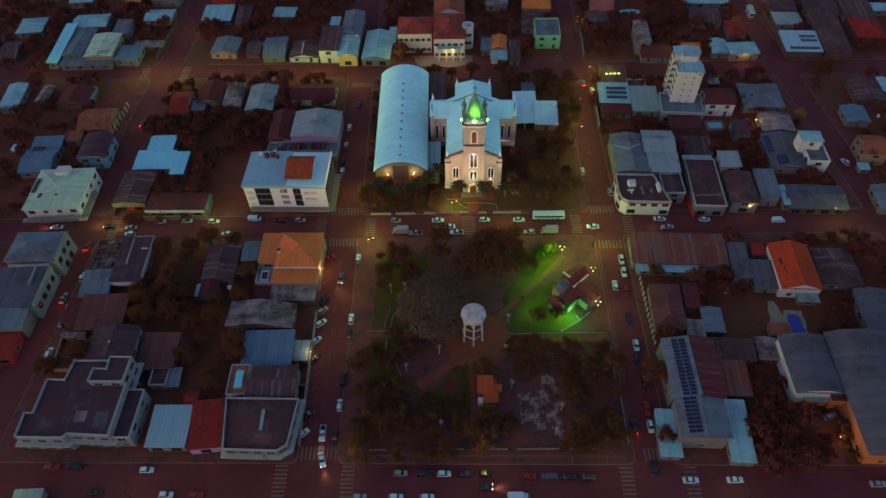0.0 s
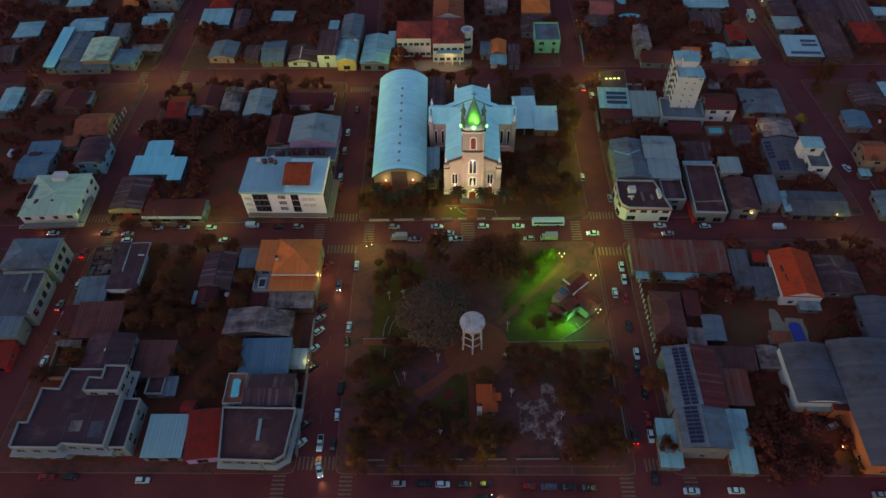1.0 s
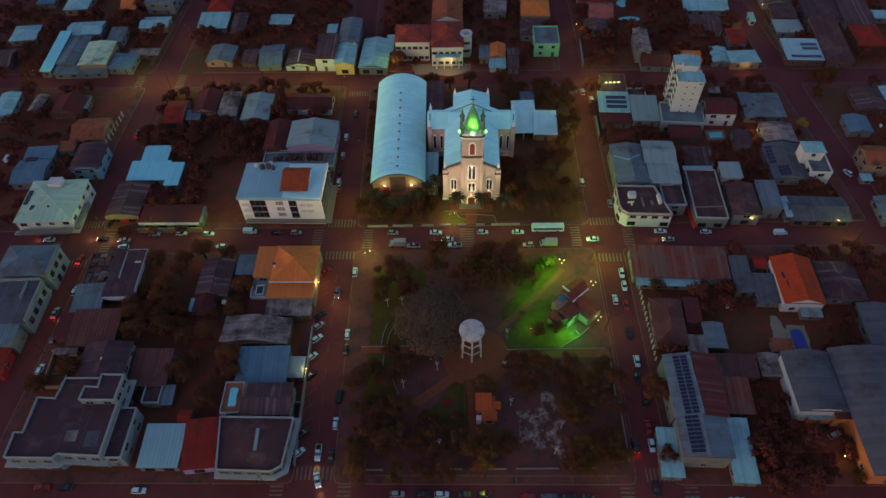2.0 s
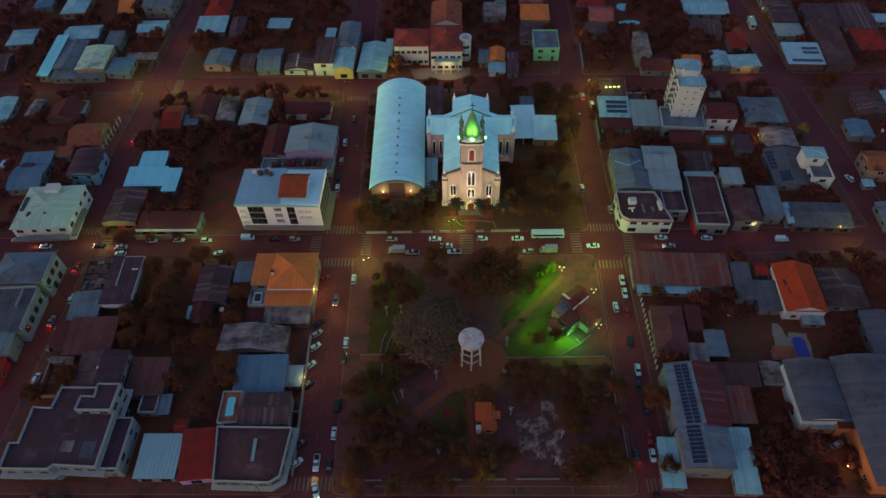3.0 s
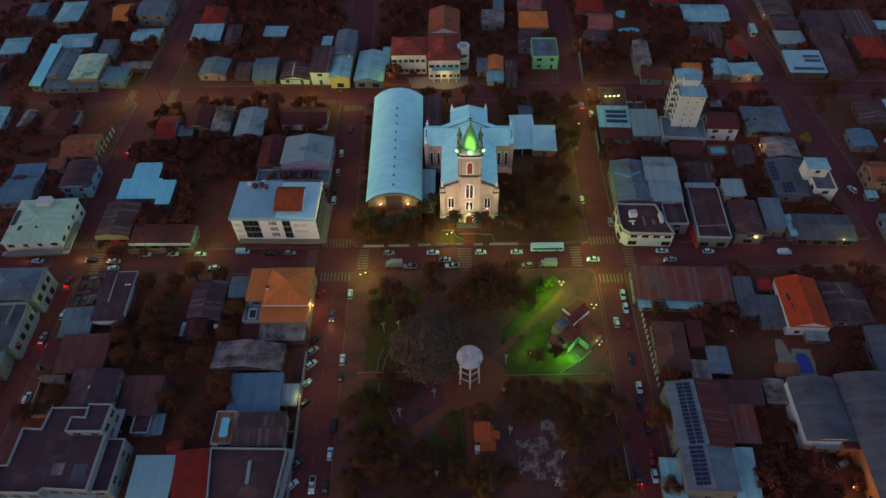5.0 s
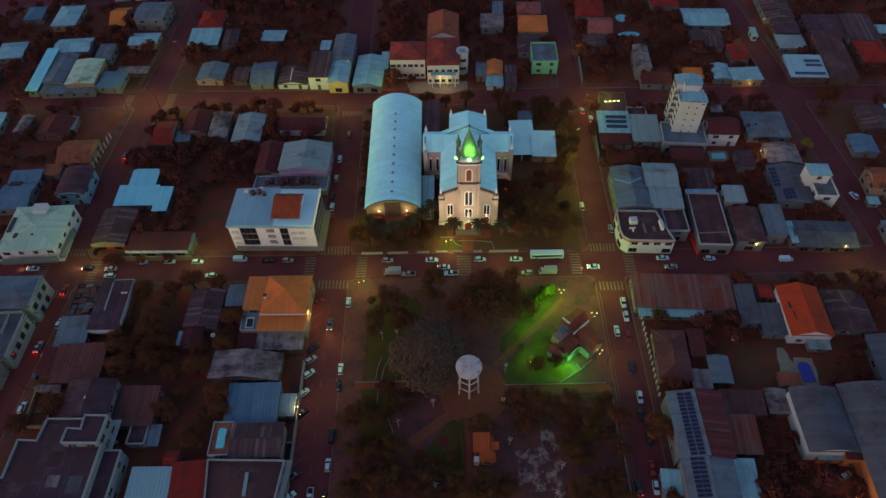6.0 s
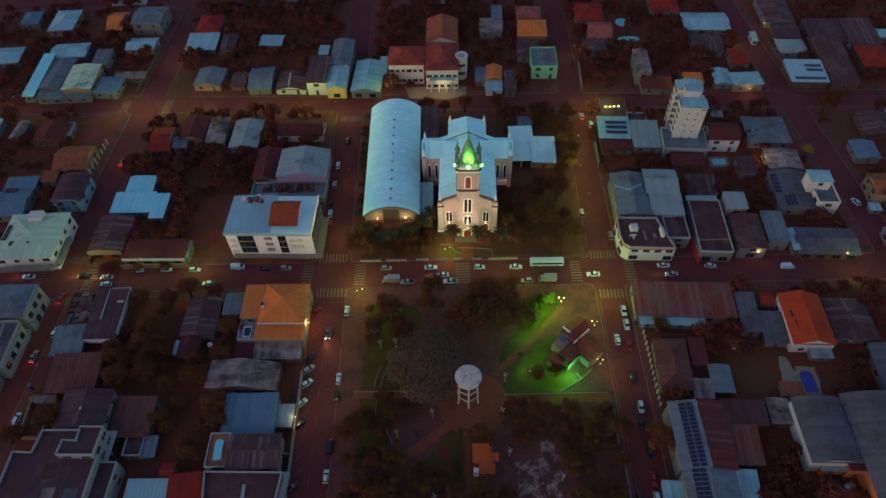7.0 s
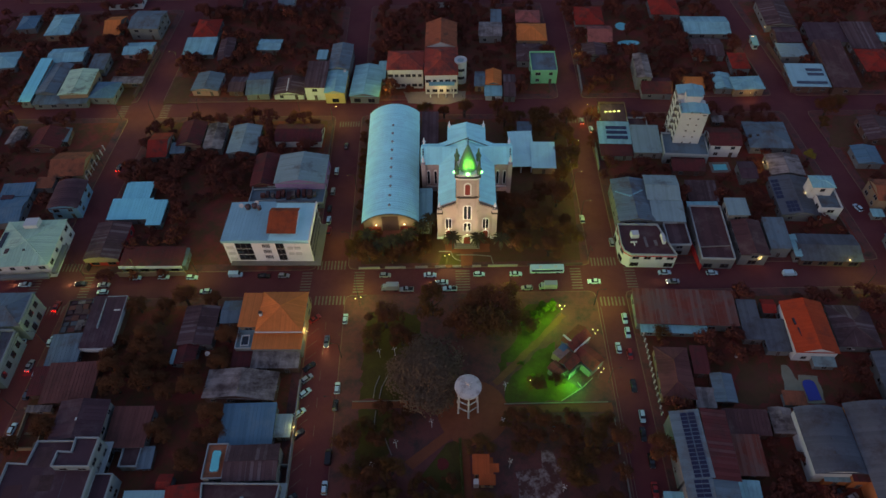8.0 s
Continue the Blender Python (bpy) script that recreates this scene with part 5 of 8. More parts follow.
    part("cross_arm", tube(bmesh.new(), (-0.8, 0.2, 40.6), (0.8, 0.2, 40.6), 0.1, 0.1), IRON, cross)
    for x0, y0 in ((-3.1, -2.6), (3.1, -2.6), (3.1, 3.0), (-3.1, 3.0)):
        pinnacle(root, x0, y0, 30.4, 1.35, "corner_turret")
    for x0, y0, r in ((-3.9, -2.4, 0.36), (3.9, -2.4, 0.36), (0.0, -3.3, 0.6)):
        part("floodlight", lathe(bmesh.new(), [(r * 0.5, 30.5), (r, 30.8), (r, 31.1), (r * 0.5, 31.4)], 10, x0, y0), GLOW_GREEN, root, "glowing green floodlight", True)
    return root


def lamp_light(name, kind, energy, colour, m, parent=None, size=0.3, spot=None):
    li = bpy.data.lights.new(name, kind)
    li.energy, li.color = energy, colour
    if kind == "SPOT":
        li.spot_size, li.spot_blend, li.shadow_soft_size = radians(spot), 0.8, size
    elif kind == "POINT":
        li.shadow_soft_size = size
    ob = new(name, li)
    ob.parent = parent
    ob.matrix_basis = m
    return ob


LIGHT = 0.55
church()
# green floods on the tower top, warm floods at the foot of the front and of the transepts
for x0, y0, z0, tz, e in ((6.9, 155.2, 31.0, 34.0, 2600), (14.3, 154.8, 31.0, 34.0, 2600), (10.6, 153.2, 30.9, 33.4, 6000), (10.9, 163.0, 31.0, 36.0, 1600)):
    lamp_light("green_floodlight", "SPOT", e * LIGHT, (0.0, 1.0, 0.12), look((x0, y0, z0), (10.8, 158.2, tz)), None, 0.25, 66)
for x0, y0, tx, ty, tz, e in ((-3.0, 143.6, 4.0, 158, 12, 3500), (24.0, 143.0, 17.0, 157, 12, 3500), (10.0, 138.0, 10.5, 156, 18, 2300), (-2.0, 168.5, -0.5, 178.5, 6, 900), (25.0, 168.0, 23.4, 177.6, 6, 900)):
    lamp_light("church_floodlight", "SPOT", 0.85 * e * LIGHT, (1.0, 0.90, 0.86), look((x0, y0, 2.2), (tx, ty, tz)), None, 0.3, 75)


# ---- the parish hall beside the church ----
def parish_hall():
    root = thing("parish_hall", pose(-12.9, 185.7, 0.16, 0, 0, -1.2), "long parish hall with pale blue vaulted metal roof", "hall")
    FOOT.append((-13.2, 173, 12, 19, 27))
    FOOT.append((-13.2, 200, 12, 19, 27))
    w, d, h, r = 17.5, 54.0, 7.2, 4.2
    bm = bmesh.new()
    W, D = w / 2 - 0.3, d / 2 - 0.8
    box(bm, -W, -D, -0.3, W, D, h)
    part("wall", bm, WALL["CR"], root)
    rb = bmesh.new()
    arc = barrel(rb, w, d, h, r, 0.3, 1.0, 16)
    base = part("roof", box(bmesh.new(), -W, -D, h, W, D, h + 0.08), CHURCH_ROOF, root)
    tagged(part("roof_covering", rb, CHURCH_ROOF, base, "curved pale blue sheets with seams"), kind="stuff")
    for s in (-D - 0.02, D):
        bm = bmesh.new()
        faces_of(bm, [(px * 0.98, s, pz - 0.06) for px, pz in arc], [tuple(range(len(arc)))])
        part("gable", bm, WALL["CR"], root)
    for i in range(len(arc) - 1):
        (xa, za), (xb, zb) = arc[i], arc[i + 1]
        part("gable_edge", tube(bmesh.new(), (xa, -27.0, za - 0.05), (xb, -27.0, zb - 0.05), 0.16, 0.16, 6), DARKTRIM, root)
    for k in range(10):
        part("roof_vent", lathe(bmesh.new(), [(0.28, h + r - 0.05), (0.28, h + r + 0.35), (0.48, h + r + 0.4), (0.3, h + r + 0.62), (0.05, h + r + 0.7)], 10, 0.0, -23.5 + 4.25 * k), STEEL, root, "small turbine roof vent")
    for x0 in (-5.6, 5.6):
        f = part("gate", box(bmesh.new(), x0 - 2.5, -D - 0.2, 0.0, x0 + 2.5, -D + 0.02, 4.6), WOOD, root, "red-brown folding gate")
        part("wall_lamp", lathe(bmesh.new(), [(0.05, 6.1), (0.12, 6.16), (0.12, 6.26), (0.05, 6.3)], 10, x0 * 0.8, -D - 0.7), GLOW_LAMP, root, "glowing warm wall lamp")
        lamp_light("bulb", "POINT", 90 * LIGHT, (0.92, 1.0, 0.50), pose(x0 * 0.8, -D - 1.1, 6.4), root, 0.3)
    part("porch", box(bmesh.new(), -8.8, -D - 3.0, 2.9, 8.8, -D - 0.25, 3.1), ROOF["BR"], root, "low brown-red porch roof")
    for x0 in (-8.4, -3, 3, 8.4):
        part("post", tube(bmesh.new(), (x0, -D - 2.8, -0.2), (x0, -D - 2.8, 2.9), 0.1, 0.1), STEEL, root)
    # Added dark panel stands for palm shade between the two lamp-lit patches.
    part("centre_panel", box(bmesh.new(), -2.6, -D - 0.15, 0.0, 2.6, -D + 0.01, 9.4), WALL["TN"], root, "dark brown panel added for the palm shade on the front")
    for k in range(10):
        window(root, pose(W, -22 + 4.8 * k, 4.4, 0, 0, 90), "wide")
        window(root, pose(-W, -22 + 4.8 * k, 4.4, 0, 0, -90), "wide")
    a = building("annex", -2.1, 167.0, 4.3, 15.0, 5.0, -2.0, "shed", "LB", "W", sides="f")


parish_hall()
building("shed", 0.2, 203.0, 6.0, 19.0, 6.0, -2.5, "shed", "DG", "TN", sides="")


# ---- the water tower in the square ----
def water_tower():
    root = thing("water_tower", pose(7.3, 98.6, 0.16), "white round concrete water tank on six legs", "water tower")
    FOOT.append((7.2, 96.6, 5, 8, 8))
    m = material("limewashed_concrete", (0.50, 0.48, 0.45), 0.9, 0, 0.15, 0.6, 5.0, 0.3, dirt_shade=(0.24, 0.21, 0.20), dirt_shade_at=0.6)
    part("tank", lathe(bmesh.new(), [(2.6, 10.1), (3.15, 10.5), (3.2, 11.5), (3.4, 11.55), (3.4, 11.8), (2.4, 12.05), (0.3, 12.2)], 32), m, root)
    part("hatch", lathe(bmesh.new(), [(0.5, 12.1), (0.5, 12.45), (0.1, 12.55)], 10, 0.3, 0.4), m, root)
    for k in range(3):
        a = 0.5 + 2.1 * k
        part("vent_pipe", tube(bmesh.new(), (0.3, 0.4, 12.35), (0.3 + 1.1 * math.cos(a), 0.4 + 1.1 * math.sin(a), 12.38), 0.13, 0.13, 6), TRIM, root)
    for k in range(6):
        a = math.pi / 6 + k * math.pi / 3
        b = a + math.pi / 3
        f = lambda q, r, z: (r * math.cos(q), r * math.sin(q), z)
        part("leg", tube(bmesh.new(), f(a, 3.0, -0.2), f(a, 2.6, 10.3), 0.27, 0.22, 8), m, root)
        for z, r in ((3.2, 2.88), (6.6, 2.75)):
            part("ring_beam", tube(bmesh.new(), f(a, r, z), f(b, r, z), 0.17, 0.17, 6), m, root)


water_tower()


# ---- the square ----
def ragged(ring, seed, by=0.7):
    """A patch's outline with an uneven, worn edge."""
    rnd = random.Random(seed)
    out = []
    for (ax, ay), (bx, by2) in zip(ring, ring[1:] + ring[:1]):
        n = max(2, int(math.hypot(bx - ax, by2 - ay) / 1.6))
        for i in range(n):
            q = i / n
            k = by if i else by * 0.3
            out.append((ax + (bx - ax) * q + rnd.uniform(-k, k), ay + (by2 - ay) * q + rnd.uniform(-k, k)))
    return out


def ground_patch(name, ring, z, mat, label, category):
    return flat_sheet(name, ring, z, mat, label, category, 0.1)


ring = BLOCKS["as"]
flat_sheet("square_ground", ring(3.4), 0.165, PARK_EARTH, "dark shaded earth of the town square", "ground")
ground_patch("lawn", ragged([(-21.5, 101.9), (-3.0, 101.4), (-1.0, 112), (-6, 129), (-20.0, 130)], 5), 0.185, GRASS, "dim lawn with worn patches", "lawn")
ground_patch("lawn", ragged([(17.6, 99.6), (32.4, 99.2), (37.6, 102.6), (34.4, 105.4), (31.4, 108.4), (33.2, 117.6), (27.4, 114.4), (17.4, 104.6)], 4, 0.4), 0.185, LIT_GRASS, "lawn under the trees lit green", "lawn")
ground_patch("lawn", ragged([(16.2, 107.6), (25.6, 116.5), (36.3, 127.2), (34.4, 131.4), (28.4, 131.6), (24.2, 127.0), (22.8, 120.4), (16.6, 111)], 3, 0.9), 0.185, LIT_GRASS, "lawn beside the diagonal path", "lawn")
ground_patch("lawn", [(-5.5, 80.5), (-1.5, 77.0), (4.4, 75.2), (4.6, 90.0), (1.4, 89.0)], 0.185, GRASS, "small curved lawn with a hedge edge", "lawn")
ground_patch("lawn", ragged([(-21.5, 84), (-14, 84), (-12, 99), (-21.8, 99.2)], 6), 0.185, GRASS, "dim lawn in the square", "lawn")
ground_patch("path", ragged([(14.4, 105.8), (15.7, 104.5), (26.7, 114.9), (37.8, 125.9), (36.5, 127.2), (25.7, 116.3)], 41, 0.25), 0.20, material("worn_path", (0.175, 0.056, 0.028), 0.9, 0, 0.3, 0.5, 4.0, 0.4), "diagonal worn brown path", "path")
ground_patch("path", [(-23.5, 99.6), (0.5, 99.0), (0.5, 101.0), (-23.4, 101.5)], 0.20, PARK_PATH, "straight reddish paved path", "path")
ground_patch("path", [(16.0, 96.6), (45.5, 95.6), (45.4, 98.2), (16.0, 98.9)], 0.20, PARK_PATH, "straight reddish paved path", "path")
ground_patch("path", [(-9.4, 84.6), (-7.4, 82.6), (3.0, 90.4), (1.2, 92.2)], 0.20, PARK_PATH, "diagonal reddish paved path", "path")
ground_patch("path", [(4.9, 72), (6.9, 72), (7.0, 90), (4.9, 90)], 0.196, PARK_PATH, "narrow paved path", "path")
ground_patch("plaza", disc(9.3, 28, 8.6, 97.2), 0.204, PARK_PATH, "round paved place beneath the water tower", "plaza")
ground_patch("playground", ragged([(18.2, 72.0), (23.0, 70.0), (27.0, 70.6), (27.6, 66.0), (29.6, 65.6), (29.0, 74), (29.4, 81.2), (28.0, 85.6), (25.2, 86.0), (24.6, 81.6), (18.0, 81.0)], 7, 0.5), 0.19, SAND, "pale worn playground sand with leaf shade in its colour", "playground")
ground_patch("forecourt", [(33.2, 98.9), (45.4, 98.5), (46.2, 112.5), (43.6, 107.2), (38.5, 102.6)], 0.19, PAVING, "grey paved forecourt beside the museum", "paving")
ground_patch("plaza", [(-20.5, 132.6), (44.5, 130.0), (45.8, 134.4), (-20.8, 136.6)], 0.19, PAVING, "paved strip along the main street", "plaza")
for a, b in (((-17.2, 93.4), (-17.25, 96)), ((-17.25, 96), (-17.0, 98.8)), ((-15.2, 94.4), (-14.2, 90.4)), ((-14.2, 90.4), (-12.7, 86.5)), ((-16.2, 102.2), (-15.6, 105.5)), ((-15.6, 105.5), (-13.9, 109.2)), ((-17.8, 102.4), (-17.4, 105.6)), ((-17.4, 105.6), (-16.2, 109)), ((-5.8, 80.4), (-1.4, 76.6)), ((-1.4, 76.6), (4.5, 75.0)), ((4.7, 75.0), (4.7, 90)), ((32.2, 99.2), (38.4, 102.8)), ((38.4, 102.8), (41.7, 105.6)), ((37.4, 104.5), (38.4, 102.8)), ((-23.4, 101.7), (-1, 101.1)), ((17.0, 99.1), (44.5, 98.4))):
    bm = bmesh.new()
    q = (Vector(b) - Vector(a)).normalized().orthogonal() * 0.12
    prism(bm, [(a[0] - q.x, a[1] - q.y), (b[0] - q.x, b[1] - q.y), (b[0] + q.x, b[1] + q.y), (a[0] + q.x, a[1] + q.y)][::-1], 0.1, 0.38)
    tagged(put("edging", mesh_of("edging", bm, CONCRETE)), "low pale concrete edging", "edging", "", "structure")


ROOF["MT"] = tiles("museum_tile", (0.20, 0.045, 0.034))


def museum():
    root = thing("museum", pose(37.0, 110.5, 0.16, 0, 0, 40), "small museum with red tiled gables, lit green", "house")
    FOOT.append((37, 110.5, 8, 13, 13))
    def wing(x0, y0, x1, y1, h, axis, rm="MT"):
        cx, cy, W, D = (x0 + x1) / 2, (y0 + y1) / 2, (x1 - x0) / 2, (y1 - y0) / 2
        part("wall", box(bmesh.new(), x0 + 0.3, y0 + 0.3, -0.3, x1 - 0.3, y1 - 0.3, h), WALL["W"], root)
        rb = bmesh.new()
        if axis == "x":
            r = D * 0.55
            slope(rb, (x0, y0, h), (x1, y0, h), (x1, cy, h + r), (x0, cy, h + r), 0.5, rib=0.08)
            slope(rb, (x1, y1, h), (x0, y1, h), (x0, cy, h + r), (x1, cy, h + r), 0.5, rib=0.08)
            ends = [[(s, y0 + 0.3, h), (s, y1 - 0.3, h), (s, cy, h + r - 0.1)] for s in (x0 + 0.3, x1 - 0.3)]
        else:
            r = W * 0.55
            slope(rb, (x0, y1, h), (x0, y0, h), (cx, y0, h + r), (cx, y1, h + r), 0.5, rib=0.08)
            slope(rb, (x1, y0, h), (x1, y1, h), (cx, y1, h + r), (cx, y0, h + r), 0.5, rib=0.08)
            ends = [[(x0 + 0.3, s, h), (x1 - 0.3, s, h), (cx, s, h + r - 0.1)] for s in (y0 + 0.3, y1 - 0.3)]
        for e in ends:
            bm = bmesh.new()
            faces_of(bm, e, [(0, 1, 2)])
            part("gable", bm, WALL["W"], root)
        base = part("roof", box(bmesh.new(), x0 + 0.2, y0 + 0.2, h, x1 - 0.2, y1 - 0.2, h + 0.05), ROOF[rm], root)
        tagged(part("roof_covering", rb, ROOF[rm], base), kind="stuff")
    wing(-7.8, -1.4, -4.2, 2.8, 3.0, "y", "OT")
    wing(-4.4, -2.1, 0.4, 1.8, 3.5, "x")
    wing(0.3, -6.4, 5.6, 0.5, 3.3, "y")
    wing(0.9, 0.9, 8.6, 5.9, 3.7, "x")
    part("annex", box(bmesh.new(), -3.2, 1.9, -0.2, 0.8, 4.9, 3.2), WALL["PK"], root, "pinkish flat-roofed annex")
    part("canopy", box(bmesh.new(), -0.9, 3.0, 3.25, 1.2, 4.9, 3.45), ROOF["BL"], root, "small blue sheet canopy")
    bm = bmesh.new()
    faces_of(bm, [(-4.8, -2.7, -0.2), (0.2, -2.7, -0.2), (0.2, -2.7, 2.5), (-2.3, -2.7, 3.7), (-4.8, -2.7, 2.5), (-4.8, -2.45, -0.2), (0.2, -2.45, -0.2), (0.2, -2.45, 2.5), (-2.3, -2.45, 3.7), (-4.8, -2.45, 2.5)],
             [(0, 1, 2, 3, 4), (9, 8, 7, 6, 5), (1, 0, 5, 6), (2, 1, 6, 7), (3, 2, 7, 8), (4, 3, 8, 9), (0, 4, 9, 5)])
    part("portal", bm, WALL["W"], root, "white gabled front wall")
    part("wing_wall", box(bmesh.new(), -0.1, -5.9, -0.2, 0.25, -2.72, 2.9), WALL["W"], root, "white side wall of the porch")
    part("door", arch_piece(1.2, 2.4, -2.85, -2.68, -1.4, 0), DARKTRIM, root)
    part("parapet", box(bmesh.new(), 0.8, 0.55, 3.9, 7.4, 0.85, 4.5), TRIM, root)
    part("parapet", box(bmesh.new(), 2.0, 3.3, 4.9, 2.4, 6.0, 5.3), TRIM, root)
    for s in (-6.6, -5.2):
        window(root, pose(s, -1.1, 1.7), "small")
    for s in (-4.6, -2.0):
        window(root, pose(5.3, s, 1.7, 0, 0, 90), "small")


museum()
for x0, y0, z0, e in ((35.8, 103.6, 2.2, 900), (32.6, 102.0, 3.0, 400), (29.0, 121.5, 3.5, 420), (33.2, 124.8, 6.0, 1100), (24.5, 105.5, 2.6, 210), (24.6, 116.8, 3.5, 260), (27.5, 109.0, 3.2, 190), (33.6, 127.8, 5.4, 260)):
    lamp_light("green_garden_light", "POINT", e * LIGHT, (0.0, 1.0, 0.14) if e == 900 else (0.10, 1.0, 0.04), pose(x0, y0, z0), None, 0.6)


KIOSK_TILE = tiles("kiosk_tile", (0.44, 0.085, 0.028), (0.30, 0.07, 0.03), 0.72)


def kiosk():
    root = thing("kiosk", pose(10.1, 80.6, 0.16, 0, 0, -3), "small kiosk with orange tiled roof beside a white annex", "kiosk")
    FOOT.append((10.1, 80.6, 4, 6, 8))
    part("wall", box(bmesh.new(), -2.3, -1.0, -0.3, 2.3, 3.0, 3.2), WALL["OW"], root)
    part("rear_wall", box(bmesh.new(), -0.8, -3.3, -0.3, 2.3, -1.0, 2.7), WALL["CR"], root)
    rb = bmesh.new()
    slope(rb, (-2.7, -1.2, 3.3), (1.4, -1.2, 3.3), (1.4, 3.4, 4.3), (-2.7, 3.4, 4.3), 0.5, rib=0.08)
    slope(rb, (-1.2, -3.7, 2.8), (2.8, -3.7, 2.8), (2.8, -1.2, 3.2), (-1.2, -1.2, 3.2), 0.5, rib=0.08)
    slope(rb, (1.5, -0.6, 3.0), (3.7, -0.6, 3.0), (3.7, 1.4, 3.5), (1.5, 1.4, 3.5), 0.5, rib=0.08)
    base = part("roof", box(bmesh.new(), -2.4, -1.1, 3.2, 2.3, 3.0, 3.27), KIOSK_TILE, root)
    tagged(part("roof_covering", rb, KIOSK_TILE, base), kind="stuff")
    part("water_tank", box(bmesh.new(), -2.5, -3.4, -0.2, -1.2, -2.0, 2.5), TRIM, root, "white annex box")
    window(root, pose(0.8, -3.3, 1.5), "small")
    door(root, pose(-1.5, -1.0, 1.05))


kiosk()


CHURCHYARD = material("churchyard_grass", (0.100, 0.046, 0.020), 0.95, 0, 0.3, 0.3, 5.0, 0.6, dirt_shade=(0.125, 0.040, 0.024), dirt_shade_at=0.55)


for q in ((97.5, 100, 5, 11, 13), (84.5, 101.5, 5, 12, 13), (100, 72, 5, 10, 6), (85.5, 261.8, 5, 11, 6), (85.2, 274.6, 4, 7, 8), (17, 151, 5, 12, 8), (100.8, 184.8, 5, 8, 7), (151, 201, 5, 14, 16), (-119.8, 240, 5, 7, 15), (-99.4, 241, 5, 10, 17), (2, 92, 3, 5, 5), (23.5, 76, 5, 12, 17), (28, 112, 5, 8, 16)):
    FOOT.append(q)
# ---- trees ----
def crown_mesh(name, mat, seed, lobes, leaves, size, flat=0.8, loose=0.5):
    """A crown of many small leaf clumps on a few uneven lobes, one metre in radius, its base at zero."""
    rnd = random.Random(seed)
    bm = bmesh.new()
    parts = []
    for k in range(lobes):
        a, q = rnd.uniform(0, 6.28), rnd.uniform(0.10, 0.82)
        parts.append((Vector((q * math.cos(a), q * math.sin(a), (rnd.uniform(0.28, 0.60) + 0.46 * (1 - (q / 0.84) ** 2)) * flat)), rnd.uniform(0.20, 0.42)))
    for k in range(leaves):
        c, r = parts[k % lobes]
        v = Vector((rnd.gauss(0, 1), rnd.gauss(0, 1), rnd.gauss(0.25, 0.9))).normalized()
        p = c + Vector((v.x * r, v.y * r, v.z * r * 0.75)) * (rnd.uniform(0.62, 1.06) if k % 9 else rnd.uniform(1.0, 1.35))
        n = (v + Vector((rnd.uniform(-loose, loose), rnd.uniform(-loose, loose), rnd.uniform(-0.1, 0.7)))).normalized()
        s = size * rnd.uniform(0.6, 1.4)
        t = n.orthogonal().normalized()
        t.rotate(Matrix.Rotation(rnd.uniform(0, 6.28), 3, n))
        b = n.cross(t)
        faces_of(bm, [p - t * s, p - b * s * 0.55 - n * s * 0.25, p + t * s, p + b * s * 0.55 - n * s * 0.25], [(0, 1, 2), (0, 2, 3)])
    return mesh_of(name, bm, mat)


def trunk_mesh(seed, limbs=5):
    rnd = random.Random(seed)
    bm = bmesh.new()
    tube(bm, (0, 0, -0.05), (0.02, 0, 0.30), 0.06, 0.045, 7)
    tube(bm, (0.02, 0, 0.30), (0.0, 0.03, 0.75), 0.045, 0.015, 6)
    for k in range(limbs):
        a, z = 6.28 * k / limbs + rnd.uniform(-0.4, 0.4), rnd.uniform(0.22, 0.5)
        tube(bm, (0.01, 0, z), (0.33 * math.cos(a), 0.33 * math.sin(a), z + rnd.uniform(0.2, 0.4)), 0.028, 0.008, 5)
    return mesh_of("trunk", bm, BARK)


CROWNS = [crown_mesh("crown", LEAF[k % 2 if k < 6 else 3], 10 + k, 13 + k % 5, 2700, 0.046, (0.8, 0.95, 0.7)[k % 3]) for k in range(7)]
TRUNKS = [trunk_mesh(50 + k) for k in range(3)]
DOME = crown_mesh("crown", LEAF[2], 77, 70, 30000, 0.034, 0.72, 0.3)
TREES = []


def tree(x, y, r, h, k=None, label="", dome=False):
    """A broadleaf tree: crown radius r, height h."""
    k = len(TREES) if k is None else k
    TREES.append((x, y, r))
    words = label or ("reddish-brown leafy tree among dark greenery", "dark green leafy tree with uneven crown", "olive green bushy tree with loose crown")[0 if k % 7 == 6 else 1 + k % 2]
    root = thing("tree", pose(x, y, 0.15, 0, 0, (k * 77) % 360), words, "tree", "town trees")
    put("trunk", TRUNKS[k % 3], root, Matrix.Diagonal((h * 0.9, h * 0.9, h * 0.78, 1)))
    base = h * 0.24
    put("crown", DOME if dome else CROWNS[k % 7], root, Matrix.Translation((0, 0, base)) @ Matrix.Diagonal((r * 1.12, r * 1.12, (h - base) * 0.84, 1)))
    return root


PALM_LEAF = material("palm_foliage", (0.050, 0.040, 0.013), 0.7, 0, 0.2, 0.5, 4.0, 0, 0.4, spec=0.2)


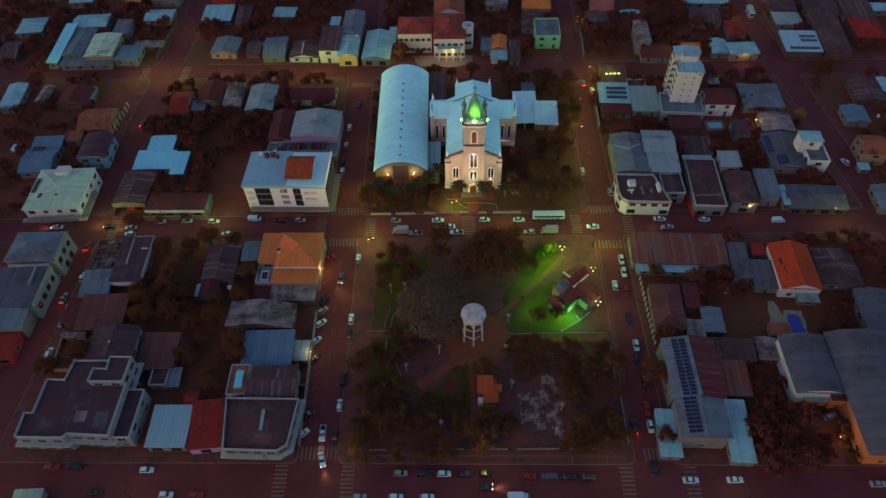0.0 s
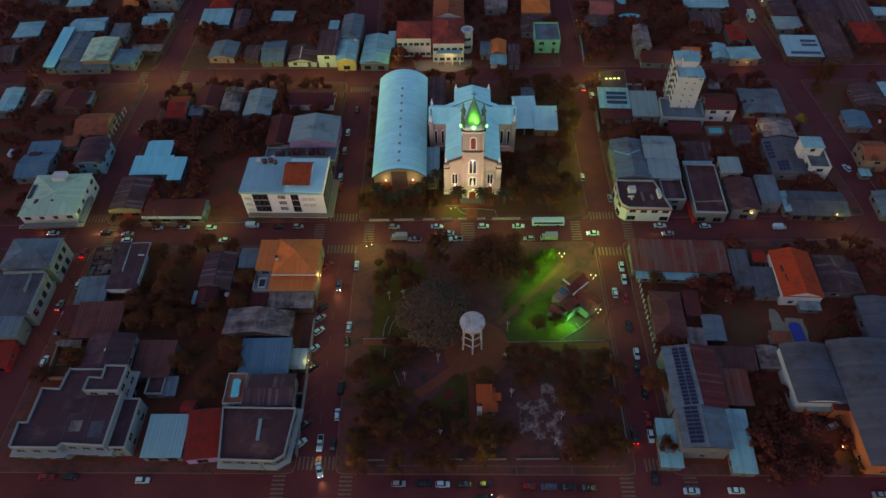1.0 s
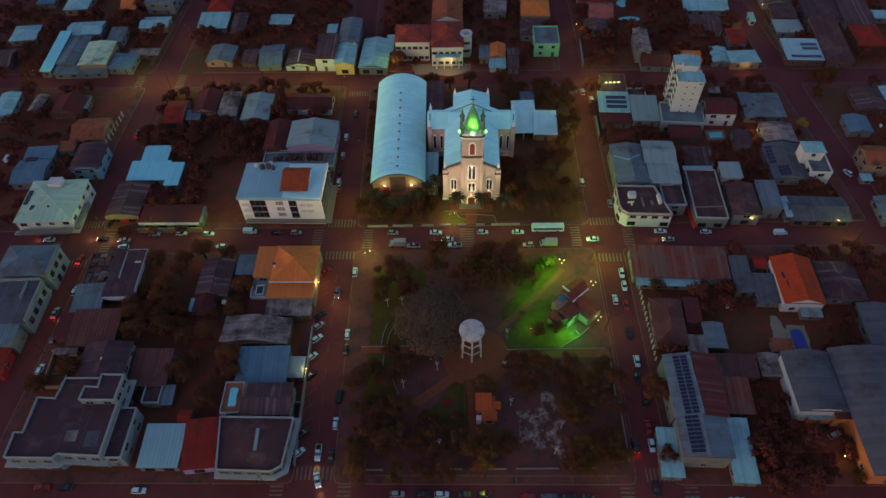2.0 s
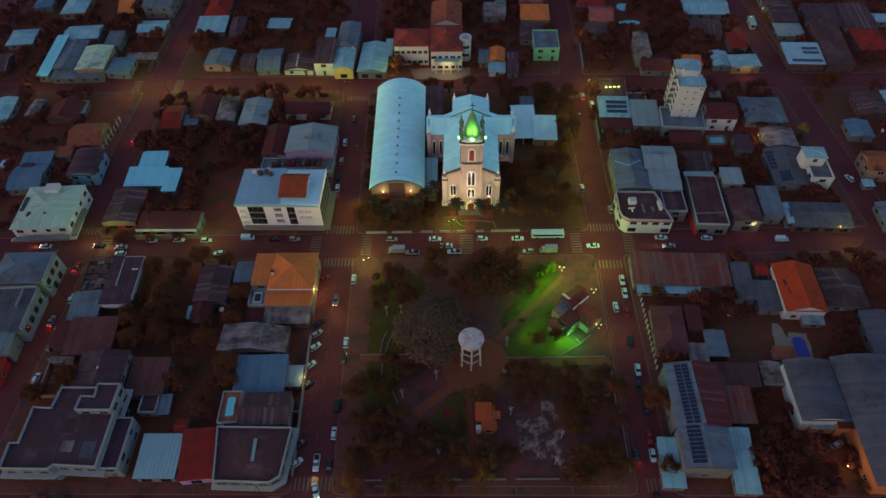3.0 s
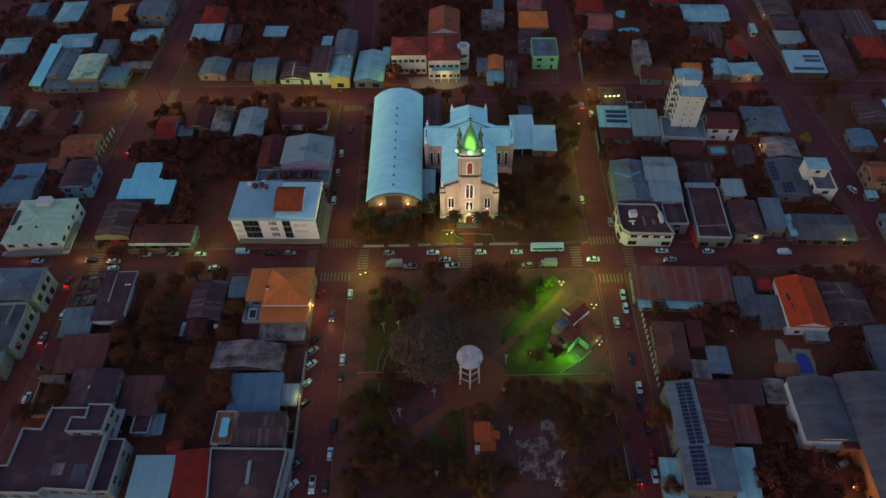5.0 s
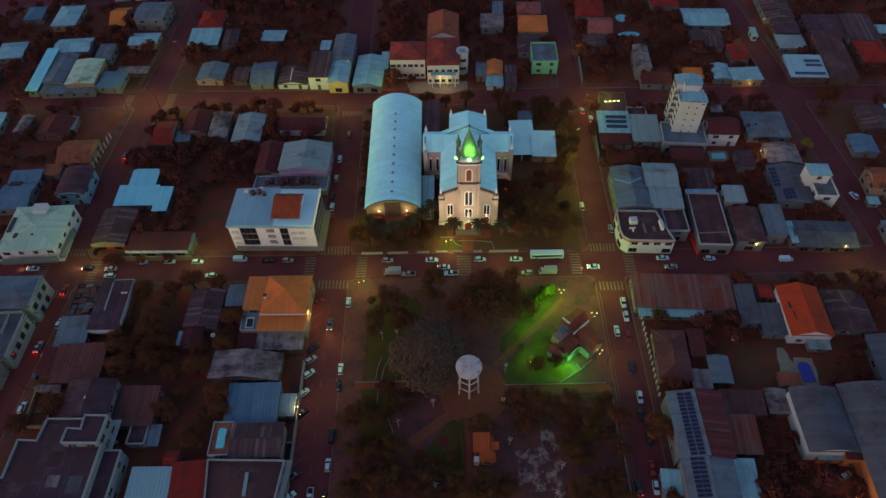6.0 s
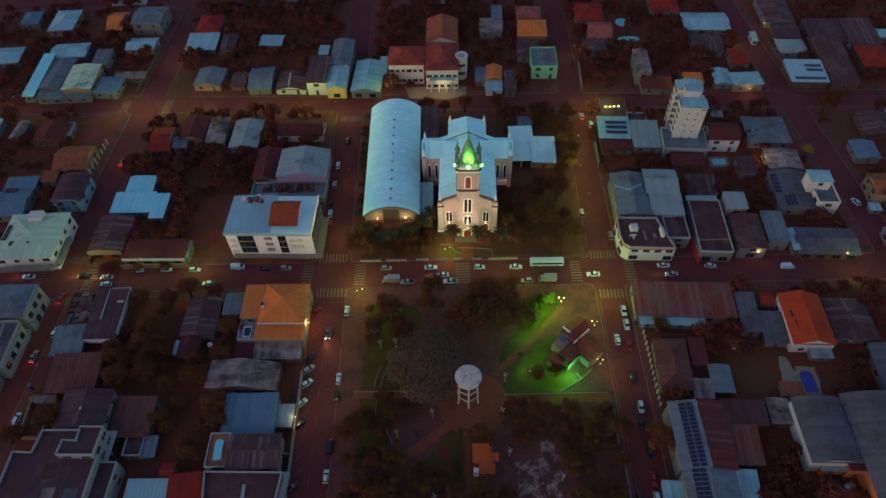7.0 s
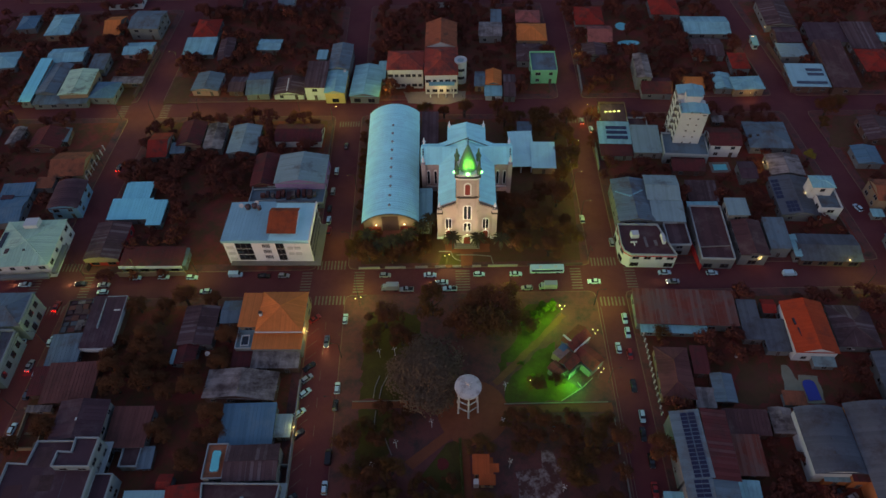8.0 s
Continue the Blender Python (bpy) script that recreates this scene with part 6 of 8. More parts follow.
def palm(x, y, h, k=0):
    root = thing("palm", pose(x, y, 0.15, 0, 0, 40 * k), "tall palm with arching fronds before the church", "palm", "church palms")
    part("trunk", tube(bmesh.new(), (0, 0, -0.1), (0.15, 0.1, h), 0.26, 0.17, 8), BARK, root)
    bm = bmesh.new()
    for i in range(16):
        a = i * 2.4
        pts = []
        for s in range(6):
            q = s / 5
            rr = 3.3 * q
            pts.append(Vector((0.15 + rr * math.cos(a), 0.1 + rr * math.sin(a), h + 1.3 * math.sin(q * 2.2) * (0.6 + 0.06 * (i % 5)) - 1.1 * q * q)))
        side = Vector((-math.sin(a), math.cos(a), 0))
        ls = [bm.verts.new(p - side * (0.34 * math.sin(0.35 + 2.6 * j / 5)) - Vector((0, 0, 0.12))) for j, p in enumerate(pts)]
        ms = [bm.verts.new(p) for p in pts]
        rs = [bm.verts.new(p + side * (0.34 * math.sin(0.35 + 2.6 * j / 5)) - Vector((0, 0, 0.12))) for j, p in enumerate(pts)]
        for j in range(5):
            bm.faces.new((ls[j], ms[j], ms[j + 1], ls[j + 1]))
            bm.faces.new((ms[j], rs[j], rs[j + 1], ms[j + 1]))
    tagged(part("fronds", bm, PALM_LEAF, root), kind="stuff")


def free(x, y, r):
    return all(abs(x - fx) > w / 2 + r * 0.55 or abs(y - fy) > d / 2 + r * 0.55 for fx, fy, _, w, d in FOOT)


FAR = []


def grove(x0, y0, x1, y1, n, r0, r1, seed, gap=0.75, far=False, brown=False):
    """Trees scattered over a rectangle, clear of buildings and of one another."""
    rnd = random.Random(seed)
    for _ in range(n * 6):
        if n <= 0:
            break
        x, y, r = rnd.uniform(x0, x1), rnd.uniform(y0, y1), rnd.uniform(r0, r1)
        if free(x, y, r) and all((x - a) ** 2 + (y - b) ** 2 > (gap * (r + c)) ** 2 for a, b, c in TREES):
            if far:
                TREES.append((x, y, r))
                FAR.append((x, y, r, r * rnd.uniform(1.7, 2.3)))
            else:
                tree(x, y, r, r * rnd.uniform(1.7, 2.3), 6 + 7 * n if brown else None)
            n -= 1


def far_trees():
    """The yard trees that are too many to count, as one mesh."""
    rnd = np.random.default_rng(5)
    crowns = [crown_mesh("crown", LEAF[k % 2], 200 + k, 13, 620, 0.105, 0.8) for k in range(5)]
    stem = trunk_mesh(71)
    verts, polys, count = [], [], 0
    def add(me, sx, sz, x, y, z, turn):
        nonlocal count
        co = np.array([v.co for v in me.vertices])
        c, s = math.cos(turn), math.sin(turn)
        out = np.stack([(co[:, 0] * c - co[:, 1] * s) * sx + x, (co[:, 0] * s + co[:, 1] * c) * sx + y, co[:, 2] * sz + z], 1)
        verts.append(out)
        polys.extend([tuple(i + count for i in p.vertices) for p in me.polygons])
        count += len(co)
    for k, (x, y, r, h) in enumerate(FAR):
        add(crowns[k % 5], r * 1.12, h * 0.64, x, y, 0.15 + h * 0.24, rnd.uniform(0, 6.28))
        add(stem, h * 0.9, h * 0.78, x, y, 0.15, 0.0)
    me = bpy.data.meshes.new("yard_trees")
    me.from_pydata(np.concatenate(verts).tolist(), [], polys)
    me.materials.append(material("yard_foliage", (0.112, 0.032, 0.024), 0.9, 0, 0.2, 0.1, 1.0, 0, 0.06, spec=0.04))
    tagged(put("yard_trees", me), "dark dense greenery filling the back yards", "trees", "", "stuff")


ground_patch("churchyard_lawn", [(-23.0, 148.4), (45.4, 146.4), (50.6, 212), (-22.0, 217)], 0.18, CHURCHYARD, "brownish worn grass of the churchyard", "lawn")
ground_patch("path", [(8.4, 146.2), (11.6, 146.1), (12.6, 153), (8.2, 153)], 0.20, PARK_PATH, "reddish paved path to the church door", "path")
ground_patch("forecourt", ragged([(3.5, 151.6), (17.6, 151.2), (17.8, 154.6), (3.4, 155.0)], 51, 0.2), 0.196, PARK_PATH, "reddish paved forecourt before the church door", "paving")
ground_patch("lawn", ragged([(1.0, 146.9), (8.0, 146.7), (7.8, 151.0), (2.6, 151.4)], 52, 0.3), 0.192, GRASS, "lamp-lit lawn before the church", "lawn")
for line in ([(1.5, 152.2), (5.3, 152.0), (5.7, 150.1), (6.6, 148.9), (8.2, 148.0)], [(7.0, 150.5), (12.9, 150.2), (17.7, 149.4), (18.2, 146.4)]):
    for (ax, ay), (bx, by) in zip(line, line[1:]):
        q = (Vector((bx, by)) - Vector((ax, ay))).normalized().orthogonal() * 0.13
        tagged(put("edging", mesh_of("edging", prism(bmesh.new(), [(ax - q.x, ay - q.y), (bx - q.x, by - q.y), (bx + q.x, by + q.y), (ax + q.x, ay + q.y)][::-1], 0.1, 0.36), CONCRETE)), "pale edging of the churchyard paths", "edging", "", "structure")
# named trees of the square and the churchyard
tree(-2.6, 105.8, 9.2, 13.0, 2, "huge round grey-green tree in the square", True)
tree(-1.6, 128.5, 5.4, 12)
tree(19.0, 129.3, 6.9, 12)
tree(13.8, 121.9, 7.1, 12)
tree(7.0, 120.3, 5.1, 10)
tree(21.8, 122.7, 5.6, 11)
tree(11.2, 128.4, 5.0, 10)
tree(-14.5, 124.7, 5.4, 10)
tree(-17.9, 118.8, 4.3, 8)
tree(-9.9, 118.6, 4.3, 9)
tree(-24.4, 151.5, 3.8, 8)
tree(-20.2, 149.6, 4.2, 8)
tree(-16.1, 151.7, 3.1, 7)
tree(-11.1, 150.8, 3.3, 6)
tree(-6.8, 151.3, 3.3, 7)
tree(23.4, 156.3, 3.0, 8)
tree(30.2, 167.9, 5.6, 10)
tree(35.0, 159.3, 5.5, 10)
tree(41.1, 169.6, 5.2, 10)
tree(41.4, 154.8, 5.1, 9)
tree(27.6, 151.6, 4.2, 8)
tree(35.6, 148.7, 4.2, 8)
tree(47.6, 186.4, 5.3, 10)
tree(45.8, 203.0, 5.5, 10)
tree(40.4, 210.1, 4.6, 8)
tree(27.9, 210.8, 4.1, 8)
tree(-1.2, 218.4, 2.9, 8.5)
tree(13.4, 217.9, 3.2, 8.5)
tree(26.0, 217.4, 3.4, 9)
tree(-13.9, 216.9, 2.2, 7)
tree(5.8, 217.6, 2.3, 7)
tree(26.2, 103.4, 2.7, 6)
tree(31.5, 103.9, 2.3, 5)
tree(9.4, 87.7, 3.6, 7)
tree(-23.1, 89.5, 4.3, 8)
tree(44.0, 86.9, 4.0, 8)
tree(40.1, 90.0, 3.3, 7)
tree(54.4, 83.6, 4.6, 9)
tree(62.6, 117.2, 2.5, 6)
tree(53.8, 66.8, 2.8, 5)
grove(-23, 64, -10, 84, 15, 2.2, 3.8, 1, 0.55)
grove(-22, 84, -8, 98, 7, 2.0, 3.2, 2, 0.6)
grove(-10, 64, 17, 74, 13, 2.2, 3.6, 3, 0.55)
grove(30, 64, 44, 94, 22, 2.2, 3.8, 4, 0.55)
grove(17, 85, 32, 95, 8, 2.0, 3.2, 5, 0.6)
grove(-7, 73, 4, 80, 5, 1.6, 2.4, 6)
grove(22, 150, 46, 190, 15, 2.4, 3.8, 7, 0.8, brown=True)
grove(34, 150, 47, 205, 16, 2.4, 3.8, 27, 0.7)
grove(24, 198, 52, 215, 22, 2.2, 3.6, 8, 0.6)
grove(-24, 148, -2, 158, 22, 1.6, 2.8, 9, 0.6)
grove(-24, 160, -23, 215, 14, 1.3, 1.9, 10)
# back yards of the blocks
grove(-110, 73, -42, 136, 52, 2.4, 4.2, 11, 0.5, brown=True)
grove(-106, 146, -42, 220, 105, 1.6, 3.8, 12, 0.6, far=True)
grove(-190, 150, -122, 226, 75, 1.6, 3.6, 13, 0.62, far=True)
grove(-195, 234, -116, 302, 75, 1.6, 3.4, 14, 0.62, far=True)
grove(-102, 234, -38, 300, 85, 1.6, 3.6, 15, 0.62, far=True)
grove(-22, 232, 50, 298, 85, 1.6, 3.8, 16, 0.62, far=True)
grove(62, 228, 130, 296, 95, 1.6, 3.8, 17, 0.62, far=True)
grove(58, 146, 130, 214, 60, 1.5, 3.2, 18, 0.65, far=True)
grove(144, 224, 205, 292, 55, 1.6, 3.4, 19, 0.65, far=True)
grove(146, 140, 205, 212, 50, 1.6, 3.4, 20, 0.65, far=True)
grove(58, 62, 134, 130, 60, 1.6, 3.4, 21, 0.62, far=True)
grove(74, 57, 92, 84, 40, 2.4, 3.8, 22, 0.55, far=True)
tree(97.6, 59.4, 2.2, 3.6, 1, "round olive bush beside a small lamp")
BRIGHT = [crown_mesh("crown", material("bright_green_leaves", (0.050, 0.075, 0.016), 0.85, 0, 0.2, 0.5, 2.0, 0, 0.3, 0.2, spec=0.1), 91 + k, 9, 2600, 0.07, 0.8) for k in range(2)]
for k, (x, y, r, h) in enumerate(((31.8, 127.6, 2.5, 4.8), (28.6, 126.2, 2.2, 4.2), (34.0, 129.4, 1.8, 3.4), (26.8, 121.0, 1.2, 2.2), (22.6, 110.6, 1.0, 1.8), (25.6, 106.4, 1.1, 2.0))):
    bush = thing("bush", pose(x, y, 0.15, 0, 0, 50 * k), "green bush lit by coloured garden lights", "bush", "garden bushes")
    put("stem", TRUNKS[k % 3], bush, Matrix.Diagonal((h * 0.8, h * 0.8, h * 0.7, 1)))
    put("crown", BRIGHT[k % 2], bush, Matrix.Translation((0, 0, h * 0.1)) @ Matrix.Diagonal((r, r, h * 0.8, 1)))
grove(-190, 60, -124, 138, 40, 1.6, 3.4, 23, 0.65, far=True)
street_tree = thing("tree", pose(131.6, 186.2, 0.15), "small round street tree, lamplight put into its yellow-green leaves", "tree", "town trees")
put("trunk", TRUNKS[1], street_tree, Matrix.Diagonal((3.6, 3.6, 2.6, 1)))
# Leaves made bright yellow-green: lamplight is put into their colour.
put("crown", crown_mesh("crown", material("yellow_green_leaves", (0.20, 0.15, 0.030), 0.9, 0, 0.2, 0.4, 2.0, 0, 0.2, spec=0.08), 97, 11, 2400, 0.06, 0.9), street_tree, Matrix.Translation((0, 0, 0.9)) @ Matrix.Diagonal((2.5, 2.5, 3.6, 1)))
tree(147.4, 210.2, 4.4, 9, 0)
tree(152.8, 214.0, 3.4, 7, 3)
tree(143.6, 203.4, 2.4, 5, 1)
grove(-230, 312, 230, 372, 150, 2.4, 4.5, 24, 0.7, far=True)
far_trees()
for k, (x, y, h) in enumerate(((-0.9, 159.5, 7.5), (-3.6, 157.6, 6.5), (5.9, 153.0, 5.5), (13.8, 153.0, 5.0), (-7.4, 155.2, 6.0), (21.0, 152.0, 5.5), (-13.2, 152.6, 6.0), (-17.0, 151.8, 5.5), (-20.8, 155.4, 6.0), (-10.2, 153.6, 5.0))):
    palm(x, y, h, k)


# ---- vehicles ----
# White paint is tinted blue: the sky's reflection is put into its colour.
PAINT = {"w": material("white_car_paint", (0.34, 0.56, 0.66), 0.3, 0, 0.05, 1, 3, 0, spec=0.5), "s": material("silver_car_paint", (0.30, 0.32, 0.34), 0.3, 0.3, 0.05, 1, 3, 0, spec=0.5),
         "k": material("black_car_paint", (0.018, 0.018, 0.022), 0.25, 0, 0.05, 1, 3, 0, spec=0.5), "r": material("red_car_paint", (0.32, 0.015, 0.012), 0.3, 0, 0.05, 1, 3, 0, spec=0.5),
         "b": material("blue_car_paint", (0.05, 0.085, 0.15), 0.3, 0, 0.05, 1, 3, 0, spec=0.5)}
PAINT_WORDS = {"w": "white", "s": "silver", "k": "black", "r": "red", "b": "blue"}
RUBBER = material("tyre_rubber", (0.015, 0.015, 0.016), 0.9, 0, 0.1, 1, 5, 0)
TYRE = mesh_of("tyre", lathe(bmesh.new(), [(0.19, -0.1), (0.30, -0.1), (0.33, -0.06), (0.33, 0.06), (0.30, 0.1), (0.19, 0.1)], 14), RUBBER)
RIM = mesh_of("rim", lathe(bmesh.new(), [(0.19, -0.08), (0.19, 0.08), (0.08, 0.105), (0.02, 0.11)], 10), STEEL)
HEAD_OFF = material("lamp_glass", (0.5, 0.5, 0.48), 0.2, 0, 0.05, 1, 3, 0)
TAIL_OFF = material("tail_glass", (0.22, 0.01, 0.01), 0.25, 0, 0.05, 1, 3, 0)


def loft(bm, rows):
    """A body through upright sections across the car: (x, half width, low, high, half width at the top)."""
    rings = []
    for x, w, z0, z1, wt in rows:
        zm = z0 + (z1 - z0) * 0.62
        rings.append([bm.verts.new(p) for p in ((x, -w * 0.94, z0), (x, -w, (z0 + zm) / 2), (x, -w * 0.985, zm), (x, -wt, z1), (x, wt, z1), (x, w * 0.985, zm), (x, w, (z0 + zm) / 2), (x, w * 0.94, z0))])
    for lo, hi in zip(rings, rings[1:]):
        for i in range(8):
            bm.faces.new((lo[i], hi[i], hi[(i + 1) % 8], lo[(i + 1) % 8]))
    bm.faces.new(rings[0])
    bm.faces.new(rings[-1][::-1])
    return bm


# length, half width, bonnet height, roof height, cabin rows from the tail
SHAPES = {"hatch": (3.95, 0.84, 0.86, 1.46), "sedan": (4.4, 0.86, 0.88, 1.44), "pickup": (4.9, 0.90, 1.02, 1.70), "van": (4.7, 0.92, 1.15, 1.95), "truck": (6.0, 1.0, 1.2, 2.6), "bus": (11.6, 1.2, 1.3, 2.7)}
CAR_MESH = {}


def car_meshes(style, colour):
    if (style, colour) in CAR_MESH:
        return CAR_MESH[style, colour]
    L, w, b, t = SHAPES[style]
    h, out = L / 2, {}
    bm = bmesh.new()
    if style in ("hatch", "sedan"):
        tail = 0.93 if style == "hatch" else 0.98
        loft(bm, [(-h, w * 0.86, 0.34, b * 0.92, w * 0.74), (-h * 0.95, w * 0.97, 0.24, b * tail, w * 0.86), (-h * 0.4, w, 0.2, b + 0.02, w * 0.92), (h * 0.35, w, 0.2, b, w * 0.9), (h * 0.78, w * 0.97, 0.22, b * 0.86, w * 0.82), (h * 0.96, w * 0.88, 0.26, b * 0.74, w * 0.7), (h, w * 0.7, 0.36, b * 0.62, w * 0.6)])
        c0, c1, c2, c3 = (-h * 0.94, -h * 0.74, h * 0.08, h * 0.46) if style == "hatch" else (-h * 0.66, -h * 0.4, h * 0.08, h * 0.42)
        out["cabin"] = mesh_of("cabin", loft(bmesh.new(), [(c0, w * 0.86, b - 0.08, b + 0.02, w * 0.84), (c1, w * 0.88, b - 0.08, t - 0.05, w * 0.66), (c2, w * 0.88, b - 0.08, t - 0.04, w * 0.68), (c3, w * 0.86, b - 0.08, b + 0.0, w * 0.82)]), PANE)
        out["roof_panel"] = mesh_of("roof_panel", loft(bmesh.new(), [(c1 - 0.04, w * 0.67, t - 0.08, t - 0.03, w * 0.6), (c1 + 0.2, w * 0.71, t - 0.08, t + 0.01, w * 0.64), (c2 - 0.1, w * 0.71, t - 0.08, t + 0.01, w * 0.64), (c2 + 0.06, w * 0.68, t - 0.08, t - 0.03, w * 0.6)]), PAINT[colour])
    elif style == "pickup":
        loft(bm, [(-h, w * 0.95, 0.4, b, w * 0.92), (-h * 0.2, w, 0.3, b, w * 0.94), (h * 0.45, w, 0.3, b, w * 0.92), (h * 0.85, w * 0.97, 0.32, b * 0.92, w * 0.84), (h, w * 0.8, 0.42, b * 0.72, w * 0.7)])
        out["cargo_bed"] = mesh_of("cargo_bed", box(bmesh.new(), -h * 0.93, -w * 0.8, b - 0.02, -h * 0.24, w * 0.8, b + 0.02), RUBBER)
        out["cabin"] = mesh_of("cabin", loft(bmesh.new(), [(-h * 0.18, w * 0.86, b - 0.06, t - 0.1, w * 0.72), (0.3, w * 0.88, b - 0.06, t - 0.05, w * 0.72), (h * 0.45, w * 0.86, b - 0.06, b + 0.02, w * 0.82)]), PANE)
        out["roof_panel"] = mesh_of("roof_panel", loft(bmesh.new(), [(-h * 0.2, w * 0.74, t - 0.1, t - 0.02, w * 0.68), (0.34, w * 0.74, t - 0.1, t, w * 0.68)]), PAINT[colour])
    elif style == "van":
        loft(bm, [(-h, w * 0.9, 0.34, t - 0.1, w * 0.78), (-h * 0.9, w, 0.24, t, w * 0.86), (h * 0.42, w, 0.24, t, w * 0.84), (h * 0.74, w, 0.24, b + 0.05, w * 0.82), (h, w * 0.85, 0.34, b * 0.72, w * 0.72)])
        out["windscreen"] = mesh_of("windscreen", loft(bmesh.new(), [(h * 0.44, w * 0.84, b + 0.1, t - 0.06, w * 0.78), (h * 0.75, w * 0.82, b + 0.02, b + 0.10, w * 0.78)]), PANE)
    elif style == "truck":
        loft(bm, [(h * 0.48, w, 0.4, 2.2, w * 0.86), (h * 0.8, w, 0.4, 2.15, w * 0.84), (h, w * 0.96, 0.45, 1.2, w * 0.86)])
        out["box_body"] = mesh_of("box_body", box(bmesh.new(), -h, -w * 1.02, 0.75, h * 0.44, w * 1.02, 3.0, 0.04), PAINT[colour])
        out["chassis"] = mesh_of("chassis", box(bmesh.new(), -h * 0.98, -w * 0.6, 0.45, h * 0.5, w * 0.6, 0.74), IRON)
        out["windscreen"] = mesh_of("windscreen", loft(bmesh.new(), [(h * 0.82, w * 0.86, 1.35, 2.05, w * 0.8), (h * 0.965, w * 0.86, 1.28, 1.4, w * 0.8)]), PANE)
    else:
        loft(bm, [(-h, w * 0.96, 0.5, t - 0.1, w * 0.86), (-h * 0.97, w, 0.4, t, w * 0.9), (h * 0.95, w, 0.4, t, w * 0.9), (h, w * 0.95, 0.5, t - 0.2, w * 0.86)])
        for s, nm in ((-1, "side_glass"), (1, "side_glass_far")):
            out[nm] = mesh_of("side_glass", box(bmesh.new(), -h * 0.92, s * w * 1.01 - 0.02, 1.45, h * 0.9, s * w * 1.01 + 0.02, 2.25), PANE)
        for q in (-0.5, 0.4):
            out["roof_hatch" + str(q)] = mesh_of("roof_hatch", box(bmesh.new(), h * q - 0.5, -0.4, t - 0.02, h * q + 0.5, 0.4, t + 0.12, 0.06), TRIM)
    out["body"] = mesh_of("body", bm, PAINT[colour])
    lz = min(b, 1.3) * 0.66
    CAR_MESH[style, colour] = out, L, w, lz
    return CAR_MESH[style, colour]


LAMPS = {k: mesh_of(n, box(bmesh.new(), -0.09, -0.17, -0.07, 0.05, 0.17, 0.07, 0.02), m) for k, n, m in (("h0", "headlight", HEAD_OFF), ("h1", "headlight", GLOW_HEAD), ("t0", "taillight", TAIL_OFF), ("t1", "taillight", GLOW_TAIL))}


def car(style, colour, x, y, heading, lights=""):
    """A vehicle on the road, its nose along heading (0 east, 90 north). lights: h headlights and t tail lights burn."""
    meshes, L, w, lz = car_meshes(style, colour)
    nm = {"hatch": "hatchback", "sedan": "sedan", "pickup": "pickup", "van": "van", "truck": "box_truck", "bus": "bus"}[style]
    state = "driving with headlights on" if "h" in lights else "braking with red tail lights lit" if "t" in lights else "parked at the kerb"
    root = thing(nm, pose(x, y, 0.0, 0, 0, heading) @ Matrix.Diagonal((0.88, 0.88, 0.88, 1)), f"{PAINT_WORDS[colour]} {nm.replace('_', ' ')} {state}", "bus" if style == "bus" else "truck" if style == "truck" else "car", "street vehicles")
    for k, me in meshes.items():
        put(me.name.split(".")[0], me, root)
    big = 1.45 if style in ("truck", "bus") else 1.0
    for sx in (-0.62, 0.64):
        for sy in (-1, 1):
            wh = put("wheel", TYRE, root, pose(L / 2 * sx, sy * (w - 0.1), 0.33 * big, 90, 0, 0) @ Matrix.Diagonal((big, big, 1.0 * sy, 1)))
            put("rim", RIM, wh)
    for sy in (-1, 1):
        put("headlight", LAMPS["h1" if "h" in lights else "h0"], root, pose(L / 2 - 0.1, sy * w * 0.62, lz))
        put("taillight", LAMPS["t1" if "t" in lights else "t0"], root, pose(-L / 2 + 0.07, sy * w * 0.66, lz + 0.1))
    if "h" in lights:
        lamp_light("beam", "SPOT", 300 * LIGHT, (0.80, 1.0, 0.42), pose(L / 2 + 0.15, 0, 0.75, 82, 0, -90), root, 0.15, 75)
    if "t" in lights:
        lamp_light("tail_glow", "POINT", 14 * LIGHT, (1.0, 0.05, 0.03), pose(-L / 2 - 0.3, 0, 0.8), root, 0.1)
    return root


car("hatch", "r", -20.0, 154.0, 8, "t")
car("hatch", "w", -92.6, 146.6, -2)
car("hatch", "w", -83.9, 146.4, -2)
car("hatch", "w", -75.0, 145.8, -2)
car("hatch", "s", -46.6, 145.0, -2)
car("hatch", "s", -15.3, 143.5, -2)
car("hatch", "w", 13.5, 142.4, -2)
car("hatch", "w", 84.3, 139.2, -2)
car("hatch", "r", -130.8, 148.3, -2)
car("sedan", "k", -52.8, 145.2, -2)
car("sedan", "w", -1.5, 142.9, -2)
car("sedan", "w", 24.7, 141.9, -2)
car("sedan", "w", 70.0, 140.1, -2)
car("sedan", "s", -136.6, 148.9, -2)
car("van", "w", -61.6, 146.1, -2)
car("van", "w", 107.4, 137.6, -2)
car("hatch", "w", -101.4, 141.6, 178)
car("hatch", "w", -69.8, 140.2, 178)
car("hatch", "s", 27.5, 136.5, 178)
car("pickup", "s", -8.8, 137.7, 178)
car("pickup", "w", 4.3, 137.3, 178)
car("truck", "s", -13.7, 138.4, 178)
car("truck", "s", 33.8, 136.4, 178)
car("bus", "w", 34.3, 142.7, 178)
car("sedan", "w", 2.0, 139.9, 178, "h")
car("sedan", "w", 48.0, 137.8, 178, "h")
car("sedan", "s", -101.8, 144.3, 178, "h")
car("sedan", "w", -126.4, 145.7, 178, "h")
car("sedan", "s", 71.6, 136.6, 178, "h")
car("sedan", "k", -109.0, 145.1, 178, "h")
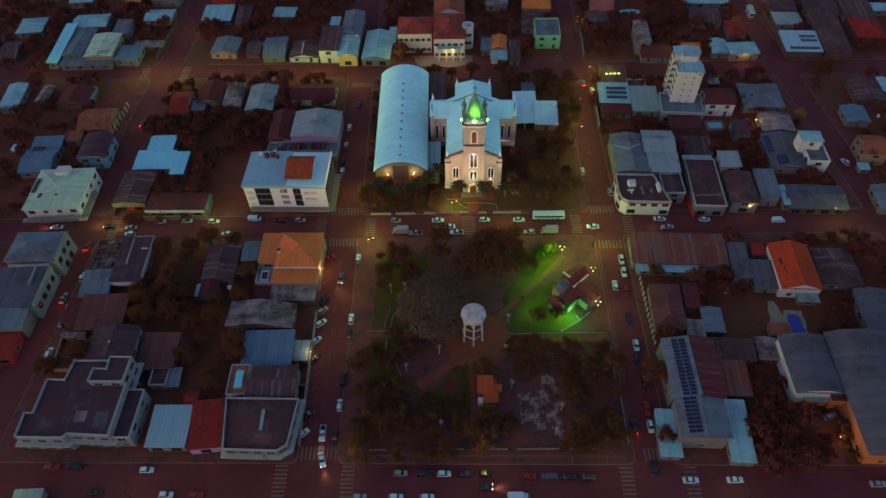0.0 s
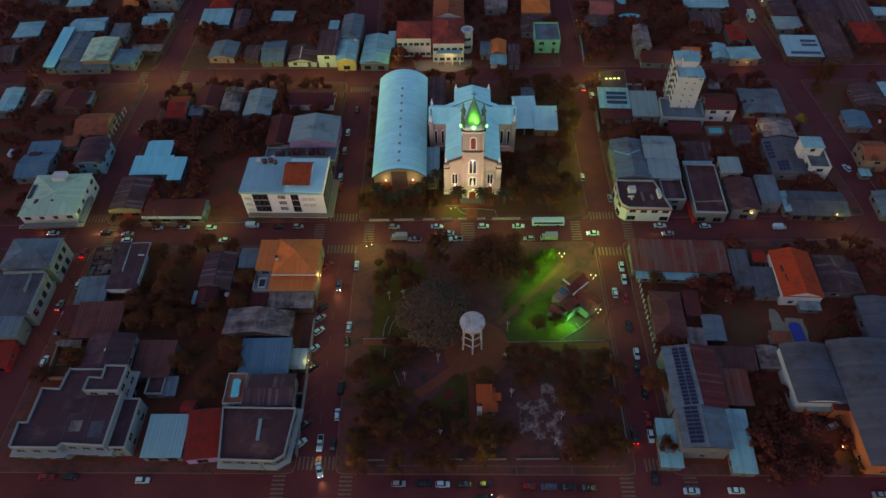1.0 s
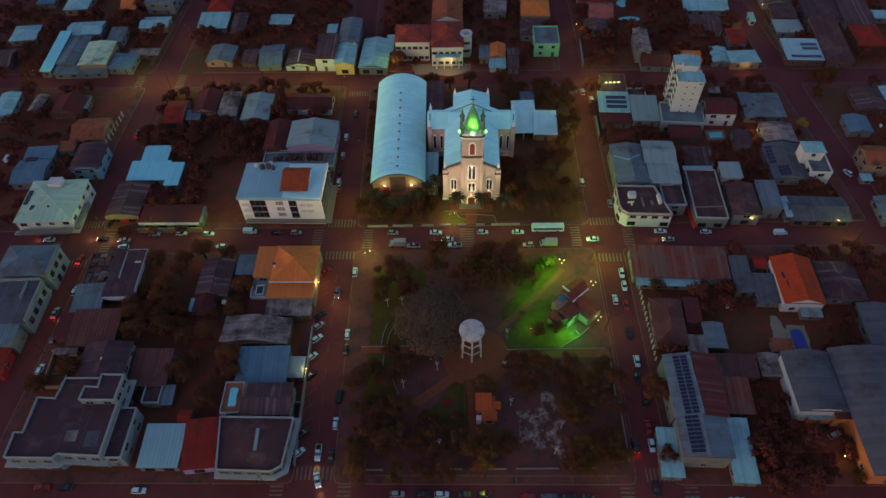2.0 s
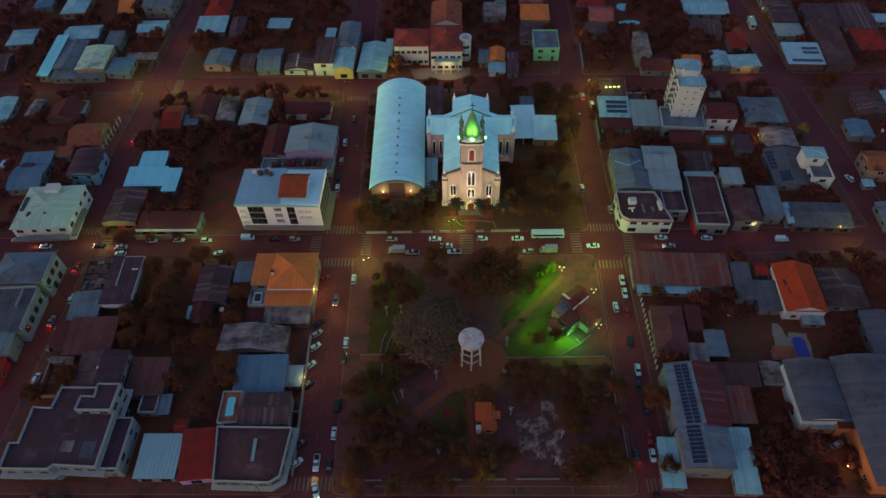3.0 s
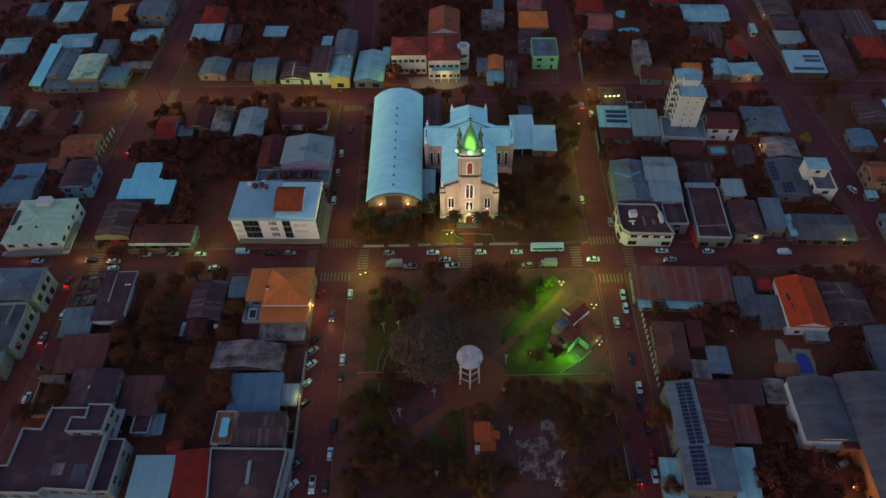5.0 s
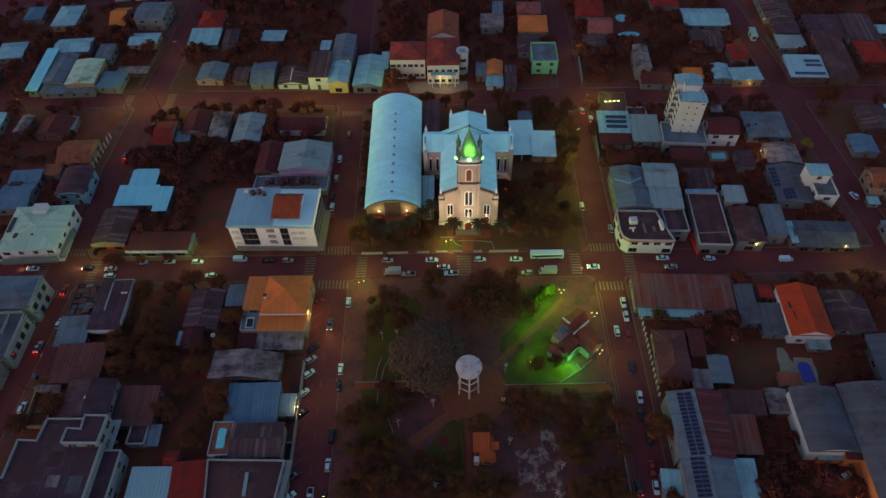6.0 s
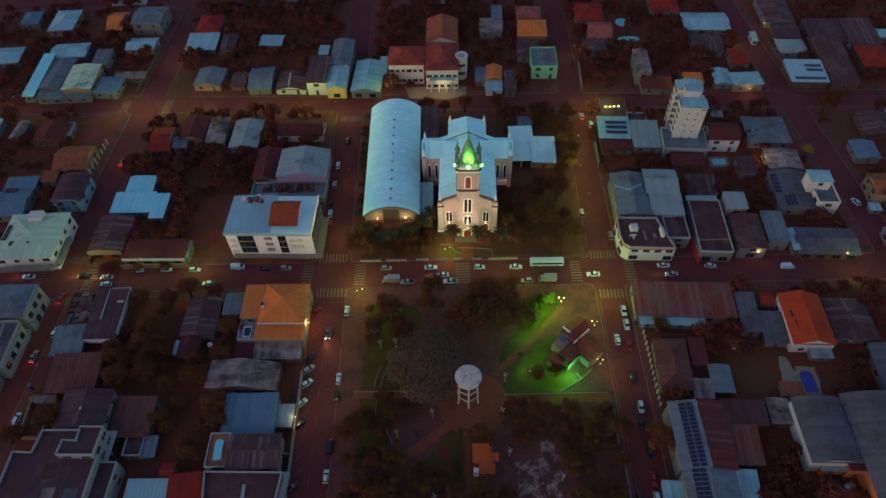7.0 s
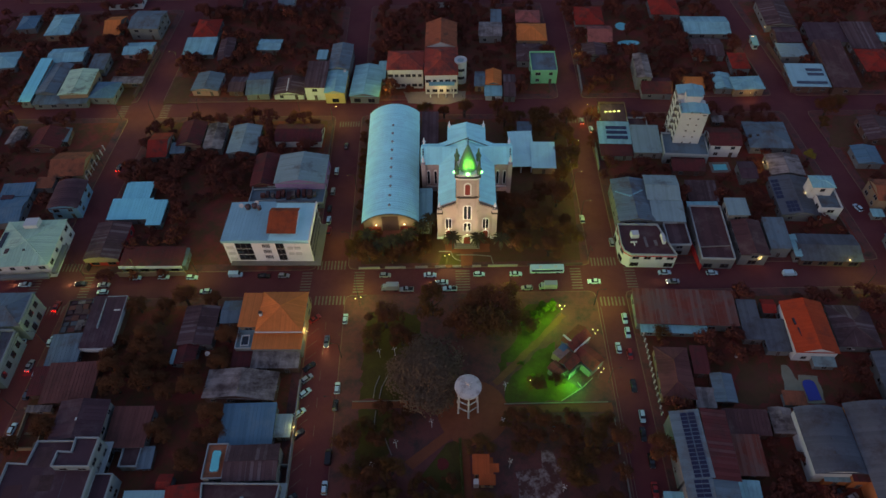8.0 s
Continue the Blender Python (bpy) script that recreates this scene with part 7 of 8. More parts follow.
car("hatch", "w", -26.7, 128.1, 88)
car("hatch", "w", -27.6, 105.8, 88)
car("hatch", "w", -29.0, 78.9, 88)
car("hatch", "k", -27.8, 100.7, 88)
car("sedan", "k", -29.5, 70.5, 88)
car("van", "k", -28.6, 86.5, 88)
car("hatch", "s", -36.1, 109.1, 40)
car("hatch", "w", -36.2, 104.8, 40)
car("hatch", "w", -37.1, 99.0, 40)
car("hatch", "w", -37.8, 71.4, 40)
car("sedan", "k", -37.0, 93.1, 40)
car("sedan", "k", -35.8, 112.7, 40)
car("sedan", "k", -37.2, 76.5, 40)
car("sedan", "r", -35.7, 128.5, 40)
car("hatch", "w", -33.3, 190.6, 88)
car("hatch", "s", -33.9, 180.7, 88)
car("hatch", "w", -34.4, 167.3, 88)
car("hatch", "k", -34.5, 172.4, 88)
car("hatch", "k", -30.6, 203.6, 88)
car("hatch", "r", -34.0, 162.6, 88)
car("sedan", "b", -31.6, 120.6, -92, "h")
car("pickup", "w", -32.8, 71.2, -92, "h")
car("sedan", "w", -32.4, 64.3, -75, "h")
car("hatch", "w", 54.4, 124.1, -93)
car("hatch", "w", 54.2, 119.3, -93)
car("hatch", "r", 53.3, 112.4, -93)
car("hatch", "w", 52.5, 93.8, -93)
car("hatch", "w", 51.0, 70.0, -93)
car("sedan", "k", 52.2, 102.6, -93)
car("sedan", "k", 51.6, 88.9, -93)
car("sedan", "r", 51.2, 74.8, -93)
car("sedan", "k", 49.5, 59.2, -93)
car("sedan", "k", 52.1, 82.0, -93)
car("hatch", "w", 50.6, 114.5, 88)
car("sedan", "k", 46.9, 70.1, 88, "t")
car("hatch", "s", 57.1, 212.3, 88, "t")
car("hatch", "w", 59.8, 207.4, 88, "t")
car("hatch", "s", 48.8, 163.2, 88)
car("hatch", "s", 56.4, 152.9, 88)
car("hatch", "w", -112.2, 98.0, 84)
car("hatch", "w", -119.3, 124.6, 84)
car("hatch", "s", -119.3, 120.8, 84)
car("hatch", "w", -111.2, 124.7, 84)
car("hatch", "w", -111.7, 114.3, 84)
car("hatch", "b", -111.9, 108.0, 84)
car("van", "w", -119.4, 132.2, 84)
car("van", "s", -118.3, 159.1, 84)
car("van", "w", -154.8, 185.3, 84)
car("sedan", "r", -113.7, 137.0, 84, "t")
car("sedan", "s", -114.5, 116.9, 84, "t")
car("sedan", "k", -111.5, 197.0, 84, "t")
car("hatch", "w", 139.6, 163.2, 110)
car("hatch", "s", 97.4, 71.0, 20)
car("sedan", "k", 95.1, 72.6, 20)
car("hatch", "w", -75.8, 63.3, -2)
car("hatch", "k", -94.2, 64.8, -2)
car("hatch", "w", -2.0, 59.7, -2)
car("hatch", "s", -12.7, 60.2, -2)
car("hatch", "r", 18.6, 58.4, -2)
car("hatch", "k", 8.3, 59.3, -2)
car("sedan", "r", -99.9, 65.0, -2)
car("sedan", "k", -6.8, 60.0, -2)
car("sedan", "k", 3.1, 59.5, -2)
car("sedan", "b", 23.7, 58.2, -2)
car("sedan", "k", 28.2, 57.9, -2)
car("sedan", "k", 32.9, 57.6, -2)
car("sedan", "w", 57.6, 56.0, -2)
car("sedan", "w", 68.2, 55.7, -2)
car("sedan", "s", 101.8, 53.5, -2)
car("hatch", "w", -69.5, 57.0, -2)
car("hatch", "r", -62.2, 56.7, -2)
car("hatch", "k", -87.2, 58.1, -2)
car("hatch", "w", -13.7, 54.5, -2)
car("hatch", "w", -6.2, 54.2, -2)
car("hatch", "s", -22.5, 54.8, -2)
car("sedan", "k", 7.8, 56.1, -2, "h")
car("truck", "w", 15.6, 53.1, -2)


# ---- street lamps ----
TINT = {"amber": (0.60, 1.0, 0.13), "yellow": (0.50, 1.0, 0.11), "white": (1.0, 0.86, 0.6)}
lp = bmesh.new()
tube(lp, (0, 0, -0.2), (0, 0, 7.6), 0.11, 0.07, 8)
POLE = mesh_of("pole", lp, IRON)
lp = bmesh.new()
tube(lp, (0, 0, 7.4), (1.2, 0, 7.9), 0.045, 0.045, 6)
tube(lp, (1.2, 0, 7.9), (1.8, 0, 7.95), 0.045, 0.04, 6)
ARM = mesh_of("arm", lp, IRON)
HEAD = mesh_of("lamp_head", box(bmesh.new(), 1.6, -0.14, 7.90, 2.3, 0.14, 8.06, 0.04), IRON)
LENS = {"amber": mesh_of("lens", box(bmesh.new(), 1.66, -0.11, 7.86, 2.24, 0.11, 7.898), glowing("amber_lens", (1.0, 0.55, 0.18), 8.0)),
        "yellow": mesh_of("lens", box(bmesh.new(), 1.66, -0.11, 7.86, 2.24, 0.11, 7.898), GLOW_LAMP)}


def street_lamp(x, y, turn, tint, power):
    root = thing("street_lamp", pose(x, y, 0.1, 0, 0, turn), f"concrete street lamp with {tint} sodium light", "street lamp", "street lamps")
    put("pole", POLE, root)
    put("arm", ARM, root)
    put("lamp_head", HEAD, root)
    put("lens", LENS[tint], root)
    lamp_light("bulb", "POINT", 2000 * power * LIGHT, TINT[tint], pose(1.95, 0, 7.6), root, 0.25)


street_lamp(-118.1, 224.2, 90, "amber", 0.45)
street_lamp(-105.2, 223.6, 90, "amber", 0.45)
street_lamp(-67.3, 221.9, 90, "amber", 0.42)
street_lamp(-87.1, 222.8, 90, "amber", 0.42)
street_lamp(-158.4, 226.0, 90, "amber", 0.2)
street_lamp(-48.8, 221.1, 90, "amber", 0.6)
street_lamp(60.3, 212.2, 180, "amber", 0.42)
street_lamp(62.9, 216.1, 90, "amber", 0.42)
street_lamp(-36.3, 217.2, 0, "amber", 0.42)
street_lamp(-73.8, 147.5, -90, "yellow", 0.5)
street_lamp(-92.0, 148.1, -90, "yellow", 0.16)
street_lamp(-109.4, 148.6, -90, "yellow", 0.4)
street_lamp(47.4, 146.0, -90, "yellow", 0.42)
street_lamp(46.5, 129.4, 0, "yellow", 0.8)
street_lamp(127.8, 131.5, 90, "yellow", 0.32)
street_lamp(-23.3, 136.0, 90, "yellow", 0.5)
street_lamp(21.8, 134.6, 90, "yellow", 0.6)
street_lamp(-113.2, 103.4, 180, "amber", 0.07)
street_lamp(-111.8, 123.4, 180, "amber", 0.07)
street_lamp(-117.9, 199.0, 0, "amber", 0.08)
street_lamp(48.0, 177.8, 0, "yellow", 0.42)
street_lamp(48.6, 164.6, 0, "yellow", 0.42)
street_lamp(49.6, 193.2, 0, "yellow", 0.42)
street_lamp(-25.7, 180.5, 180, "amber", 0.10)
street_lamp(45.7, 104.1, 0, "amber", 0.18)
street_lamp(-76.3, 55.5, 90, "amber", 0.09)
street_lamp(-45.0, 63.4, -90, "amber", 0.03)
street_lamp(-26.5, 64.7, -90, "amber", 0.09)
street_lamp(8.5, 63.3, -90, "amber", 0.09)
street_lamp(39.0, 62.0, -90, "amber", 0.09)
street_lamp(67.6, 49.7, 90, "amber", 0.09)
street_lamp(-58.6, 64.2, -90, "amber", 0.03)
street_lamp(-106.3, 56.7, 90, "amber", 0.09)
street_lamp(-27.0, 115.3, 180, "amber", 0.22)
street_lamp(-26.2, 155.2, 180, "amber", 0.36)
street_lamp(-27.3, 99.6, 180, "amber", 0.16)
street_lamp(130.4, 251.2, 0, "amber", 0.18)
street_lamp(61.3, 247.3, 180, "amber", 0.18)
street_lamp(-102.7, 257.0, 180, "amber", 0.18)
street_lamp(12.9, 218.3, 90, "amber", 0.18)
street_lamp(96.8, 225.7, -90, "amber", 0.18)
street_lamp(-16.8, 230.9, -90, "amber", 0.18)


# ---- small lamps, walls and markings ----
def cluster_lamp(x, y, n=3, lit=True, h=4.4, power=150):
    root = thing("park_lamp", pose(x, y, 0.16, 0, 0, 20), f"{'lit' if lit else 'unlit'} park lamp with {n} white globes", "street lamp", "park lamps")
    part("pole", tube(bmesh.new(), (0, 0, -0.1), (0, 0, h), 0.07, 0.05), IRON if lit else TRIM, root)
    q = 0.8 if lit else 0.5
    for k in range(n):
        a = 2 * math.pi * k / n
        b = part("bracket", tube(bmesh.new(), (0, 0, h - 0.1), (q * math.cos(a), q * math.sin(a), h), 0.035, 0.035, 6), IRON if lit else TRIM, root)
        part("globe", lathe(bmesh.new(), [(0.04, h - 0.02), (0.10, h + 0.04), (0.13, h + 0.13), (0.10, h + 0.22), (0.03, h + 0.27)], 12, q * math.cos(a), q * math.sin(a)), GLOW_WHITE if lit else TRIM, b, "glowing white globe" if lit else "white globe", True)
    if lit:
        lamp_light("bulb", "POINT", power * LIGHT, (0.62, 1.0, 0.24), pose(0, 0, h + 0.9), root, 0.3)


ROW_GLOW = glowing("roof_lamp_glow", (0.72, 1.0, 0.28), 0.9)
row = thing("lamp_row", pose(68.2, 213.4, 3.3), "row of four bright yellow-green lamps on a roof edge", "lamp")
part("rail", tube(bmesh.new(), (-3.0, 0, 0), (3.0, 0, 0), 0.05, 0.05, 6), STEEL, row)
for k in range(4):
    part("lamp", box(bmesh.new(), -2.7 + 1.6 * k, -0.2, 0.05, -1.9 + 1.6 * k, 0.2, 0.4, 0.05), ROW_GLOW, row, "glowing yellow-green lamp")
cluster_lamp(44.0, 117.7)
cluster_lamp(43.3, 105.6)
cluster_lamp(36.0, 126.2, 3, power=600)
cluster_lamp(3.9, 147.6, 2, True, 3.6, 1000)
cluster_lamp(-22.6, 132.4, 2, power=600)
for x, y in ((-16.2, 114.8), (-12.0, 115.2), (-11.4, 88.3), (-17.2, 82.8), (-2.3, 71.7), (26.5, 68.7), (16.7, 82.2), (-2.3, 93.5), (29.0, 75.4), (15.9, 93.0), (17.6, 103.0), (10.0, 125.4)):
    cluster_lamp(x, y, 4, False, 3.8)


def low_wall(x0, y0, x1, y1, h=0.7, mat=None, label="low white churchyard wall"):
    a, b = Vector((x0, y0)), Vector((x1, y1))
    q = (b - a).normalized().orthogonal() * 0.12
    bm = bmesh.new()
    prism(bm, [tuple(a - q), tuple(b - q), tuple(b + q), tuple(a + q)][::-1], 0.0, 0.16 + h)
    root = tagged(put("garden_wall", mesh_of("garden_wall", bm, mat or WALL["W"])), label, "wall", "garden walls")
    q *= 1.5
    cap = bmesh.new()
    prism(cap, [tuple(a - q), tuple(b - q), tuple(b + q), tuple(a + q)][::-1], 0.162 + h, 0.25 + h)
    part("coping", cap, mat or WALL["W"], root)


for x0, x1 in ((-23.6, -17.0), (-15.4, -9.0), (-6.1, -2.2), (0.0, 3.4), (5.5, 8.2), (11.6, 14.3), (16.5, 25.6)):
    low_wall(x0, 145.9 - 0.03 * x0, x1, 145.9 - 0.03 * x1, 0.7, WALL["LP"])
low_wall(28.6, 145.2, 45.6, 144.6, 0.9, WALL["TN"], "low brown churchyard wall")
for x0, x1 in ((-21.6, -16.4), (-9.4, -4.6), (-3.0, 3.2), (5.0, 14.0), (16.5, 27.0), (29.0, 36.0)):
    low_wall(x0, 65.8 - 0.03 * x0, x1, 65.8 - 0.03 * x1, 0.35, CONCRETE, "low concrete bench wall at the square's edge")
for y0, y1 in ((66, 82), (84, 94)):
    low_wall(44.6, y0, 45.2, y1, 0.5, CONCRETE, "low concrete wall at the square's edge")
for x0, y0, x1, y1, c in ((-38.4, 68, -37.6, 108, "GR"), (-38.2, 84.5, -52, 85.0, "W"), (-103.5, 90, -103.0, 100, "CR"), (-108.4, 150, -107, 168, "TN"), (-98, 147.6, -77, 147.0, "CR"),
                          (81.0, 140.5, 80.2, 160, "RD"), (131, 150, 130, 172, "TN"), (-128, 188, -127.4, 204, "W"), (58.6, 186, 59.6, 204, "W"), (60, 229, 61.4, 248, "GR"), (-116.4, 237, -113.6, 268, "TN"), (130.6, 228, 129.6, 250, "TN"), (143.0, 228, 142.2, 256, "TN"), (-36.8, 190, -36.0, 214, "TN"), (88, 92.6, 62, 93.6, "W")):
    low_wall(x0, y0, x1, y1, 1.9, WALL[c], f"tall {WALL_WORDS[c]} plastered garden wall")


for x0, y0, x1, y1, h in ((-110.4, 103.2, -102.8, 102.9, 1.6), (-109.7, 102.9, -109.5, 92.2, 1.2), (-109.6, 92.2, -104.4, 92.0, 1.6), (-104.4, 92.2, -104.3, 93.6, 1.2)):
    low_wall(x0, y0, x1, y1, h, WALL["CR"], "pale rendered wall round a small garden")
border = thing("stone_border", pose(0, 0, 0.16), "curved row of pale stones edging a garden bed", "border")
for k in range(13):
    a = k / 12
    part("stone", box(bmesh.new(), -108.4 + 7.0 * a - 0.19, 96.6 + 0.8 * a * a - 0.25, -0.05, -108.4 + 7.0 * a + 0.19, 96.6 + 0.8 * a * a + 0.25, 0.4, 0.07), WALL["CR"], border)


def post_fence(x0, y0, x1, y1, n, h, label):
    root = thing("fence", pose(x0, y0, 0.15), label, "fence")
    d = Vector((x1 - x0, y1 - y0))
    bm = bmesh.new()
    box(bm, -0.12, -0.12, -0.1, 0.12, 0.12, h)
    box(bm, -0.17, -0.17, h, 0.17, 0.17, h + 0.12)
    me = mesh_of("post", bm, TRIM)
    for k in range(n):
        p = d * (k / (n - 1))
        put("post", me, root, pose(p.x, p.y, 0))
    for z in (0.35, h - 0.35):
        part("rail", tube(bmesh.new(), (0, 0, z), (d.x, d.y, z), 0.05, 0.05, 6), STEEL, root)


post_fence(57.6, 94.0, 58.4, 120.0, 15, 1.6, "steel fence with short white posts")
post_fence(-121.4, 186.0, -119.6, 207.0, 9, 2.2, "balustrade with tall white posts along the street")
turret = thing("turret", pose(13.2, 240.2, 0.15), "round white stair turret of the convent", "tower")
part("wall", lathe(bmesh.new(), [(2.3, -0.2), (2.3, 9.6), (2.5, 9.7), (2.5, 10.1), (2.1, 10.1), (2.1, 9.8)], 24), WALL["WB"], turret)
part("roof", lathe(bmesh.new(), [(2.1, 9.7), (0.1, 9.95)], 24), ROOF["GL"], turret)
for z in (3.0, 6.6):
    for a in (-0.3, 0.3):
        window(turret, pose(2.3 * math.sin(a), -2.3 * math.cos(a), z, 0, 0, math.degrees(a)), "small")
ground_patch("forecourt", ragged([(-8, 227.6), (-3, 226.4), (9, 226.0), (14, 227.4), (15, 233.6), (-10, 234.6)], 61, 0.5), 0.19, CONCRETE, "paved forecourt before the convent", "paving")
porch = thing("entrance_porch", pose(5.4, 231.6, 0.16, 0, 0, -2), "lit white entrance porch with blue sheet roof", "porch")
part("roof", box(bmesh.new(), -5.0, -1.6, 5.6, 5.0, 1.6, 5.8), ROOF["LB"], porch)
for k in range(4):
    part("column", tube(bmesh.new(), (-4.5 + 3 * k, -1.3, -0.1), (-4.5 + 3 * k, -1.3, 5.6), 0.25, 0.22), WALL["WB"], porch)
lamp_light("porch_bulb", "POINT", 300 * LIGHT, (1.0, 0.85, 0.35), pose(0, -2.6, 4.6), porch, 0.3)
lamp_light("porch_bulb", "POINT", 120 * LIGHT, (1.0, 0.85, 0.35), pose(-9, -2.0, 4.0), porch, 0.3)


def dish(x, y, z, turn=20):
    root = thing("satellite_dish", pose(x, y, 0.15, 0, 0, turn), "white satellite dish on a steel mast", "antenna", "satellite dishes")
    part("mast", tube(bmesh.new(), (0, 0, -0.1), (0, 0, z), 0.06, 0.05), STEEL, root)
    d = part("reflector", lathe(bmesh.new(), [(0.1, 0), (0.5, 0.1), (0.7, 0.26), (0.68, 0.28), (0.48, 0.13), (0.04, 0.05)], 16), TRIM, root, "", True)
    d.matrix_basis = pose(0, 0, z, 45, 0, 0)


dish(-63.8, 116.5, 3.4)
dish(81.9, 110.0, 1.2)
dish(114.4, 110.6, 1.6)
dish(118.9, 110.4, 1.6)
dish(158.2, 183.0, 3.4)


def wall_lamp(x, y, z, power, colour=(1.0, 0.92, 0.34)):
    root = thing("post_lamp", pose(x, y, 0.15), "small lit lamp on a short post", "lamp", "small lamps")
    part("post", tube(bmesh.new(), (0, 0, -0.1), (0, 0, z), 0.04, 0.035, 6), IRON, root)
    part("globe", lathe(bmesh.new(), [(0.04, z), (0.09, z + 0.06), (0.11, z + 0.13), (0.08, z + 0.22), (0.02, z + 0.25)], 10), GLOW_WHITE, root, "glowing globe", True)
    lamp_light("bulb", "POINT", power * LIGHT, colour, pose(0, -0.2, z + 0.6), root, 0.2)


for x, y, z, e in ((-36.9, 122.6, 3.0, 220), (114.1, 183.0, 3.4, 160), (122.4, 167.6, 3.6, 60), (123.2, 221.6, 2.6, 110), (143.7, 265.0, 3.0, 50), (43.3, 182.8, 2.6, 60), (-16.4, 231.4, 3.0, 120), (-37.6, 93.7, 3.0, 90), (98.8, 141.6, 2.8, 50), (125.7, 139.8, 2.8, 35), (96.4, 64.6, 2.4, 70), (57.4, 147.4, 4.0, 40), (24.6, 105.2, 0.8, 20)):
    wall_lamp(x, y, z, e)


def attach(root, name, x0, y0, z0, x1, y1, z1, mat, label=""):
    """A block on an existing building, given in the town's own measures."""
    ob = part(name, box(bmesh.new(), x0, y0, z0, x1, y1, z1, 0.03), mat, root, label)
    ob.matrix_basis = root.matrix_basis.inverted()


# roof details that set single houses apart
rr = random.Random(31)
for i in range(4):
    for k in range(6):
        x, y = -108.3 + 2.05 * i + rr.uniform(-0.2, 0.2), 126.4 + 1.9 * k + rr.uniform(-0.3, 0.3)
        z = 2.3 + rr.uniform(0.0, 0.35)
        sheet_ = rr.choice(("GY", "NV", "DG", "BR", "MR", "GD", "DG"))
        attach(patched_house, "roof_sheet", x, y, z, x + rr.uniform(1.6, 2.3), y + rr.uniform(1.2, 2.0), z + 0.06, ROOF[sheet_])
for k in range(9):
    a = k / 9
    attach(bow_house, "front_gutter", -100.4 + 9.4 * a, 119.75 - 0.45 * math.sin(math.pi * (a + 0.055)), 2.2, -100.35 + 9.4 * (a + 0.111), 120.05, 3.35, WALL["WB"], "bowed white front board")
attach(bow_house, "parapet", -96.9, 126.0, 3.9, -96.6, 136.6, 4.75, BLUETRIM, "pale dividing parapet")
attach(bow_house, "parapet", -90.9, 121.0, 3.4, -90.6, 136.5, 4.8, BLUETRIM, "pale side parapet")
attach(bow_house, "parapet", -96.6, 136.4, 4.3, -90.6, 136.7, 4.85, BLUETRIM, "pale end parapet")
attach(bow_house, "skylight", -93.6, 131.6, 4.1, -91.6, 132.6, 4.5, TRIM, "white skylight")
for k in range(34):
    x, y = -105.8 + 0.95 * (k % 13), rr.uniform(104.2, 114.0)
    attach(streaked_house, "roof_strip", x, y, 2.75 + 0.07 * (y - 103.7), x + 0.12, y + rr.uniform(0.5, 1.6), 2.9 + 0.07 * (y - 103.2), ROOF["GY"])
for x0, y0, x1, y1, c in ((-103.8, 73.0, -99.6, 80.4, "DT"), (-95.6, 71.6, -95.45, 83.0, "GD"), (-90.2, 70.8, -90.05, 82.8, "GD"), (-98.0, 78.6, -92.6, 82.6, "DG"), (-89.4, 72.0, -86.0, 76.2, "GD"), (-94.6, 73.6, -91.6, 76.6, "GY"), (-99.0, 84.4, -95.2, 89.6, "DG"), (-105.6, 74.6, -84.6, 74.72, "GD")):
    attach(big_shop, "roof_patch", x0, y0, 7.14, x1, y1, 7.2, ROOF[c], "bitumen repair on the flat roof")
attach(corner_house, "parapet", -117.2, 126.0, 7.2, -116.7, 136.4, 8.3, WALL["LW"], "white street-side parapet")
for y0, z0, z1 in ((127.0, 4.4, 6.2), (130.4, 4.6, 6.4), (133.6, 4.4, 6.2), (128.4, 0.6, 2.8), (132.0, 0.6, 2.8)):
    attach(corner_house, "window", -116.95, y0, z0, -116.74, y0 + 1.7, z1, PANE)
attach(terrace_house, "terrace_wall", -130.6, 124.4, 5.6, -118.4, 124.8, 7.6, WALL["LW"], "white terrace wall")
attach(terrace_house, "terrace_wall", -122.4, 118.0, 5.6, -122.0, 124.4, 7.2, WALL["LW"], "white terrace wall")
attach(terrace_house, "parapet", -118.5, 110.4, 5.2, -118.0, 124.6, 6.9, WALL["LW"], "white street-side parapet")
for k in range(4):
    attach(terrace_house, "window", -118.35, 111.6 + 3.2 * k, 2.8, -117.94, 113.2 + 3.2 * k, 4.6, PANE)
for k in range(11):
    x = -57.6 + 1.75 * k
    attach(plant_house, "roof_unit", x, 176.2 + rr.uniform(-1.4, 0.6), 2.6, x + rr.uniform(0.9, 1.7), 178.2 + rr.uniform(-0.4, 0.8), 3.4 + rr.uniform(0.0, 0.9), (ROOF["BR"], ROOF["DG"], ROOF["GY"], ROOF["MR"])[k % 4], "weathered roof equipment")
attach(orange_house, "chimney", -49.8, 125.6, 7.2, -49.0, 126.4, 8.6, WALL["WB"], "small white chimney")
attach(orange_house, "chimney_cap", -49.9, 125.5, 8.6, -48.9, 126.5, 8.75, DARKTRIM)
attach(slate_house, "roof_vent", -92.3, 96.3, 6.6, -91.8, 97.1, 7.5, WALL["WB"], "white roof vent")
attach(stair_terrace, "stair_well", -54.5, 118.0, 4.3, -52.6, 121.0, 4.42, PANE, "dark stair opening")
for x0, y0, x1, y1 in ((-54.75, 117.75, -52.35, 118.0), (-54.75, 121.0, -52.35, 121.25), (-54.75, 118.0, -54.5, 121.0), (-52.6, 118.0, -52.35, 121.0)):
    attach(stair_terrace, "low_wall", x0, y0, 4.28, x1, y1, 4.9, WALL["WB"], "white wall round the stair opening")
for x in (113.6, 116.3):
    attach(hipped_house, "roof_vent", x, 195.9, 3.6, x + 0.9, 196.7, 4.5, DARKTRIM)
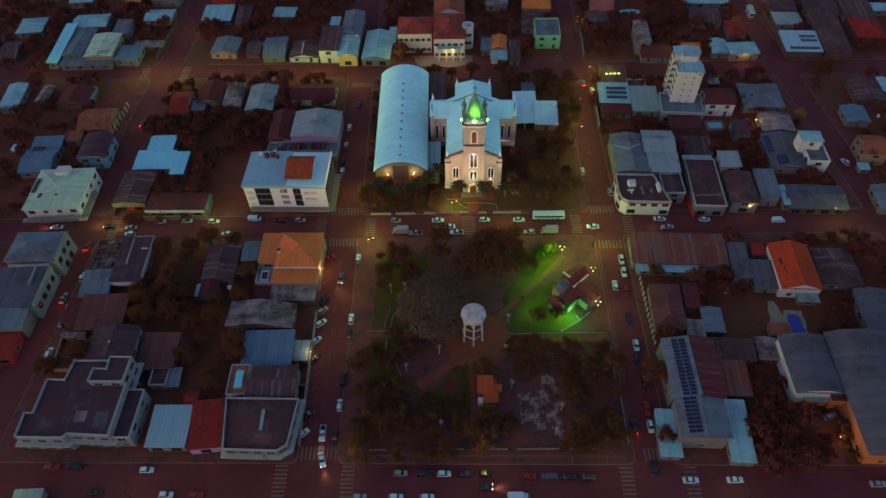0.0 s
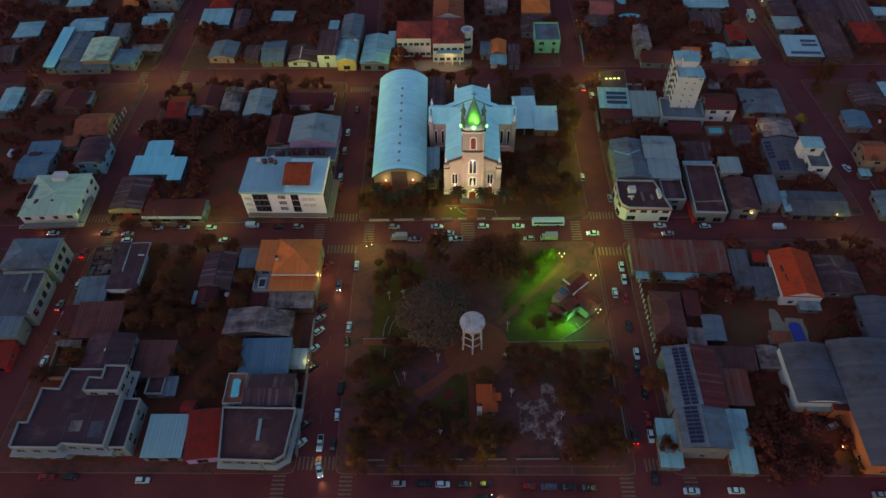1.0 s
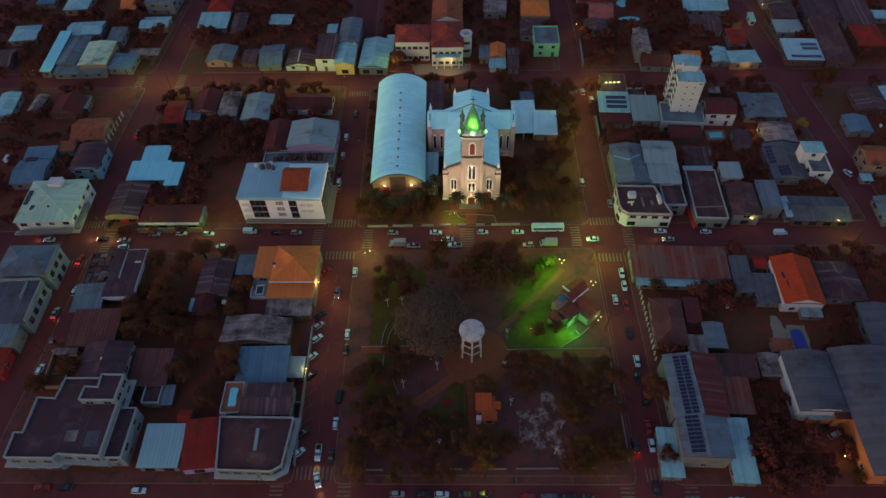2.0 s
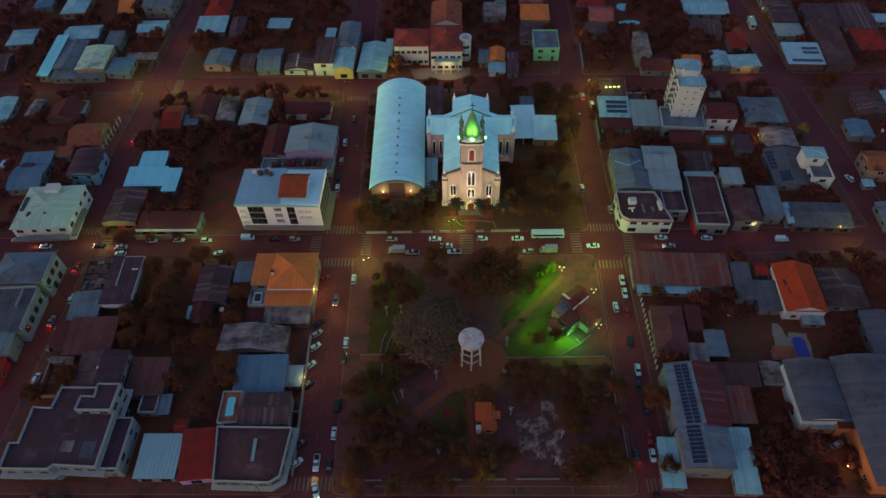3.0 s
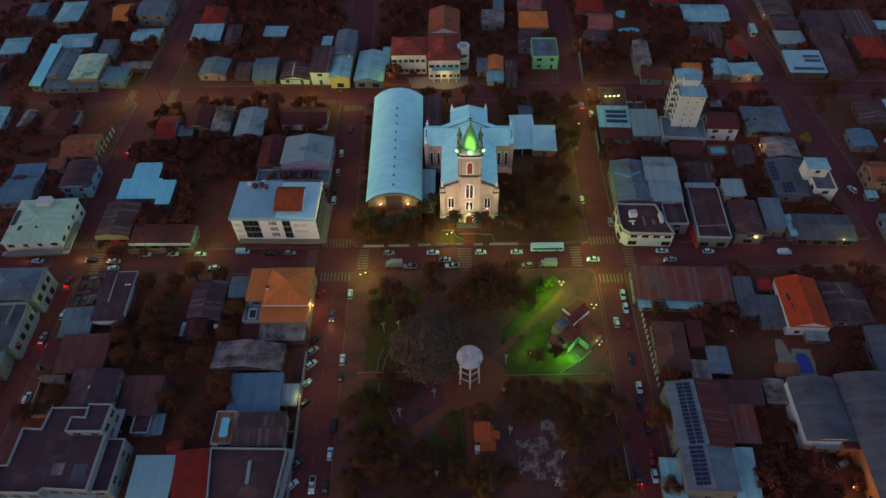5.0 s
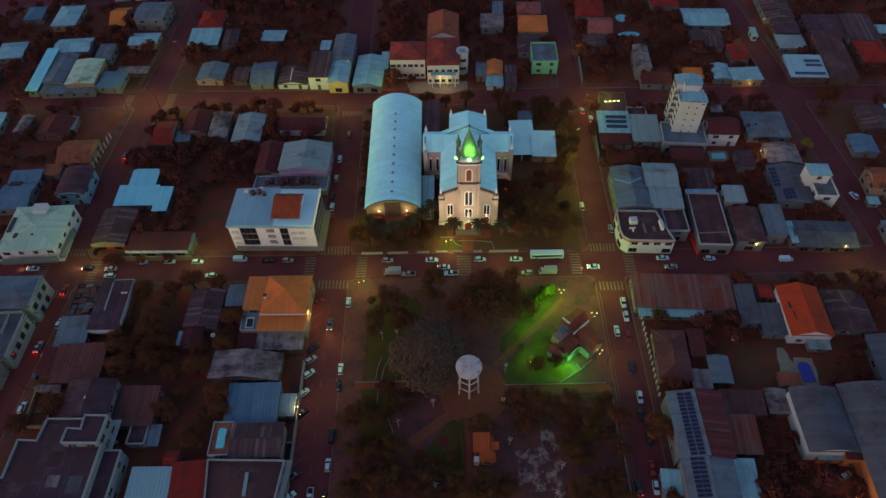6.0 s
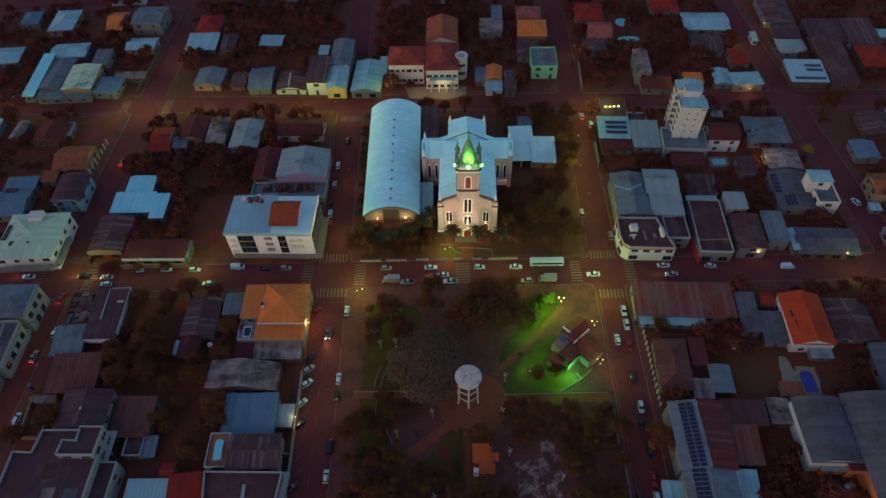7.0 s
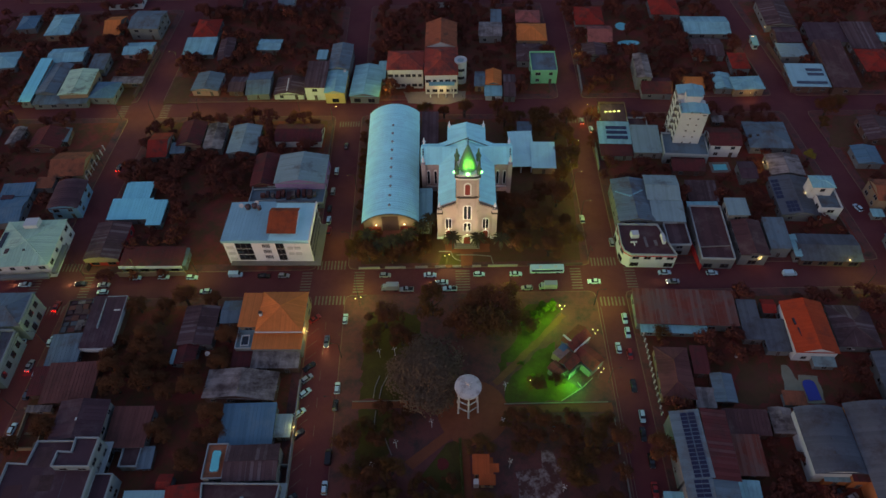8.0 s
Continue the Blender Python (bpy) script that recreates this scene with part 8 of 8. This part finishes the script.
for a, b in (((59.8, 169.5), (64.0, 166.3)), ((64.0, 166.3), (68.7, 169.4))):
    n = 8
    for k in range(n):
        q, r = k / n, (k + 1) / n
        xa, ya, xb, yb = a[0] + (b[0] - a[0]) * q, a[1] + (b[1] - a[1]) * q, a[0] + (b[0] - a[0]) * r, a[1] + (b[1] - a[1]) * r
        z = 5.9 + 0.2 * (5.85 - abs((xa + xb) / 2 - 64.7)) + 0.15
        attach(blue_shop, "roof_joint", xa, min(ya, yb) - 0.1, z, xb, max(ya, yb) + 0.1, z + 0.16, ROOF["LB"], "pale flashing across the roof")
attach(plant_house, "beam", -60.4, 180.2, 3.0, -40.0, 180.5, 3.3, BLUETRIM, "pale roof beam")
attach(plant_house, "beam", -59.0, 174.9, 3.0, -49.0, 175.1, 3.3, BLUETRIM, "pale roof beam")
attach(pale_house, "tank_house", -129.5, 163.0, 5.6, -125.2, 166.4, 8.4, WALL["WB"], "white tank house on the roof")
attach(pale_house, "skylight", -135.4, 155.6, 6.5, -134.0, 161.8, 7.0, PANE, "long dark skylight")
attach(pale_house, "roof_hatch", -132.2, 152.9, 6.8, -131.0, 154.8, 7.3, ROOF["DG"], "dark roof hatch")
attach(pale_house, "roof_vent", -126.6, 153.6, 7.0, -126.0, 154.2, 7.6, DARKTRIM)
attach(pale_house, "balcony", -134.6, 145.6, 3.0, -117.6, 147.2, 3.9, WALL["W"], "pale balcony parapet along the front")
attach(pale_house, "balcony", -117.4, 147.4, 3.0, -115.9, 158.4, 3.9, WALL["W"], "pale balcony parapet along the side")
attach(corner_shop, "tank_house", 60.6, 149.2, 6.2, 62.9, 151.2, 7.8, WALL["WB"], "white box on the roof terrace")
attach(corner_shop, "low_wall", 60.0, 147.4, 6.25, 62.0, 147.7, 6.9, WALL["WB"])
attach(corner_shop, "low_wall", 60.9, 146.2, 6.25, 61.2, 147.3, 6.9, WALL["WB"])
attach(corner_shop, "roof_patch", 64.4, 145.6, 6.23, 65.2, 149.8, 6.3, ROOF["GY"], "grey repaired strip")
attach(corner_shop, "roof_patch", 67.2, 146.0, 6.23, 68.2, 148.2, 6.3, ROOF["GY"], "grey repaired strip")
attach(corner_shop, "stair_head", 69.6, 146.4, 6.2, 70.5, 150.0, 7.6, WALL["WB"], "white stair head wall")
attach(alley_shop, "roof_ridge", 81.4, 146.0, 4.3, 91.0, 146.3, 4.7, CONCRETE, "low parapet across the roof")
attach(vermilion_house, "roof_window", 98.9, 116.4, 5.4, 99.5, 118.6, 5.75, PANE, "narrow dark roof window")
attach(vermilion_house, "roof_window", 99.2, 112.6, 5.4, 99.8, 115.4, 5.75, PANE, "narrow dark roof window")
for x, y in ((95.1, 90.1), (94.8, 86.4), (94.4, 82.8), (93.9, 79.2)):
    attach(east_hall, "roof_vent", x - 0.3, y - 0.3, 6.6, x + 0.3, y + 0.3, 8.0, ROOF["GD"])
for x, y in ((109.7, 89.5), (109.4, 85.2), (109.1, 81.0)):
    attach(long_hall, "roof_vent", x - 0.3, y - 0.3, 6.6, x + 0.3, y + 0.3, 9.2, ROOF["GD"])
attach(pediment_shop, "skylight", -104.9, 155.8, 4.1, -104.1, 159.4, 4.45, TRIM, "narrow pale skylight")
attach(blue_house, "roof_patch", -145.6, 180.0, 3.3, -141.6, 182.0, 3.75, ROOF["NV"], "dark repaired sheet")
attach(yellow_shop, "skylight", -33.2, 241.5, 5.6, -32.2, 243.6, 6.0, TRIM, "small pale skylight")
attach(white_house, "ridge_cap", -55.4, 233.4, 3.4, -55.0, 241.8, 3.75, TRIM, "pale ridge cap")
hedge = thing("hedge", pose(0, 0, 0.16), "clipped yellow-green hedge beside the small lawn", "hedge")
hb = bmesh.new()
hr = random.Random(4)
for k in range(900):
    q = Vector((4.75 + hr.uniform(-0.35, 0.35), hr.uniform(75.2, 90.0), hr.uniform(0.1, 0.8)))
    n = Vector((hr.uniform(-1, 1), hr.uniform(-1, 1), hr.uniform(0.1, 1))).normalized()
    t = n.orthogonal() * 0.14
    u = n.cross(t).normalized() * 0.10
    faces_of(hb, [q - t, q - u, q + t, q + u], [(0, 1, 2, 3)])
tagged(part("leaves", hb, material("hedge_leaves", (0.095, 0.105, 0.022), 0.8, 0, 0.2, 0.5, 4, 0, 0.5), hedge), kind="stuff")
ground_patch("flower_bed", ragged(disc(1.5, 12, 0.2, 83.6), 12, 0.3), 0.20, material("red_flowers", (0.16, 0.02, 0.018), 0.9, 0, 0.3, 1.5, 9.0, 0.8), "round bed of dark red flowers", "flower bed")
sign = thing("playground_sign", pose(28.9, 91.0, 0.16, 0, 0, 8), "blue sign panel on a pale post", "sign")
part("post", tube(bmesh.new(), (0, 0, -0.1), (0, 0, 2.4), 0.06, 0.06), TRIM, sign)
part("panel", box(bmesh.new(), -0.75, -0.06, 2.2, 0.75, 0.04, 3.6, 0.01), ROOF["BL"], sign, "plain blue panel")
slide = thing("playground_slide", pose(41.6, 85.6, 0.16, 0, 0, -60), "orange playground slide with steel ladder", "slide")
sb = bmesh.new()
for k in range(8):
    a, c = k / 8, (k + 1) / 8
    for x0, x1, e in ((-0.3, 0.3, 0.0), (-0.34, -0.28, 0.18), (0.28, 0.34, 0.18)):
        za, zc = 1.7 * (1 - a) ** 1.3 + 0.2, 1.7 * (1 - c) ** 1.3 + 0.2
        faces_of(sb, [(x0, 3 * a, za), (x1, 3 * a, za), (x1, 3 * c, zc), (x0, 3 * c, zc), (x0, 3 * a, za + 0.05 + e), (x1, 3 * a, za + 0.05 + e), (x1, 3 * c, zc + 0.05 + e), (x0, 3 * c, zc + 0.05 + e)], CUBE)
part("chute", sb, WALL["OW"], slide)
for x0 in (-0.3, 0.3):
    part("ladder_leg", tube(bmesh.new(), (x0, -0.7, -0.1), (x0, 0, 1.95), 0.04, 0.04, 6), STEEL, slide)


# ---- painted road markings, pools ----
STRIPE = {}


def stripe(x, y, w, d, turn=0.0, parent=None, z=0.006):
    key = (round(w, 2), round(d, 2))
    if key not in STRIPE:
        STRIPE[key] = mesh_of("stripe", box(bmesh.new(), -w / 2, -d / 2, -0.03, w / 2, d / 2, 0.006), MARKING)
    return put("stripe", STRIPE[key], parent, pose(x, y, z, 0, 0, turn))


def zebra(x, y, w, d, along, turn=-2.0):
    """A pedestrian crossing over a plan w by d; its stripes run along x or y."""
    root = thing("zebra_crossing", pose(x, y, 0, 0, 0, turn), "worn white zebra crossing on the asphalt", "road marking", "zebra crossings", "structure")
    n = int((w if along == "y" else d) / 1.0)
    for k in range(n):
        s = (k + 0.5) / n - 0.5
        if along == "y":
            stripe(w * s, 0, 0.48, d, 0, root)
        else:
            stripe(0, d * s, w, 0.48, 0, root)


zebra(-32.1, 148.6, 9.4, 3.4, "y")
zebra(-31.8, 135.2, 9.6, 3.2, "y")
zebra(52.3, 145.6, 8.2, 3.2, "y")
zebra(52.2, 130.6, 7.6, 3.2, "y")
zebra(-33.4, 66.2, 9.6, 3.4, "y")
zebra(51.2, 62.6, 7.0, 3.4, "y")
zebra(-39.6, 142.2, 3.2, 8.6, "x")
zebra(-23.4, 141.6, 3.2, 8.4, "x")
zebra(43.0, 139.6, 3.2, 8.4, "x")
zebra(59.6, 139.2, 3.2, 8.4, "x")
zebra(8.4, 140.6, 4.4, 8.2, "x")
zebra(-42.4, 59.6, 3.2, 8.4, "x")
zebra(-25.8, 58.8, 3.2, 8.4, "x")
zebra(42.6, 56.0, 3.2, 8.4, "x")
zebra(58.0, 55.6, 3.2, 8.4, "x")
zebra(-115.6, 135.8, 8.6, 3.0, "y")
zebra(-115.0, 152.0, 8.6, 3.0, "y")
zebra(-107.4, 144.0, 3.0, 8.4, "x")
zebra(-123.4, 144.6, 3.0, 8.4, "x")
zebra(-119.2, 228.8, 3.2, 8.4, "x")
zebra(-102.6, 228.6, 3.2, 8.4, "x")
zebra(-29.6, 216.4, 9.0, 3.0, "y")
zebra(55.0, 213.6, 7.6, 3.2, "y")
lines = tagged(new("parking_lines"), "thin pale parking lines along the kerbs", "road marking", "", "structure")
for y in range(70, 130, 10):
    stripe(st_b(y + 4) - 3.7, y + 4, 0.14, 9.6, -1.6, lines)
for x in range(-22, 42, 8):
    stripe(x + 4, st_s(x + 4) + 7.0, 8.0, 0.2, -2.3, lines, 0.175)
for x in (-22.9, -9.5, -5.5, -1.0, 16.3, 29.9, 38.5):
    stripe(x, st_s(x) + 5.8, 0.2, 2.3, 0, lines, 0.175)
for y in range(76, 126, 4):
    stripe(st_a(y) - 3.6, y, 0.12, 4.4, -50, lines)
for y in range(70, 132, 8):
    stripe(st_a(y), y, 0.12, 3.0, -1, lines)


def pool(x, y, ring, mat, z, label):
    root = thing("swimming_pool", pose(x, y, z), label, "pool")
    part("water", prism(bmesh.new(), ring, -0.1, 0.02), mat, root)
    part("rim", prism(bmesh.new(), [(a * 1.1, b * 1.06) for a, b in ring], -0.3, -0.02), CONCRETE, root)


arched = [(-1.7, -3.0), (1.7, -3.0), (1.8, 1.6), (1.5, 2.5), (0.8, 3.0), (-0.6, 3.0), (-1.3, 2.6), (-1.7, 1.6)]
pool(98.9, 99.2, arched, POOLB, 0.3, "deep blue swimming pool with pale rim")
pool(85.5, 261.8, [(4.6 * math.cos(a), 2.0 * math.sin(a)) for a in [i * math.pi / 10 for i in range(20)]], POOL, 0.3, "turquoise swimming pool in a yard")
pool(85.2, 274.6, [(2.6 * math.cos(a), 3.0 * math.sin(a)) for a in [i * math.pi / 10 for i in range(20)]], POOL, 0.3, "turquoise swimming pool in a yard")
pool(-55.0, 84.6, [(-1.0, -2.4), (-0.6, -2.7), (0.8, -2.6), (1.1, -2.1), (0.9, 0.4), (1.1, 2.0), (0.7, 2.5), (-0.6, 2.6), (-1.0, 2.1)], POOL, 6.25, "turquoise roof-terrace swimming pool")
ground_patch("terrace", ragged([(91.8, 99.0), (96.6, 98.6), (96.6, 95.6), (101.2, 95.4), (102.2, 103.4), (97.2, 103.8), (96.6, 102.0), (95.4, 106.8), (93.6, 107.0)], 21, 0.25), 0.2, material("pale_green_terrace", (0.24, 0.23, 0.16), 0.9, 0, 0.2, 0.6, 4.0), "pale paved pool terrace", "terrace")
ground_patch("lawn", ragged([(77.8, 96.0), (86.4, 96.0), (90.6, 107.8), (82.2, 108.0)], 9), 0.19, CHURCHYARD, "olive mown lawn in a back yard", "lawn")
ground_patch("lawn", ragged([(142.3, 192.8), (149.5, 192.4), (161.1, 210.6), (150.2, 208.8)], 14), 0.19, CHURCHYARD, "olive grass plot beside the side street", "lawn")
pool(100.8, 184.8, [(-2.4, -1.4), (2.3, -1.5), (2.5, 1.4), (-2.2, 1.5)], POOL, 0.3, "small turquoise swimming pool in a walled yard")
ground_patch("terrace", [(97.4, 182.4), (104.2, 182.2), (104.4, 187.4), (97.6, 187.6)], 0.2, CONCRETE, "pale paved pool yard", "terrace")
ground_patch("lawn", ragged([(-122.7, 233.0), (-117.0, 233.2), (-116.8, 246.8), (-123.0, 247.2)], 31, 0.4), 0.19, CHURCHYARD, "dim grass plot beside the school", "lawn")
ground_patch("lawn", ragged([(-104.0, 232.6), (-94.6, 232.6), (-95.0, 248.6), (-103.2, 250.6)], 32), 0.19, CHURCHYARD, "dim grass plot at the street corner", "lawn")
